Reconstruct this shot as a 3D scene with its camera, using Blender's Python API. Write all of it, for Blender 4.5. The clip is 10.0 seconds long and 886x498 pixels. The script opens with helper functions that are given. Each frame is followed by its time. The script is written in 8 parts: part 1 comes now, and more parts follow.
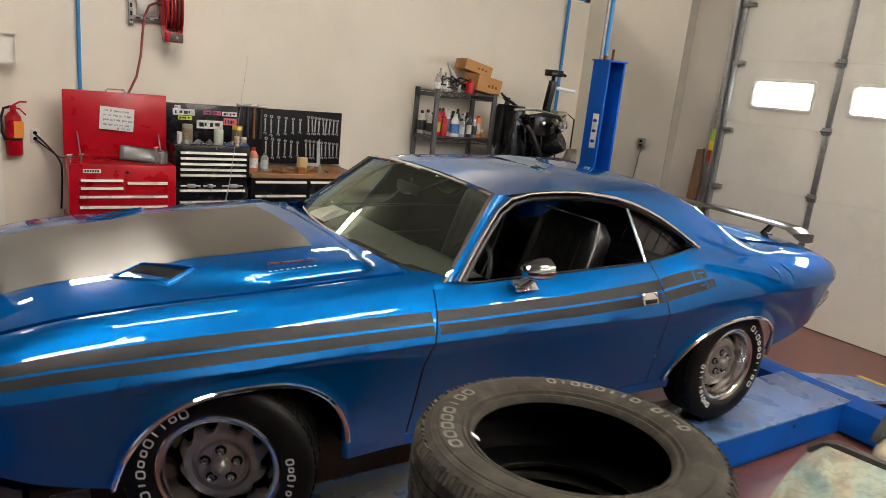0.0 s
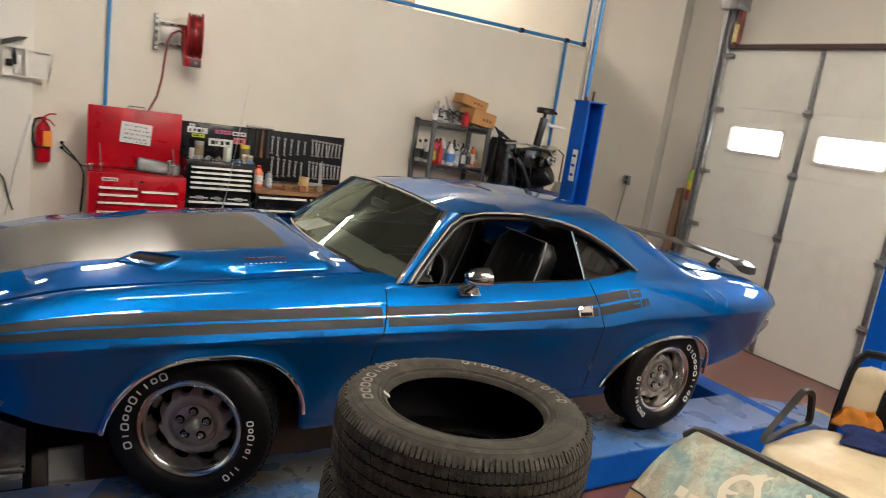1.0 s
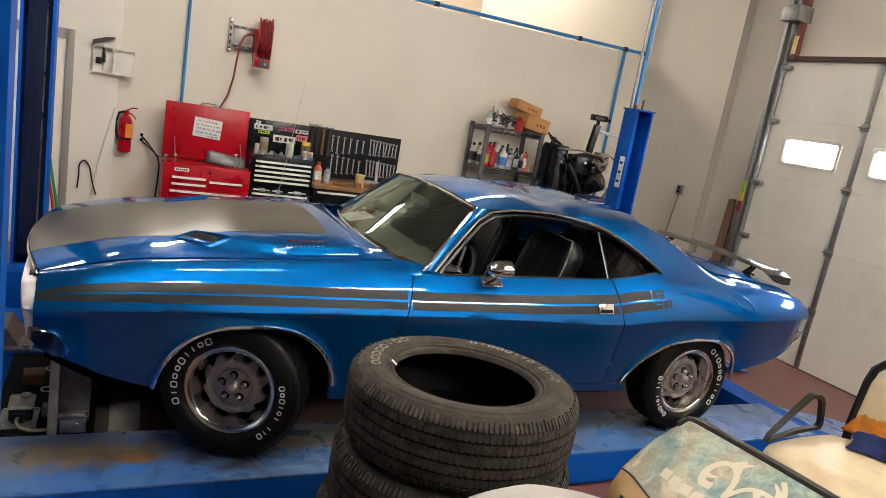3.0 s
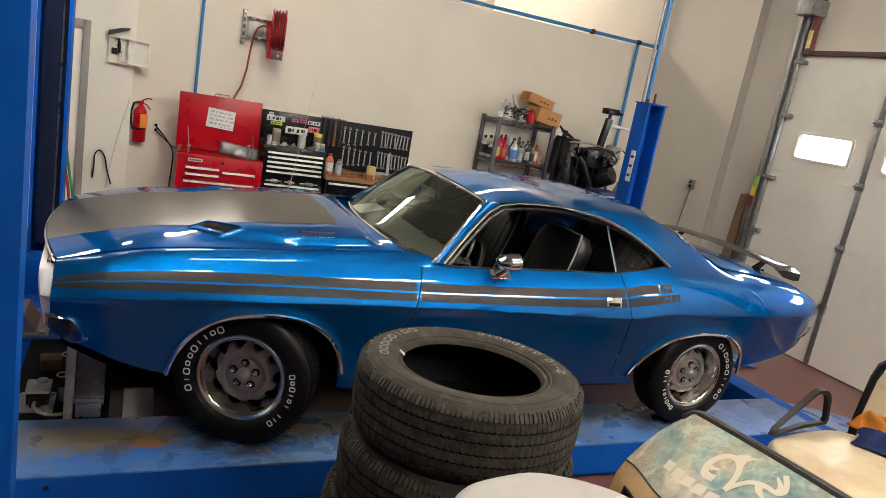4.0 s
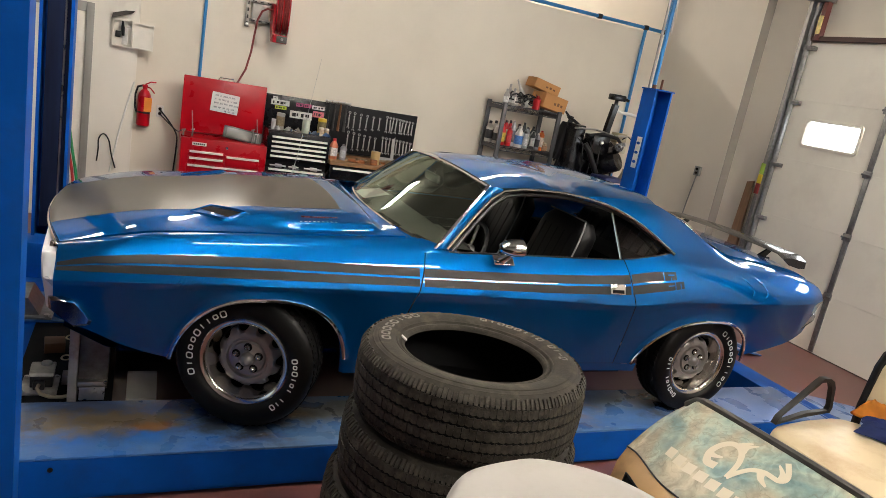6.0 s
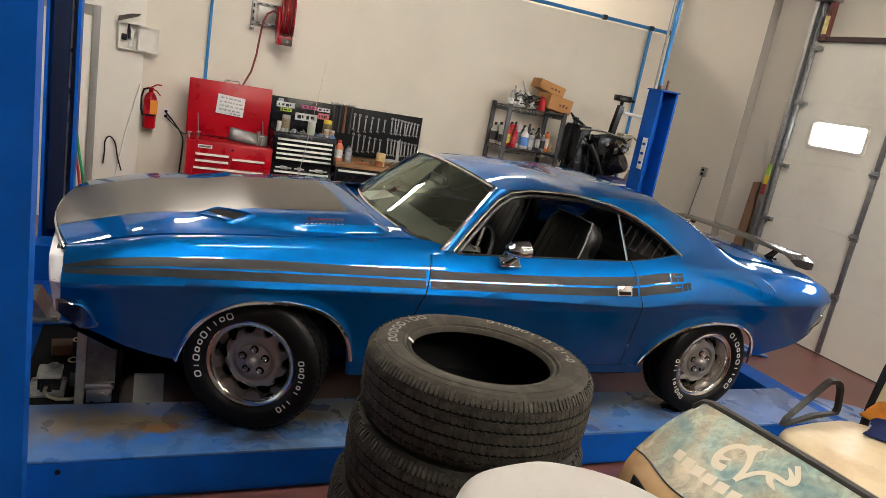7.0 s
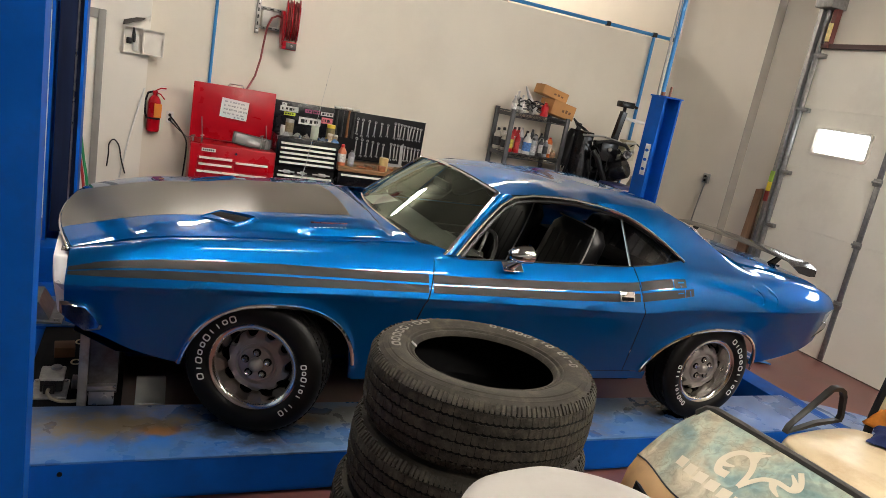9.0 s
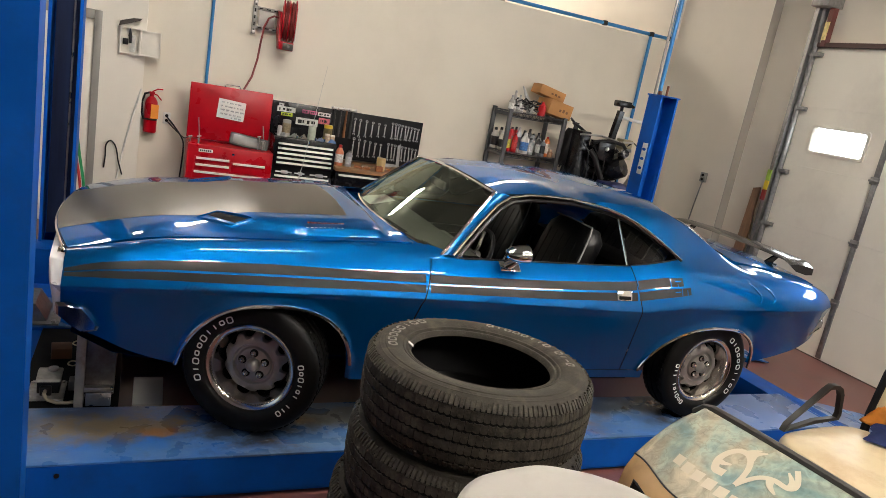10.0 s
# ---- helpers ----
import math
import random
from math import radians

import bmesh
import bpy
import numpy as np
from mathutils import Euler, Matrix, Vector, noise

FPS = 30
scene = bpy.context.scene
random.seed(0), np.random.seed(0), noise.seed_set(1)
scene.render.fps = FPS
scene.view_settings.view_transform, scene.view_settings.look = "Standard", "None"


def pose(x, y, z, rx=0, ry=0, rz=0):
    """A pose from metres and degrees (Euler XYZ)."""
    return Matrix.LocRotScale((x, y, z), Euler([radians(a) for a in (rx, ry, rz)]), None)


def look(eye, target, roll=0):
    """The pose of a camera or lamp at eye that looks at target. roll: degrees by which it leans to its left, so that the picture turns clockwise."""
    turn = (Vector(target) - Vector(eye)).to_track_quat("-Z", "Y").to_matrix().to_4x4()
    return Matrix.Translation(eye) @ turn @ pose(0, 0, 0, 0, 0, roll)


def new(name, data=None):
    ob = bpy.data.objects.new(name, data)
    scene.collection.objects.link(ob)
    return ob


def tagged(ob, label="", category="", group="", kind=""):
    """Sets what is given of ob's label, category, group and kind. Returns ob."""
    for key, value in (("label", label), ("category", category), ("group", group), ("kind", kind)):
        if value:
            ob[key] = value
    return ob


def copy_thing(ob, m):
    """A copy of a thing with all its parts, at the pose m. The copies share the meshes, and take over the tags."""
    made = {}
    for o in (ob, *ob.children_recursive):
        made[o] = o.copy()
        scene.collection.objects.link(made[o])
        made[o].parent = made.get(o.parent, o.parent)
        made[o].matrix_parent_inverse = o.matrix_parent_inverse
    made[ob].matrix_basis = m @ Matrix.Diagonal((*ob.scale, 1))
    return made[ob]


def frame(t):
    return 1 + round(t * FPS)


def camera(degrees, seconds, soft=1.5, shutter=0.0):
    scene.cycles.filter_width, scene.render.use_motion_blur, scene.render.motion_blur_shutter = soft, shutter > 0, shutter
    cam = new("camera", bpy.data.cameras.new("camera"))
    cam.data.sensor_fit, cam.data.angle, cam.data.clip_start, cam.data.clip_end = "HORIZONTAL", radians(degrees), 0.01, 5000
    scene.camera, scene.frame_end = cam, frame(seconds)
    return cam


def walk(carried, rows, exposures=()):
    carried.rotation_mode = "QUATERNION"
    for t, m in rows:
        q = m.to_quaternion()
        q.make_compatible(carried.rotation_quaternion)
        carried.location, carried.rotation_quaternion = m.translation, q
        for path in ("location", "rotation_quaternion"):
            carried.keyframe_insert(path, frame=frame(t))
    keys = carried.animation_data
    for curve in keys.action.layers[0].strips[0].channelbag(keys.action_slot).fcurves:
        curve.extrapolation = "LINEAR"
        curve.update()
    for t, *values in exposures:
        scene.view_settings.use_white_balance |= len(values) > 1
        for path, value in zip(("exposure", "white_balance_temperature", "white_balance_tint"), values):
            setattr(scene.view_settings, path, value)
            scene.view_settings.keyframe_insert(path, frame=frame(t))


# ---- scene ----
cam = camera(65.3, 10.0, soft=0.45, shutter=0.4)
PATH = [
    (0, (-0.62, -3.018, 1.955), (0.451, -1.396, 1.482), 5.8),
    (0.5, (-0.615, -3.326, 1.958), (0.46, -1.703, 1.499), 6.5),
    (1, (-0.625, -3.571, 1.991), (0.409, -1.905, 1.599), 8.4),
    (1.5, (-0.554, -3.763, 1.972), (0.272, -1.981, 1.591), 10.0),
    (2, (-0.522, -3.891, 1.992), (0.303, -2.107, 1.623), 8.4),
    (2.5, (-0.552, -3.884, 2.001), (0.321, -2.126, 1.619), 9.6),
    (4, (-0.572, -3.928, 2.017), (0.266, -2.165, 1.582), 10.3),
    (4.5, (-0.564, -3.935, 2.015), (0.283, -2.178, 1.57), 10.4),
    (5, (-0.557, -3.928, 2.017), (0.289, -2.172, 1.566), 10.5),
    (5.5, (-0.557, -3.924, 2.012), (0.281, -2.171, 1.539), 10.7),
    (7, (-0.564, -3.913, 2.012), (0.251, -2.15, 1.538), 10.4),
    (7.5, (-0.562, -3.915, 2.009), (0.255, -2.147, 1.554), 10.5),
    (8, (-0.566, -3.914, 2.006), (0.244, -2.143, 1.55), 10.6),
    (8.5, (-0.571, -3.912, 2.008), (0.235, -2.14, 1.547), 10.7),
    (9, (-0.571, -3.913, 2.008), (0.239, -2.143, 1.547), 10.7),
    (9.5, (-0.568, -3.913, 2.007), (0.249, -2.146, 1.552), 10.6),
    (10, (-0.564, -3.916, 2.008), (0.25, -2.148, 1.548), 10.5),
]
walk(cam, [(t, look(eye, target, roll)) for t, eye, target, roll in PATH])

# ---- daylight, lamps ----
world = bpy.data.worlds.new("daylight")
scene.world = world
world.use_nodes = True
wn = world.node_tree.nodes
sky = wn.new("ShaderNodeTexSky")
sky.sky_type, sky.sun_disc, sky.sun_elevation, sky.sun_rotation = "NISHITA", False, radians(35), radians(100)
wn["Background"].inputs["Strength"].default_value = 0.06
world.node_tree.links.new(sky.outputs["Color"], wn["Background"].inputs["Color"])


def area_lamp(name, m, sx, sy, watts, colour):
    la = bpy.data.lights.new(name, "AREA")
    la.shape, la.size, la.size_y, la.energy, la.color = "RECTANGLE", sx, sy, watts, colour
    ob = new(name, la)
    ob.matrix_world = m
    return ob


COOL = (0.86, 0.93, 1.0)
# added fill lamp in daylight colour at the far end of the hall, outside the view
area_lamp("daylight_west", pose(-5.55, -1.2, 1.7, 0, -90, 0), 2.0, 2.2, 4.5, COOL)

for wy, wl in ((1.07, 0.63), (0.05, 0.67), (-0.975, 0.65)):
    area_lamp("window_daylight", pose(5.778, wy, 2.13, 0, 90, 0), 0.26, wl, 8, (0.90, 0.96, 1.0))

# ---- materials ----
def nodes_of(name):
    m = bpy.data.materials.new(name)
    m.use_nodes = True
    return m, m.node_tree.nodes, m.node_tree.links, m.node_tree.nodes["Principled BSDF"]


def surface(name, colour, rough=0.5, metal=0.0, vary=0.12, scale=6.0, grain=0.0, grain_scale=120.0, coat=0.0,
            dirt=None, dirt_scale=2.0, dirt_amount=0.5, per_object=0.0, stretch=(1, 1, 1), spec=0.5, rough_vary=0.12):
    """A painted, plastic, rubber or metal surface with large and fine variation, dirt and relief."""
    m, n, l, b = nodes_of(name)
    co = n.new("ShaderNodeTexCoord")
    mp = n.new("ShaderNodeMapping")
    mp.inputs["Scale"].default_value = stretch
    l.new(co.outputs["Object"], mp.inputs["Vector"])
    big = n.new("ShaderNodeTexNoise")
    big.inputs["Scale"].default_value, big.inputs["Detail"].default_value = scale, 6
    l.new(mp.outputs["Vector"], big.inputs["Vector"])
    ramp = n.new("ShaderNodeMapRange")
    ramp.inputs["From Min"].default_value, ramp.inputs["From Max"].default_value = 0.3, 0.7
    ramp.inputs["To Min"].default_value, ramp.inputs["To Max"].default_value = 1 - vary, 1 + vary
    l.new(big.outputs["Fac"], ramp.inputs["Value"])
    mul = n.new("ShaderNodeMix")
    mul.data_type, mul.blend_type = "RGBA", "MULTIPLY"
    mul.inputs["Factor"].default_value = 1.0
    mul.inputs[6].default_value = (*colour, 1)
    l.new(ramp.outputs["Result"], mul.inputs[7])
    out = mul.outputs[2]
    if per_object:
        oi = n.new("ShaderNodeObjectInfo")
        r2 = n.new("ShaderNodeMapRange")
        r2.inputs["To Min"].default_value, r2.inputs["To Max"].default_value = 1 - per_object, 1 + per_object
        l.new(oi.outputs["Random"], r2.inputs["Value"])
        m2 = n.new("ShaderNodeMix")
        m2.data_type, m2.blend_type = "RGBA", "MULTIPLY"
        m2.inputs["Factor"].default_value = 1.0
        l.new(out, m2.inputs[6])
        l.new(r2.outputs["Result"], m2.inputs[7])
        out = m2.outputs[2]
    if dirt:
        dn = n.new("ShaderNodeTexNoise")
        dn.inputs["Scale"].default_value, dn.inputs["Detail"].default_value, dn.inputs["Roughness"].default_value = dirt_scale, 9, 0.65
        l.new(mp.outputs["Vector"], dn.inputs["Vector"])
        dr = n.new("ShaderNodeMapRange")
        dr.inputs["From Min"].default_value, dr.inputs["From Max"].default_value = 0.5, 0.68
        dr.inputs["To Max"].default_value = dirt_amount
        l.new(dn.outputs["Fac"], dr.inputs["Value"])
        dm = n.new("ShaderNodeMix")
        dm.data_type = "RGBA"
        l.new(dr.outputs["Result"], dm.inputs["Factor"])
        l.new(out, dm.inputs[6])
        dm.inputs[7].default_value = (*dirt, 1)
        out = dm.outputs[2]
    l.new(out, b.inputs["Base Color"])
    rr = n.new("ShaderNodeMapRange")
    rr.inputs["To Min"].default_value, rr.inputs["To Max"].default_value = max(0.02, rough - rough_vary), min(1, rough + rough_vary)
    l.new(big.outputs["Fac"], rr.inputs["Value"])
    l.new(rr.outputs["Result"], b.inputs["Roughness"])
    b.inputs["Metallic"].default_value = metal
    b.inputs["Specular IOR Level"].default_value = spec
    if coat:
        b.inputs["Coat Weight"].default_value, b.inputs["Coat Roughness"].default_value = coat, 0.03
    if grain:
        fine = n.new("ShaderNodeTexNoise")
        fine.inputs["Scale"].default_value, fine.inputs["Detail"].default_value = grain_scale, 4
        l.new(mp.outputs["Vector"], fine.inputs["Vector"])
        bu = n.new("ShaderNodeBump")
        bu.inputs["Strength"].default_value, bu.inputs["Distance"].default_value = grain, 0.004
        l.new(fine.outputs["Fac"], bu.inputs["Height"])
        l.new(bu.outputs["Normal"], b.inputs["Normal"])
    return m


def glowing(name, colour, strength):
    m, n, l, b = nodes_of(name)
    b.inputs["Emission Color"].default_value = (*colour, 1)
    b.inputs["Emission Strength"].default_value = strength
    b.inputs["Base Color"].default_value = (*colour, 1)
    return m


def glass(name, colour, rough=0.0, mix=0.5, veil=0.0):
    """Thin pane: clear see-through with a Fresnel mirror and a veil of dust and painted reflection haze."""
    m, n, l, b = nodes_of(name)
    n.remove(b)
    tr = n.new("ShaderNodeBsdfTransparent")
    tr.inputs["Color"].default_value = (*colour, 1)
    gl = n.new("ShaderNodeBsdfGlossy")
    gl.inputs["Roughness"].default_value = rough
    gl.inputs["Color"].default_value = (0.86, 1.0, 0.84, 1) if veil else (1, 1, 1, 1)
    fr = n.new("ShaderNodeFresnel")
    fr.inputs["IOR"].default_value = 1.0 + mix
    mx = n.new("ShaderNodeMixShader")
    l.new(fr.outputs["Fac"], mx.inputs["Fac"])
    base = tr.outputs["BSDF"]
    if veil:
        # diffuse greenish mix: some dust, and the reflected haze painted in
        df = n.new("ShaderNodeBsdfDiffuse")
        df.inputs["Color"].default_value = (0.62, 0.66, 0.52, 1)
        fm = n.new("ShaderNodeMixShader")
        ns = n.new("ShaderNodeTexNoise")
        ns.inputs["Scale"].default_value, ns.inputs["Detail"].default_value = 3.0, 5
        mr = n.new("ShaderNodeMapRange")
        mr.inputs["To Min"].default_value, mr.inputs["To Max"].default_value = veil * 0.6, veil * 1.4
        l.new(ns.outputs["Fac"], mr.inputs["Value"])
        l.new(mr.outputs["Result"], fm.inputs["Fac"])
        l.new(base, fm.inputs[1])
        l.new(df.outputs["BSDF"], fm.inputs[2])
        base = fm.outputs["Shader"]
    l.new(base, mx.inputs[1])
    l.new(gl.outputs["BSDF"], mx.inputs[2])
    l.new(mx.outputs["Shader"], n["Material Output"].inputs["Surface"])
    return m


M = {}
M["wall"] = surface("wall_paint", (0.755, 0.70, 0.595), 0.62, vary=0.04, scale=1.2, grain=0.12, grain_scale=90, dirt=(0.60, 0.54, 0.44), dirt_scale=0.8, dirt_amount=0.22)
M["wall_pale"] = surface("wall_pale_paint", (0.82, 0.78, 0.70), 0.6, vary=0.04, scale=1.4, grain=0.12, grain_scale=90)
M["floor"] = surface("red_floor_paint", (0.175, 0.068, 0.060), 0.34, vary=0.22, scale=2.2, grain=0.1, grain_scale=60, dirt=(0.12, 0.07, 0.06), dirt_scale=1.6, dirt_amount=0.6)
M["ceiling"] = surface("ceiling_paint", (0.17, 0.165, 0.16), 0.8, vary=0.05)
M["door_panel"] = surface("door_steel_paint", (0.850, 0.820, 0.715), 0.45, vary=0.04, scale=1.5, grain=0.08, grain_scale=220, dirt=(0.5, 0.44, 0.38), dirt_scale=1.1, dirt_amount=0.25)
M["galv"] = surface("galvanised_steel", (0.30, 0.30, 0.295), 0.42, metal=0.8, vary=0.2, scale=30)
M["steel"] = surface("bare_steel", (0.55, 0.54, 0.52), 0.3, metal=1.0, vary=0.18, scale=18, dirt=(0.2, 0.15, 0.1), dirt_scale=9, dirt_amount=0.4)
M["chrome"] = surface("chrome", (0.86, 0.85, 0.83), 0.07, metal=1.0, vary=0.03, rough_vary=0.03)
M["lift_blue"] = surface("lift_blue_enamel", (0.004, 0.088, 0.43), 0.42, vary=0.14, scale=4, grain=0.06, grain_scale=70, spec=0.06, dirt=(0.02, 0.05, 0.14), dirt_scale=5, dirt_amount=0.35)
# dark grey for added walls out of view, to limit the bounced fill
M["unseen_wall"] = surface("dark_unseen_wall_paint", (0.20, 0.195, 0.19), 0.8, vary=0.08)


def runway_paint():
    """Blue deck paint with scuffs, grease, rust-brown stains, painted tyre shade and a sheen patch."""
    m, n, l, b = nodes_of("worn_blue_runway")
    co = n.new("ShaderNodeTexCoord")
    out = None

    def layer(scale, detail, lo, hi, colour, amount, stretch, base):
        mp = n.new("ShaderNodeMapping")
        mp.inputs["Scale"].default_value = stretch
        l.new(co.outputs["Object"], mp.inputs["Vector"])
        t = n.new("ShaderNodeTexNoise")
        t.inputs["Scale"].default_value, t.inputs["Detail"].default_value, t.inputs["Roughness"].default_value = scale, detail, 0.62
        l.new(mp.outputs["Vector"], t.inputs["Vector"])
        r = n.new("ShaderNodeMapRange")
        r.inputs["From Min"].default_value, r.inputs["From Max"].default_value, r.inputs["To Max"].default_value = lo, hi, amount
        l.new(t.outputs["Fac"], r.inputs["Value"])
        x = n.new("ShaderNodeMix")
        x.data_type = "RGBA"
        l.new(r.outputs["Result"], x.inputs["Factor"])
        if isinstance(base, tuple):
            x.inputs[6].default_value = (*base, 1)
        else:
            l.new(base, x.inputs[6])
        x.inputs[7].default_value = (*colour, 1)
        return x.outputs[2]

    def stain_shade(cx, cy, rx, ry, colour, amount, base, scale=6.0):
        """One stain, or patch of painted shade or sheen, with a ragged edge at its own spot on the deck."""
        mp = n.new("ShaderNodeMapping")
        mp.inputs["Location"].default_value = (-cx / rx, -cy / ry, 0)
        mp.inputs["Scale"].default_value = (1 / rx, 1 / ry, 0)
        l.new(co.outputs["Object"], mp.inputs["Vector"])
        g = n.new("ShaderNodeVectorMath")
        g.operation = "LENGTH"
        l.new(mp.outputs["Vector"], g.inputs[0])
        t = n.new("ShaderNodeTexNoise")
        t.inputs["Scale"].default_value, t.inputs["Detail"].default_value, t.inputs["Roughness"].default_value = scale, 9, 0.65
        l.new(co.outputs["Object"], t.inputs["Vector"])
        s = n.new("ShaderNodeMath")
        s.operation = "MULTIPLY_ADD"
        l.new(t.outputs["Fac"], s.inputs[0])
        s.inputs[1].default_value = -2.6
        l.new(g.outputs["Value"], s.inputs[2])
        r = n.new("ShaderNodeMapRange")
        r.inputs["From Min"].default_value, r.inputs["From Max"].default_value = -0.2, -0.85
        r.inputs["To Max"].default_value = amount
        l.new(s.outputs["Value"], r.inputs["Value"])
        x = n.new("ShaderNodeMix")
        x.data_type = "RGBA"
        l.new(r.outputs["Result"], x.inputs["Factor"])
        l.new(base, x.inputs[6])
        x.inputs[7].default_value = (*colour, 1)
        return x.outputs[2]
    out = layer(2.0, 8, 0.40, 0.66, (0.15, 0.27, 0.46), 0.9, (0.6, 1.4, 1), (0.018, 0.13, 0.46))
    out = layer(1.5, 9, 0.48, 0.64, (0.060, 0.058, 0.050), 0.48, (0.8, 1.5, 1.7), out)
    out = stain_shade(-0.62, -0.72, 0.62, 0.22, (0.085, 0.082, 0.062), 0.6, out, 7.0)
    out = stain_shade(-0.60, -0.76, 0.42, 0.13, (0.17, 0.12, 0.045), 0.85, out, 12.0)
    out = stain_shade(-0.40, -0.82, 0.11, 0.045, (0.26, 0.10, 0.012), 0.7, out, 22.0)
    out = stain_shade(0.55, -0.72, 0.5, 0.16, (0.14, 0.12, 0.055), 0.8, out, 5.0)
    # next two: grease and the tyres' shade painted near-black under each near wheel
    out = stain_shade(0.05, -0.76, 0.36, 0.26, (0.015, 0.015, 0.016), 0.95, out, 5.0)
    out = stain_shade(2.80, -0.76, 0.42, 0.26, (0.02, 0.02, 0.02), 0.9, out, 5.0)
    out = stain_shade(1.95, -0.68, 0.80, 0.17, (0.055, 0.062, 0.050), 0.8, out, 4.0)
    # paler blue painted in for the sheen of door and wall on the deck
    out = stain_shade(3.75, -0.80, 0.85, 0.55, (0.22, 0.29, 0.50), 0.6, out, 1.6)
    out = layer(3.1, 9, 0.58, 0.70, (0.24, 0.13, 0.03), 0.6, (0.7, 1.6, 1.3), out)
    out = layer(26.0, 6, 0.62, 0.74, (0.30, 0.34, 0.40), 0.6, (0.5, 1.5, 1), out)
    l.new(out, b.inputs["Base Color"])
    t = n.new("ShaderNodeTexNoise")
    t.inputs["Scale"].default_value, t.inputs["Detail"].default_value = 5, 6
    l.new(co.outputs["Object"], t.inputs["Vector"])
    r = n.new("ShaderNodeMapRange")
    r.inputs["To Min"].default_value, r.inputs["To Max"].default_value = 0.16, 0.42
    l.new(t.outputs["Fac"], r.inputs["Value"])
    l.new(r.outputs["Result"], b.inputs["Roughness"])
    b.inputs["Specular IOR Level"].default_value = 0.55
    f = n.new("ShaderNodeTexNoise")
    f.inputs["Scale"].default_value, f.inputs["Detail"].default_value = 70, 4
    l.new(co.outputs["Object"], f.inputs["Vector"])
    bu = n.new("ShaderNodeBump")
    bu.inputs["Strength"].default_value, bu.inputs["Distance"].default_value = 0.12, 0.004
    l.new(f.outputs["Fac"], bu.inputs["Height"])
    l.new(bu.outputs["Normal"], b.inputs["Normal"])
    return m


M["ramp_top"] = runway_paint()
# flat near-black for black parts and for shade painted into gaps and recesses
M["dark"] = surface("flat_black_and_shade", (0.005, 0.005, 0.0055), 0.7, vary=0.3, spec=0.12)
M["rubber"] = surface("tyre_rubber", (0.0045, 0.0044, 0.0042), 0.5, vary=0.25, scale=14, grain=0.15, grain_scale=160, spec=0.2)
M["rubber_old"] = surface("dusty_tyre_rubber", (0.031, 0.027, 0.021), 0.72, vary=0.35, scale=9, grain=0.35, grain_scale=140, dirt=(0.080, 0.066, 0.048), dirt_scale=16, dirt_amount=0.6, spec=0.2)
M["tread_old"] = surface("worn_tread_rubber", (0.036, 0.032, 0.026), 0.75, vary=0.5, scale=25, grain=0.7, grain_scale=110, dirt=(0.085, 0.070, 0.052), dirt_scale=34, dirt_amount=0.65, spec=0.2, per_object=0.25)
M["black_plastic"] = surface("black_plastic", (0.008, 0.008, 0.009), 0.35, spec=0.35, vary=0.2, scale=20, grain=0.1)
M["vinyl"] = surface("black_vinyl", (0.0035, 0.0035, 0.004), 0.36, spec=0.35, vary=0.2, scale=14, grain=0.25, grain_scale=200)
M["rally"] = surface("rally_wheel_paint", (0.31, 0.295, 0.275), 0.33, metal=0.6, vary=0.05, scale=20, rough_vary=0.03)
M["tag_white"] = surface("white_print", (0.74, 0.73, 0.70), 0.6, vary=0.1, scale=40)
M["red"] = surface("red_enamel", (0.42, 0.003, 0.012), 0.3, vary=0.08, scale=5, spec=0.3, grain=0.03, dirt=(0.3, 0.005, 0.012), dirt_scale=8, dirt_amount=0.3)
M["black_enamel"] = surface("black_enamel", (0.006, 0.006, 0.008), 0.25, vary=0.2, scale=7, spec=0.4)
M["matte_black"] = surface("matte_black_hood_paint", (0.032, 0.027, 0.021), 0.31, vary=0.03, scale=3, spec=0.62, rough_vary=0.015)
M["stripe"] = surface("dark_stripe_tape", (0.0175, 0.0175, 0.019), 0.42, vary=0.06, scale=8, spec=0.22)
M["glass"] = glass("clear_glass", (0.80, 0.88, 0.78), 0.0, 0.55, veil=0.025)
M["glass_dark"] = glass("tinted_side_glass", (0.62, 0.66, 0.66), 0.0, 0.5)


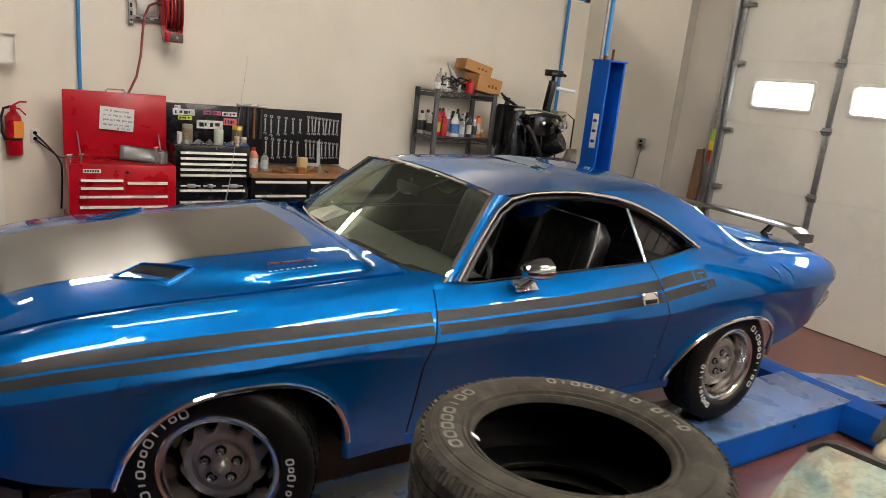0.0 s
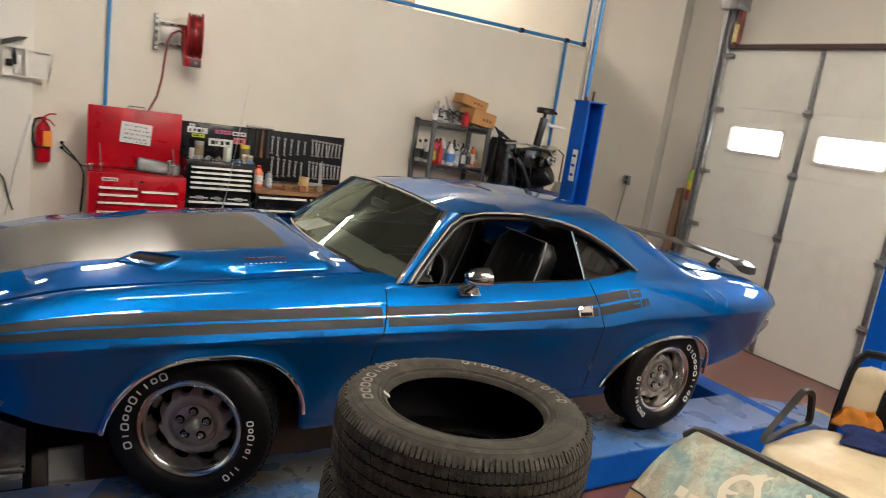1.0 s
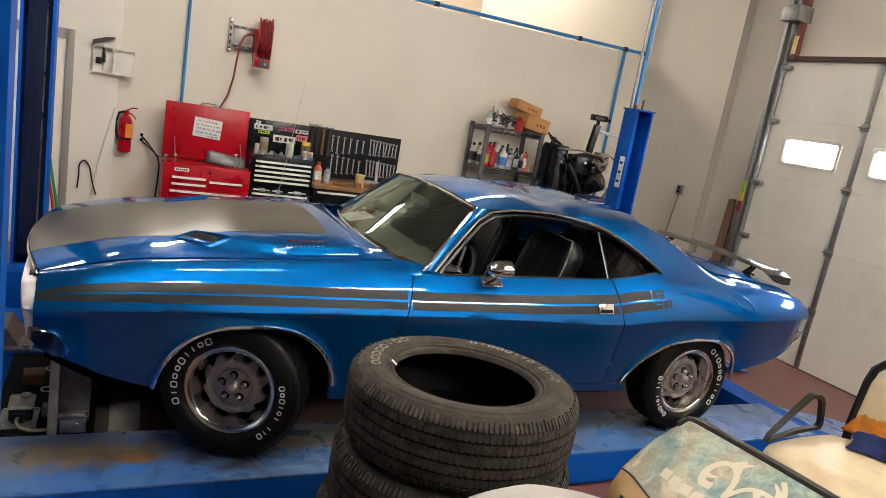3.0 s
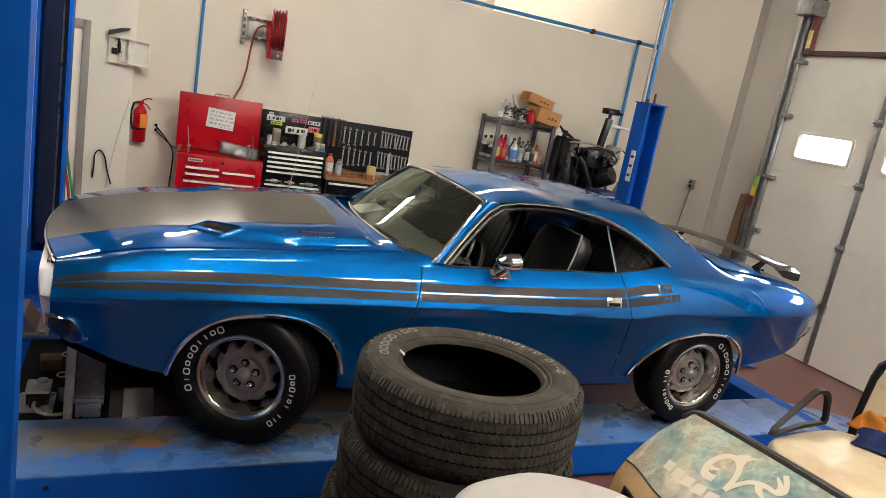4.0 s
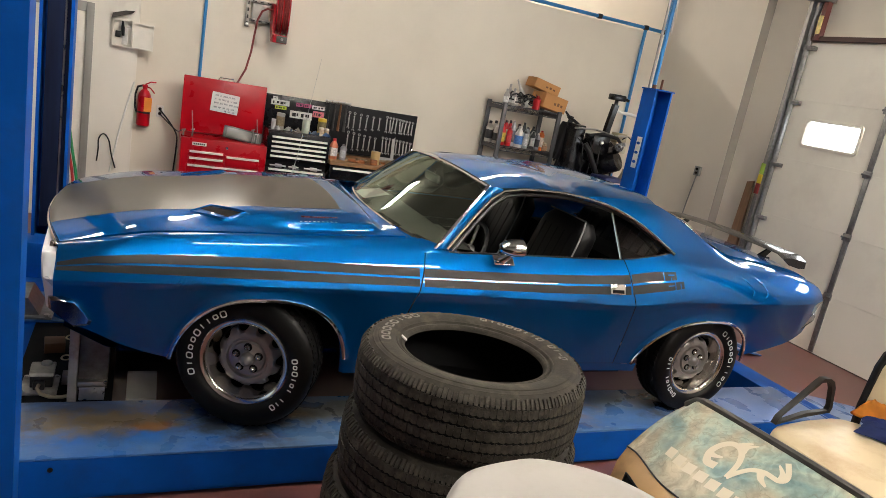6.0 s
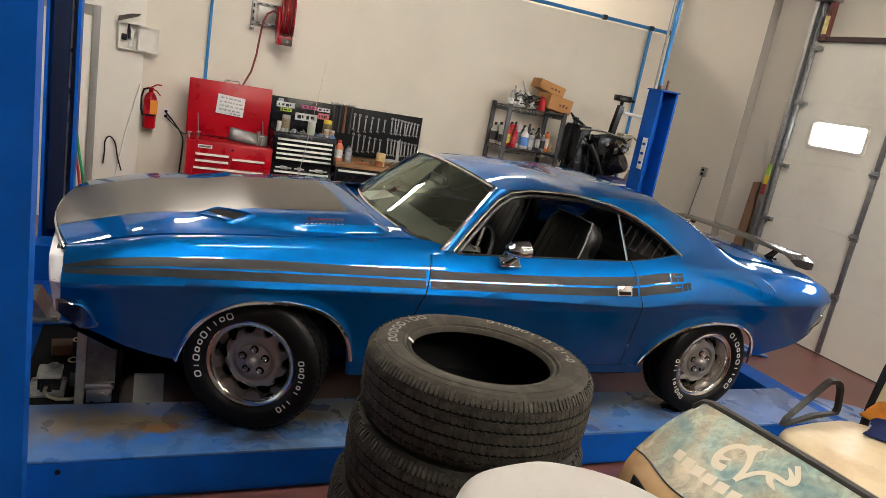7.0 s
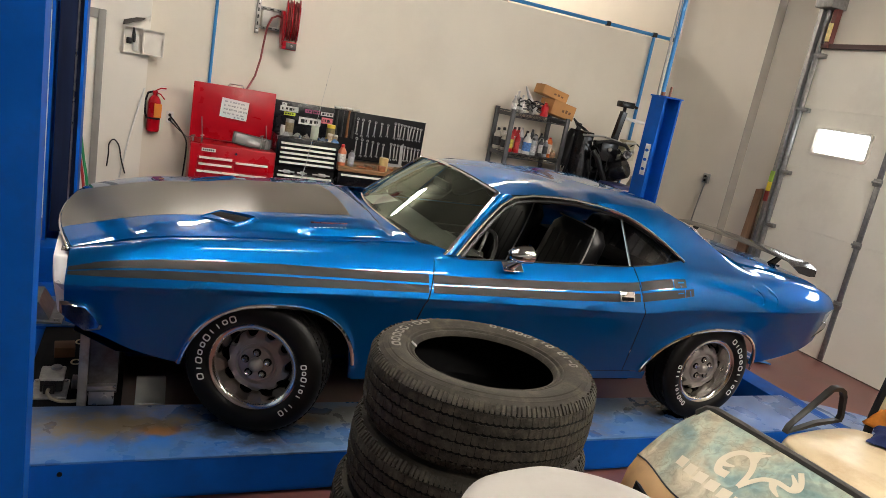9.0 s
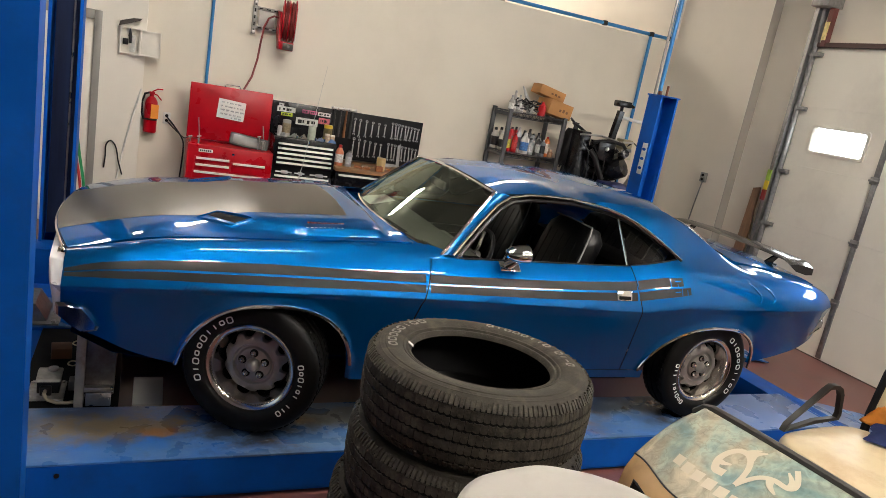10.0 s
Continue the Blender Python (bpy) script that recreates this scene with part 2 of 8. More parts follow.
def metallic_paint():
    m, n, l, b = nodes_of("metallic_blue_car_paint")
    co = n.new("ShaderNodeTexCoord")
    fl = n.new("ShaderNodeTexVoronoi")
    fl.inputs["Scale"].default_value = 900
    l.new(co.outputs["Object"], fl.inputs["Vector"])
    big = n.new("ShaderNodeTexNoise")
    big.inputs["Scale"].default_value, big.inputs["Detail"].default_value = 1.5, 4
    l.new(co.outputs["Object"], big.inputs["Vector"])
    mr = n.new("ShaderNodeMapRange")
    mr.inputs["To Min"].default_value, mr.inputs["To Max"].default_value = 0.85, 1.15
    l.new(fl.outputs["Color"], mr.inputs["Value"])
    mx = n.new("ShaderNodeMix")
    mx.data_type, mx.blend_type = "RGBA", "MULTIPLY"
    mx.inputs["Factor"].default_value = 1.0
    mx.inputs[6].default_value = (0.0006, 0.102, 0.335, 1)
    l.new(mr.outputs["Result"], mx.inputs[7])
    l.new(mx.outputs[2], b.inputs["Base Color"])
    r = n.new("ShaderNodeMapRange")
    r.inputs["To Min"].default_value, r.inputs["To Max"].default_value = 0.40, 0.45
    l.new(big.outputs["Fac"], r.inputs["Value"])
    l.new(r.outputs["Result"], b.inputs["Roughness"])
    b.inputs["Metallic"].default_value = 0.86
    b.inputs["Specular IOR Level"].default_value = 0.0
    b.inputs["Specular Tint"].default_value = (0.05, 0.48, 0.75, 1)
    b.inputs["Coat Weight"].default_value = 1.0
    b.inputs["Coat Roughness"].default_value = 0.025
    b.inputs["Coat IOR"].default_value = 1.43
    return m


M["paint"] = metallic_paint()


# ---- mesh helpers ----
def part(name, bm, material, parent=None, label="", smooth=True, angle=40):
    me = bpy.data.meshes.new(name)
    bmesh.ops.recalc_face_normals(bm, faces=bm.faces)
    if smooth:
        for f in bm.faces:
            f.smooth = True
        lim = radians(angle)
        for e in bm.edges:
            if len(e.link_faces) == 2 and e.calc_face_angle(0) > lim:
                e.smooth = False
    bm.to_mesh(me)
    bm.free()
    me.materials.append(material)
    ob = new(name, me)
    if parent is not None:
        ob.parent = parent
    return tagged(ob, label)


def share(name, src, parent, m):
    """Another piece on the same mesh."""
    ob = new(name, src.data)
    ob.parent = parent
    ob.matrix_basis = m
    return ob


def thing(name, label, category, m=None, group="", kind=""):
    ob = new(name)
    if m is not None:
        ob.matrix_basis = m
    return tagged(ob, label, category, group, kind)


def box(bm, x0, x1, y0, y1, z0, z1, bevel=0.0, seg=2, m=None):
    vs = [bm.verts.new((x, y, z)) for x in (x0, x1) for y in (y0, y1) for z in (z0, z1)]
    quads = ((0, 1, 3, 2), (4, 6, 7, 5), (0, 4, 5, 1), (2, 3, 7, 6), (0, 2, 6, 4), (1, 5, 7, 3))
    fs = [bm.faces.new([vs[i] for i in q]) for q in quads]
    if bevel:
        es = list({e for f in fs for e in f.edges})
        r = bmesh.ops.bevel(bm, geom=es, offset=bevel, segments=seg, affect="EDGES", profile=0.5)
        vs = list({v for f in r["faces"] for v in f.verts} | {v for v in vs if v.is_valid})
    if m is not None:
        for v in vs:
            if v.is_valid:
                v.co = m @ v.co
    return bm


def tube(bm, pts, r, n=10, closed=False, cap=True, radii=None):
    """A round bar along a list of points."""
    pts = [Vector(p) for p in pts]
    rings = []
    up = None
    for i, p in enumerate(pts):
        a = pts[i - 1] if i else (pts[-1] if closed else p)
        b = pts[i + 1] if i + 1 < len(pts) else (pts[0] if closed else p)
        d = (b - a).normalized()
        if up is None:
            up = d.orthogonal().normalized()
        up = (up - d * up.dot(d)).normalized()
        s = d.cross(up)
        rr = radii[i] if radii else r
        rings.append([bm.verts.new(p + (up * math.cos(2 * math.pi * k / n) + s * math.sin(2 * math.pi * k / n)) * rr) for k in range(n)])
    last = len(rings) if closed else len(rings) - 1
    for i in range(last):
        a, b = rings[i], rings[(i + 1) % len(rings)]
        for k in range(n):
            bm.faces.new((a[k], a[(k + 1) % n], b[(k + 1) % n], b[k]))
    if cap and not closed:
        bm.faces.new(rings[0][::-1])
        bm.faces.new(rings[-1])
    return bm


def lathe(bm, profile, n=32, m=None, start=0.0, turn=2 * math.pi):
    """A profile of (radius, z) turned round the z axis."""
    rings = []
    full = turn > 6.28
    for r, z in profile:
        ring = []
        for k in range(n if full else n + 1):
            a = start + turn * k / n
            co = Vector((r * math.cos(a), r * math.sin(a), z))
            ring.append(bm.verts.new(m @ co if m is not None else co))
        rings.append(ring)
    for a, b in zip(rings, rings[1:]):
        c = len(a)
        for k in range(c if full else c - 1):
            bm.faces.new((a[k], a[(k + 1) % c], b[(k + 1) % c], b[k]))
    return rings


def grid(bm, rows, m=None):
    """Faces between rows of points of one length."""
    vs = [[bm.verts.new(p) for p in row] for row in rows]
    for a, b in zip(vs, vs[1:]):
        for k in range(len(a) - 1):
            if len({tuple(round(c, 6) for c in v.co) for v in (a[k], a[k + 1], b[k + 1], b[k])}) == 4:
                bm.faces.new((a[k], a[k + 1], b[k + 1], b[k]))
            else:
                tri = []
                for v in (a[k], a[k + 1], b[k + 1], b[k]):
                    if all((v.co - w.co).length > 1e-6 for w in tri):
                        tri.append(v)
                if len(tri) == 3:
                    bm.faces.new(tri)
    return vs


def prism(bm, outline, axis, a, b, m=None):
    """A flat outline of (u, v) drawn out along an axis from a to b."""
    def at(u, v, w):
        co = Vector((w, u, v)) if axis == "x" else Vector((u, w, v)) if axis == "y" else Vector((u, v, w))
        return m @ co if m is not None else co
    lo = [bm.verts.new(at(u, v, a)) for u, v in outline]
    hi = [bm.verts.new(at(u, v, b)) for u, v in outline]
    k = len(outline)
    bm.faces.new(lo[::-1])
    bm.faces.new(hi)
    for i in range(k):
        bm.faces.new((lo[i], lo[(i + 1) % k], hi[(i + 1) % k], hi[i]))
    return bm


def curve_of(xs, ys):
    """A smooth function through points (monotone slopes)."""
    xs, ys = list(xs), list(ys)
    d = [(ys[i + 1] - ys[i]) / (xs[i + 1] - xs[i]) for i in range(len(xs) - 1)]
    s = [d[0]] + [0.0 if d[i - 1] * d[i] <= 0 else 2 * d[i - 1] * d[i] / (d[i - 1] + d[i]) for i in range(1, len(d))] + [d[-1]]

    def f(x):
        if x <= xs[0]:
            return ys[0] + s[0] * (x - xs[0])
        if x >= xs[-1]:
            return ys[-1] + s[-1] * (x - xs[-1])
        i = max(k for k in range(len(xs) - 1) if xs[k] <= x)
        h = xs[i + 1] - xs[i]
        t = (x - xs[i]) / h
        return ((1 + 2 * t) * (1 - t) ** 2 * ys[i] + t * (1 - t) ** 2 * h * s[i]
                + t * t * (3 - 2 * t) * ys[i + 1] + t * t * (t - 1) * h * s[i + 1])
    return f


def smooth(a, b, x):
    t = min(1.0, max(0.0, (x - a) / (b - a)))
    return t * t * (3 - 2 * t)


def spaced(a, b, n):
    return [a + (b - a) * i / (n - 1) for i in range(n)]

# ---- the hall ----
WY, WX, DX = 3.80, 5.72, 5.84        # back wall, side wall, door wall
LOWTOP = 3.05                        # the back wall stops here; the next bay lies behind it


def slab(name, boxes, mat, label, kind="structure"):
    bm = bmesh.new()
    for b in boxes:
        box(bm, *b)
    return tagged(part(name, bm, mat, smooth=False), label, "", "", kind)


slab("floor", [(-5.8, 6.2, -7.8, 9.2, -0.2, 0.0)], M["floor"], "red-brown painted concrete workshop floor")
slab("wall_north", [(-0.60, WX, WY, WY + 0.14, 0, LOWTOP)], M["wall"], "off-white painted partition wall that stops below the ceiling")
slab("wall_north_bump", [(-1.0, -0.60, WY - 0.10, WY + 0.14, 0, LOWTOP), (-5.8, -1.95, WY - 0.10, WY + 0.14, 0, LOWTOP), (-1.95, -1.0, WY - 0.10, WY + 0.14, 2.08, LOWTOP)],
     M["wall_pale"], "pale painted wall section with a doorway")
slab("wall_east", [(WX, WX + 0.4, 2.25, 9.2, 0, 5.0), (DX, DX + 0.28, 1.62, 2.25, 0, 5.0), (DX, DX + 0.28, -1.9, 1.62, 3.10, 5.0)],
     M["wall"], "off-white painted outer wall round the overhead door")
# west and south walls are unseen, kept dark to limit fill light
slab("wall_west", [(-5.8, -5.6, -7.8, -3.2, 0, 5.0), (-5.8, -5.6, 0.8, 9.2, 0, 5.0), (-5.8, -5.6, -3.2, 0.8, 3.2, 5.0)], M["unseen_wall"], "unseen dark wall with an opening, added to limit fill light")
# added wall out of view; its tone feeds the quarter panel's reflection
slab("wall_east_south", [(DX, DX + 0.28, -7.8, -1.9, 0, 5.0)], surface("unseen_east_wall_tone", (0.46, 0.43, 0.39), 0.7, vary=0.08), "unseen grey-beige wall, toned for the quarter panel's reflection")
slab("wall_south", [(-5.6, 6.2, -7.8, -7.6, 0, 5.0)], M["unseen_wall"], "unseen dark end wall, added to limit fill light")
slab("wall_far", [(-5.8, 6.2, 9.0, 9.2, 0, 5.0)], surface("tan_wall_paint", (0.34, 0.275, 0.205), 0.6, vary=0.05, scale=1.2), "tan painted wall of the next bay")
# both ceilings are unseen; their dark tones shape bounce and reflections
slab("ceiling", [(-5.8, 6.2, -7.8, 3.87, 5.0, 5.15)], M["ceiling"], "unseen ceiling, kept dark to limit bounced light")
slab("ceiling_next_bay", [(-5.8, 6.2, 3.87, 9.2, 5.0, 5.15)], surface("dark_unseen_ceiling", (0.075, 0.068, 0.060), 0.8, vary=0.1), "unseen next-bay ceiling, kept dark for the windshield reflection")
slab("baseboard", [(DX - 0.012, DX + 0.0, -7.6, -1.9, 0, 0.10), (WX - 0.012, WX, 2.25, WY, 0, 0.10), (-0.60, WX - 0.014, WY - 0.012, WY, 0, 0.10)], M["black_plastic"], "black rubber baseboard")

# return face of the wall step; a darker grey carries its shade
slab("trim", [(WX, DX, 2.243, 2.249, 0, 5.0)], surface("shaded_corner_paint", (0.36, 0.335, 0.29), 0.6, vary=0.06, scale=2), "return face of the outer wall corner with its shade in the colour")
# overhead sectional door
door = thing("door_1", "closed beige steel overhead door with small windows", "door", kind="structure")
SEC = [0.0, 0.61, 1.22, 1.84, 2.45, 3.06]
DY0, DY1 = -1.9, 1.60
WINS = [(0.735, 1.365), (-0.29, 0.385), (-1.30, -0.65)]
win_z = (2.0, 2.265)
for i in range(5):
    bm = bmesh.new()
    z0, z1 = SEC[i], SEC[i + 1]
    if i == 3:
        ys = [DY0] + [v for w in sorted(WINS) for v in w] + [DY1]
        box(bm, 5.80, 5.845, DY0, DY1, z0, win_z[0])
        box(bm, 5.80, 5.845, DY0, DY1, win_z[1], z1)
        for a, b in zip(ys[::2], ys[1::2]):
            box(bm, 5.80, 5.845, a, b, win_z[0], win_z[1])
    else:
        box(bm, 5.80, 5.845, DY0, DY1, z0, z1, 0.003)
    part("panel", bm, M["door_panel"], door, smooth=False)
bm = bmesh.new()
box(bm, 5.798, 5.812, DY0, DY1, 0.0, 0.012)
part("bottom_seal", bm, surface("brown_rubber_seal", (0.10, 0.07, 0.06), 0.7), door)
M["pane"] = glass("door_window_pane", (0.9, 0.93, 0.95), 0.0, 0.45)
for a, b in WINS:
    bm = bmesh.new()
    f = 0.02
    cy, cz, hy, hz = (a + b) / 2, sum(win_z) / 2, (b - a) / 2, (win_z[1] - win_z[0]) / 2

    def ring(dy, r, x):
        pts = []
        for qy, qz, a0 in ((1, 1, 0), (-1, 1, 90), (-1, -1, 180), (1, -1, 270)):
            for t in spaced(0, 90, 6):
                pts.append(Vector((x, cy + qy * (hy + dy - r) + r * math.cos(radians(a0 + t)), cz + qz * (hz + dy - r) + r * math.sin(radians(a0 + t)))))
        return pts + pts[:1]
    grid(bm, [ring(f, 0.045, 5.80), ring(f, 0.045, 5.788), ring(f - 0.006, 0.04, 5.784), ring(-0.008, 0.035, 5.784), ring(-0.012, 0.03, 5.790), ring(-0.012, 0.03, 5.82)])
    w = part("window_frame", bm, M["door_panel"], door)
    bm = bmesh.new()
    box(bm, 5.82, 5.824, a, b, win_z[0], win_z[1])
    p = part("pane", bm, M["pane"], w, smooth=False)
    p.visible_shadow = False
for sy in (0.53, -0.47, -1.47):
    bm = bmesh.new()
    for i in range(5):
        box(bm, 5.785, 5.80, sy - 0.028, sy + 0.028, SEC[i] + 0.02, SEC[i + 1] - 0.02, 0.004)
    part("stile", bm, M["galv"], door)
    for z in SEC[1:5]:
        bm = bmesh.new()
        box(bm, 5.772, 5.786, sy - 0.045, sy + 0.045, z - 0.035, z + 0.035, 0.004)
        tube(bm, [(5.768, sy - 0.05, z), (5.768, sy + 0.05, z)], 0.011, 8)
        part("hinge", bm, M["galv"], door)
bm = bmesh.new()
box(bm, 5.75, 5.80, DY0, DY1, 3.055, 3.10)
part("header_seal", bm, surface("brown_seal", (0.07, 0.035, 0.03), 0.6), door)
# track at the side of the door
track = thing("door_track", "galvanised steel overhead door track with brackets and rollers", "door track", kind="structure")
bm = bmesh.new()
ty = 1.605
path = [(5.76, ty, 0.02), (5.76, ty, 4.40)] + [(5.76 - 0.4 + 0.4 * math.cos(a), ty, 4.40 + 0.4 * math.sin(a)) for a in spaced(0.15, math.pi / 2, 7)] + [(4.4, ty, 4.82)]
tube(bm, path, 0.028, 8)
part("rail", bm, M["galv"], track)
bm = bmesh.new()
box(bm, 5.70, 5.84, ty + 0.03, ty + 0.075, 0.0, 4.6)
part("angle_iron", bm, M["galv"], track, smooth=False)
for z in (0.55, 1.16, 1.75, 2.42, 2.98):
    bm = bmesh.new()
    box(bm, 5.735, 5.80, ty - 0.10, ty + 0.03, z - 0.022, z + 0.022, 0.006)
    tube(bm, [(5.745, ty - 0.12, z), (5.745, ty + 0.04, z)], 0.013, 10)
    part("roller_bracket", bm, M["galv"], track)
bm = bmesh.new()
box(bm, 5.62, 5.84, ty - 0.13, ty + 0.08, 3.44, 3.60, 0.01)
part("bearing_plate", bm, M["galv"], track)
bm = bmesh.new()
box(bm, 5.735, 5.80, ty - 0.12, ty - 0.07, 3.06, 3.75)
part("jamb_strip", bm, surface("maroon_strip", (0.13, 0.035, 0.03), 0.5), track, smooth=False)
bm = bmesh.new()
box(bm, 5.715, 5.735, ty - 0.115, ty - 0.075, 3.12, 3.30)
part("warning_sticker", bm, surface("yellow_label", (0.75, 0.62, 0.25), 0.5, vary=0.25, scale=25), track, smooth=False)
for z, c in ((1.62, (0.35, 0.55, 0.08)), (1.50, (0.72, 0.55, 0.04)), (1.40, (0.25, 0.03, 0.03))):
    bm = bmesh.new()
    box(bm, 5.685, 5.70, ty + 0.028, ty + 0.077, z, z + 0.115)
    part("colour_tape", bm, surface("tape_%d" % int(z * 100), c, 0.5), track, smooth=False)

# fluorescent lamps: two rows over the car, one row in the next bay
M["tube_light"] = glowing("fluorescent_tube", (1.0, 0.925, 0.83), 167.0)
M["tube_wide"] = glowing("wide_fluorescent_tube", (1.0, 0.90, 0.78), 74.0)
M["fixture"] = surface("white_fixture_enamel", (0.75, 0.75, 0.73), 0.4)


def lamp_fixture(x, y, z, length=2.4, bare=False, r=0.052):
    f = thing("ceiling_light", "white fluorescent strip light hanging under the ceiling", "lamp", pose(x, y, z), "strip lights")
    bm = bmesh.new()
    w = 0.05 if bare else 0.15
    prism(bm, [(-w, 0.04), (-w * 0.8, 0.0), (w * 0.8, 0.0), (w, 0.04), (w * 0.7, 0.06), (-w * 0.7, 0.06)], "x", -length / 2, length / 2)
    part("housing", bm, M["fixture"], f, smooth=False)
    for s in (-0.07, 0.07) if not bare else (0.0,):
        bm = bmesh.new()
        tube(bm, [(-length / 2 + 0.04, s, -0.022), (length / 2 - 0.04, s, -0.022)], r if bare else 0.019, 10)
        part("fluorescent_tube", bm, M["tube_wide" if bare else "tube_light"], f, "lit fluorescent tube")
    for sx in (-length / 2 + 0.02, length / 2 - 0.02):
        bm = bmesh.new()
        box(bm, sx - 0.015, sx + 0.015, -0.095, 0.095, -0.045, 0.0, 0.004)
        part("lamp_holder", bm, M["fixture"], f)
    for sx in (-length / 3, length / 3):
        bm = bmesh.new()
        tube(bm, [(sx, 0, 0.07), (sx, 0, 5.0 - z)], 0.006, 6)
        part("hanger", bm, M["galv"], f)
    return f


# (4.0, -4.6) and (2.2, -5.6) are unseen, added to light the car's side
for lx, ly, ll in ((4.5, -3.3, 0.8), (4.0, -4.6, 2.2), (2.2, -5.6, 2.5)):
    lamp_fixture(lx, ly, 4.55, ll)
lamp_fixture(1.9, -2.5, 4.55, 1.4)
lamp_fixture(-0.7, -1.5, 4.55, 1.2)
lamp_fixture(0.2, 0.1, 4.55, 1.2)
lamp_fixture(-0.05, 6.85, 4.68, 0.95, True, 0.12)
for lx in (-2.7, 4.3):
    lamp_fixture(lx, 6.45, 4.75, bare=True)
lamp_fixture(4.3, 8.5, 4.75, bare=True)

# hazy daylight outside the door windows
bm = bmesh.new()
box(bm, 7.6, 7.62, -4.0, 4.0, 0.0, 6.0)
tagged(part("backdrop", bm, glowing("hazy_daylight", (0.95, 0.97, 1.0), 5.0), None, smooth=False), "bright hazy daylight outside the door", "", "", "structure")

# ---- four-post lift ----
lift = thing("car_lift", "blue four-post drive-on alignment lift with worn runways", "car lift")
RT = 0.22


def runway(y0, y1):
    bm = bmesh.new()
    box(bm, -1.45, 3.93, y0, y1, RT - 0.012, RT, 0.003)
    r = part("runway", bm, M["ramp_top"], lift, "worn blue steel runway deck with rust, oil stains, painted shade and sheen")
    for a, b in ((y0, y0 + 0.012), (y1 - 0.012, y1)):
        bm = bmesh.new()
        box(bm, -1.45, 3.93, a, b, 0.025, RT - 0.013)
        box(bm, -1.45, 3.93, a, b + 0.04 if a == y0 else b, 0.02, 0.03)
        part("side_beam", bm, M["lift_blue"], r, smooth=False)
    for hx in (-0.79, 1.4, 3.3):
        bm = bmesh.new()
        tube(bm, [(hx, y0 - 0.003, 0.165), (hx, y0 + 0.01, 0.165)], 0.011, 10)
        part("bolt_hole", bm, M["dark"], r)
    bm = bmesh.new()
    box(bm, -1.45, -1.43, y0, y1, RT, RT + 0.12, 0.004)
    part("wheel_stop", bm, M["lift_blue"], r)
    bm = bmesh.new()
    prism(bm, [(3.955, RT - 0.002), (5.02, 0.012), (5.02, 0.0), (3.955, RT - 0.03)], "y", y0 + 0.005, y1 - 0.005)
    part("approach_ramp", bm, M["ramp_top"], r, "blue steel approach ramp lying on the floor", smooth=False)
    bm = bmesh.new()
    tube(bm, [(3.943, y0 + 0.01, RT - 0.02), (3.943, y1 - 0.01, RT - 0.02)], 0.010, 8)
    part("hinge_pin", bm, M["dark"], r)


runway(-1.05, -0.567)
runway(0.44, 0.925)


def crossbeam(x, za, zb):
    bm = bmesh.new()
    box(bm, x - 0.11, x + 0.11, -1.42, 1.42, za, zb, 0.006)
    c = part("crossbeam", bm, M["lift_blue"], lift)
    for s in (-1, 1):
        bm = bmesh.new()
        ya, yb = (1.27, 1.51) if s > 0 else (-1.54, -1.40)
        box(bm, x - 0.10, x + 0.10, ya, yb, 0.05, 0.44, 0.008)
        part("carriage", bm, M["lift_blue"], c)


crossbeam(-1.13, 0.03, 0.19)
crossbeam(3.945, 0.03, 0.216)


def post(x, y, s, w=0.1015, d=0.19):
    """A C-section post whose channel opens towards the car: s is the side that the back lies on."""
    t, lip = 0.012, 0.02
    o = [(-w, 0), (-w + lip, 0), (-w + lip, t), (-w + t, t), (-w + t, d - t), (w - t, d - t), (w - t, t), (w - lip, t), (w - lip, 0), (w, 0), (w, d), (-w, d)]
    bm = bmesh.new()
    prism(bm, [(x + u, y + s * v) for u, v in o], "z", 0.012, 2.25)
    p = part("post", bm, M["lift_blue"], lift, smooth=False)
    if x < 0:
        # near-black block that fills the inside of the channel
        bm = bmesh.new()
        box(bm, x - w + t + 0.03, x + w - t - 0.002, min(y + s * 0.04, y + s * (d - 0.02)), max(y + s * 0.04, y + s * (d - 0.02)), 0.5, 2.24)
        part("slide_track", bm, surface("dark_channel_fill", (0.006, 0.012, 0.04), 0.6, vary=0.5, scale=14, stretch=(1, 1, 0.05), spec=0.15), p, "near-black block filling the post channel", smooth=False)
        bm = bmesh.new()
        tube(bm, [(x + 0.045, y + s * 0.035, 0.4), (x + 0.05, y + s * 0.035, 2.2)], 0.006, 6)
        part("lift_cable", bm, M["steel"], p)
    bm = bmesh.new()
    box(bm, x - w - 0.012, x + w + 0.012, min(y, y + s * d) - 0.01, max(y, y + s * d) + 0.01, 2.25, 2.262)
    part("cap_plate", bm, M["lift_blue"], p, smooth=False)
    bm = bmesh.new()
    box(bm, x - w - 0.07, x + w + 0.07, min(y, y + s * d) - 0.05, max(y, y + s * d) + 0.05, 0.0, 0.014, 0.003)
    part("base_plate", bm, M["lift_blue"], p)
    bm = bmesh.new()
    box(bm, x - 0.012, x + 0.012, min(y + s * (d - 0.018), y + s * (d - 0.008)), max(y + s * (d - 0.018), y + s * (d - 0.008)), 0.1, 2.2)
    part("ladder_bar", bm, M["steel"], p, smooth=False)
    bm = bmesh.new()
    tube(bm, [(x + 0.03, y + s * 0.1, 2.26), (x + 0.03, y + s * 0.1, 2.36)], 0.012, 10)
    tube(bm, [(x - 0.05, y + s * 0.1, 2.26), (x - 0.05, y + s * 0.1, 2.30)], 0.02, 10)
    part("cable_nut", bm, surface("copper_nut", (0.16, 0.06, 0.035), 0.4, metal=0.6), p)
    return p


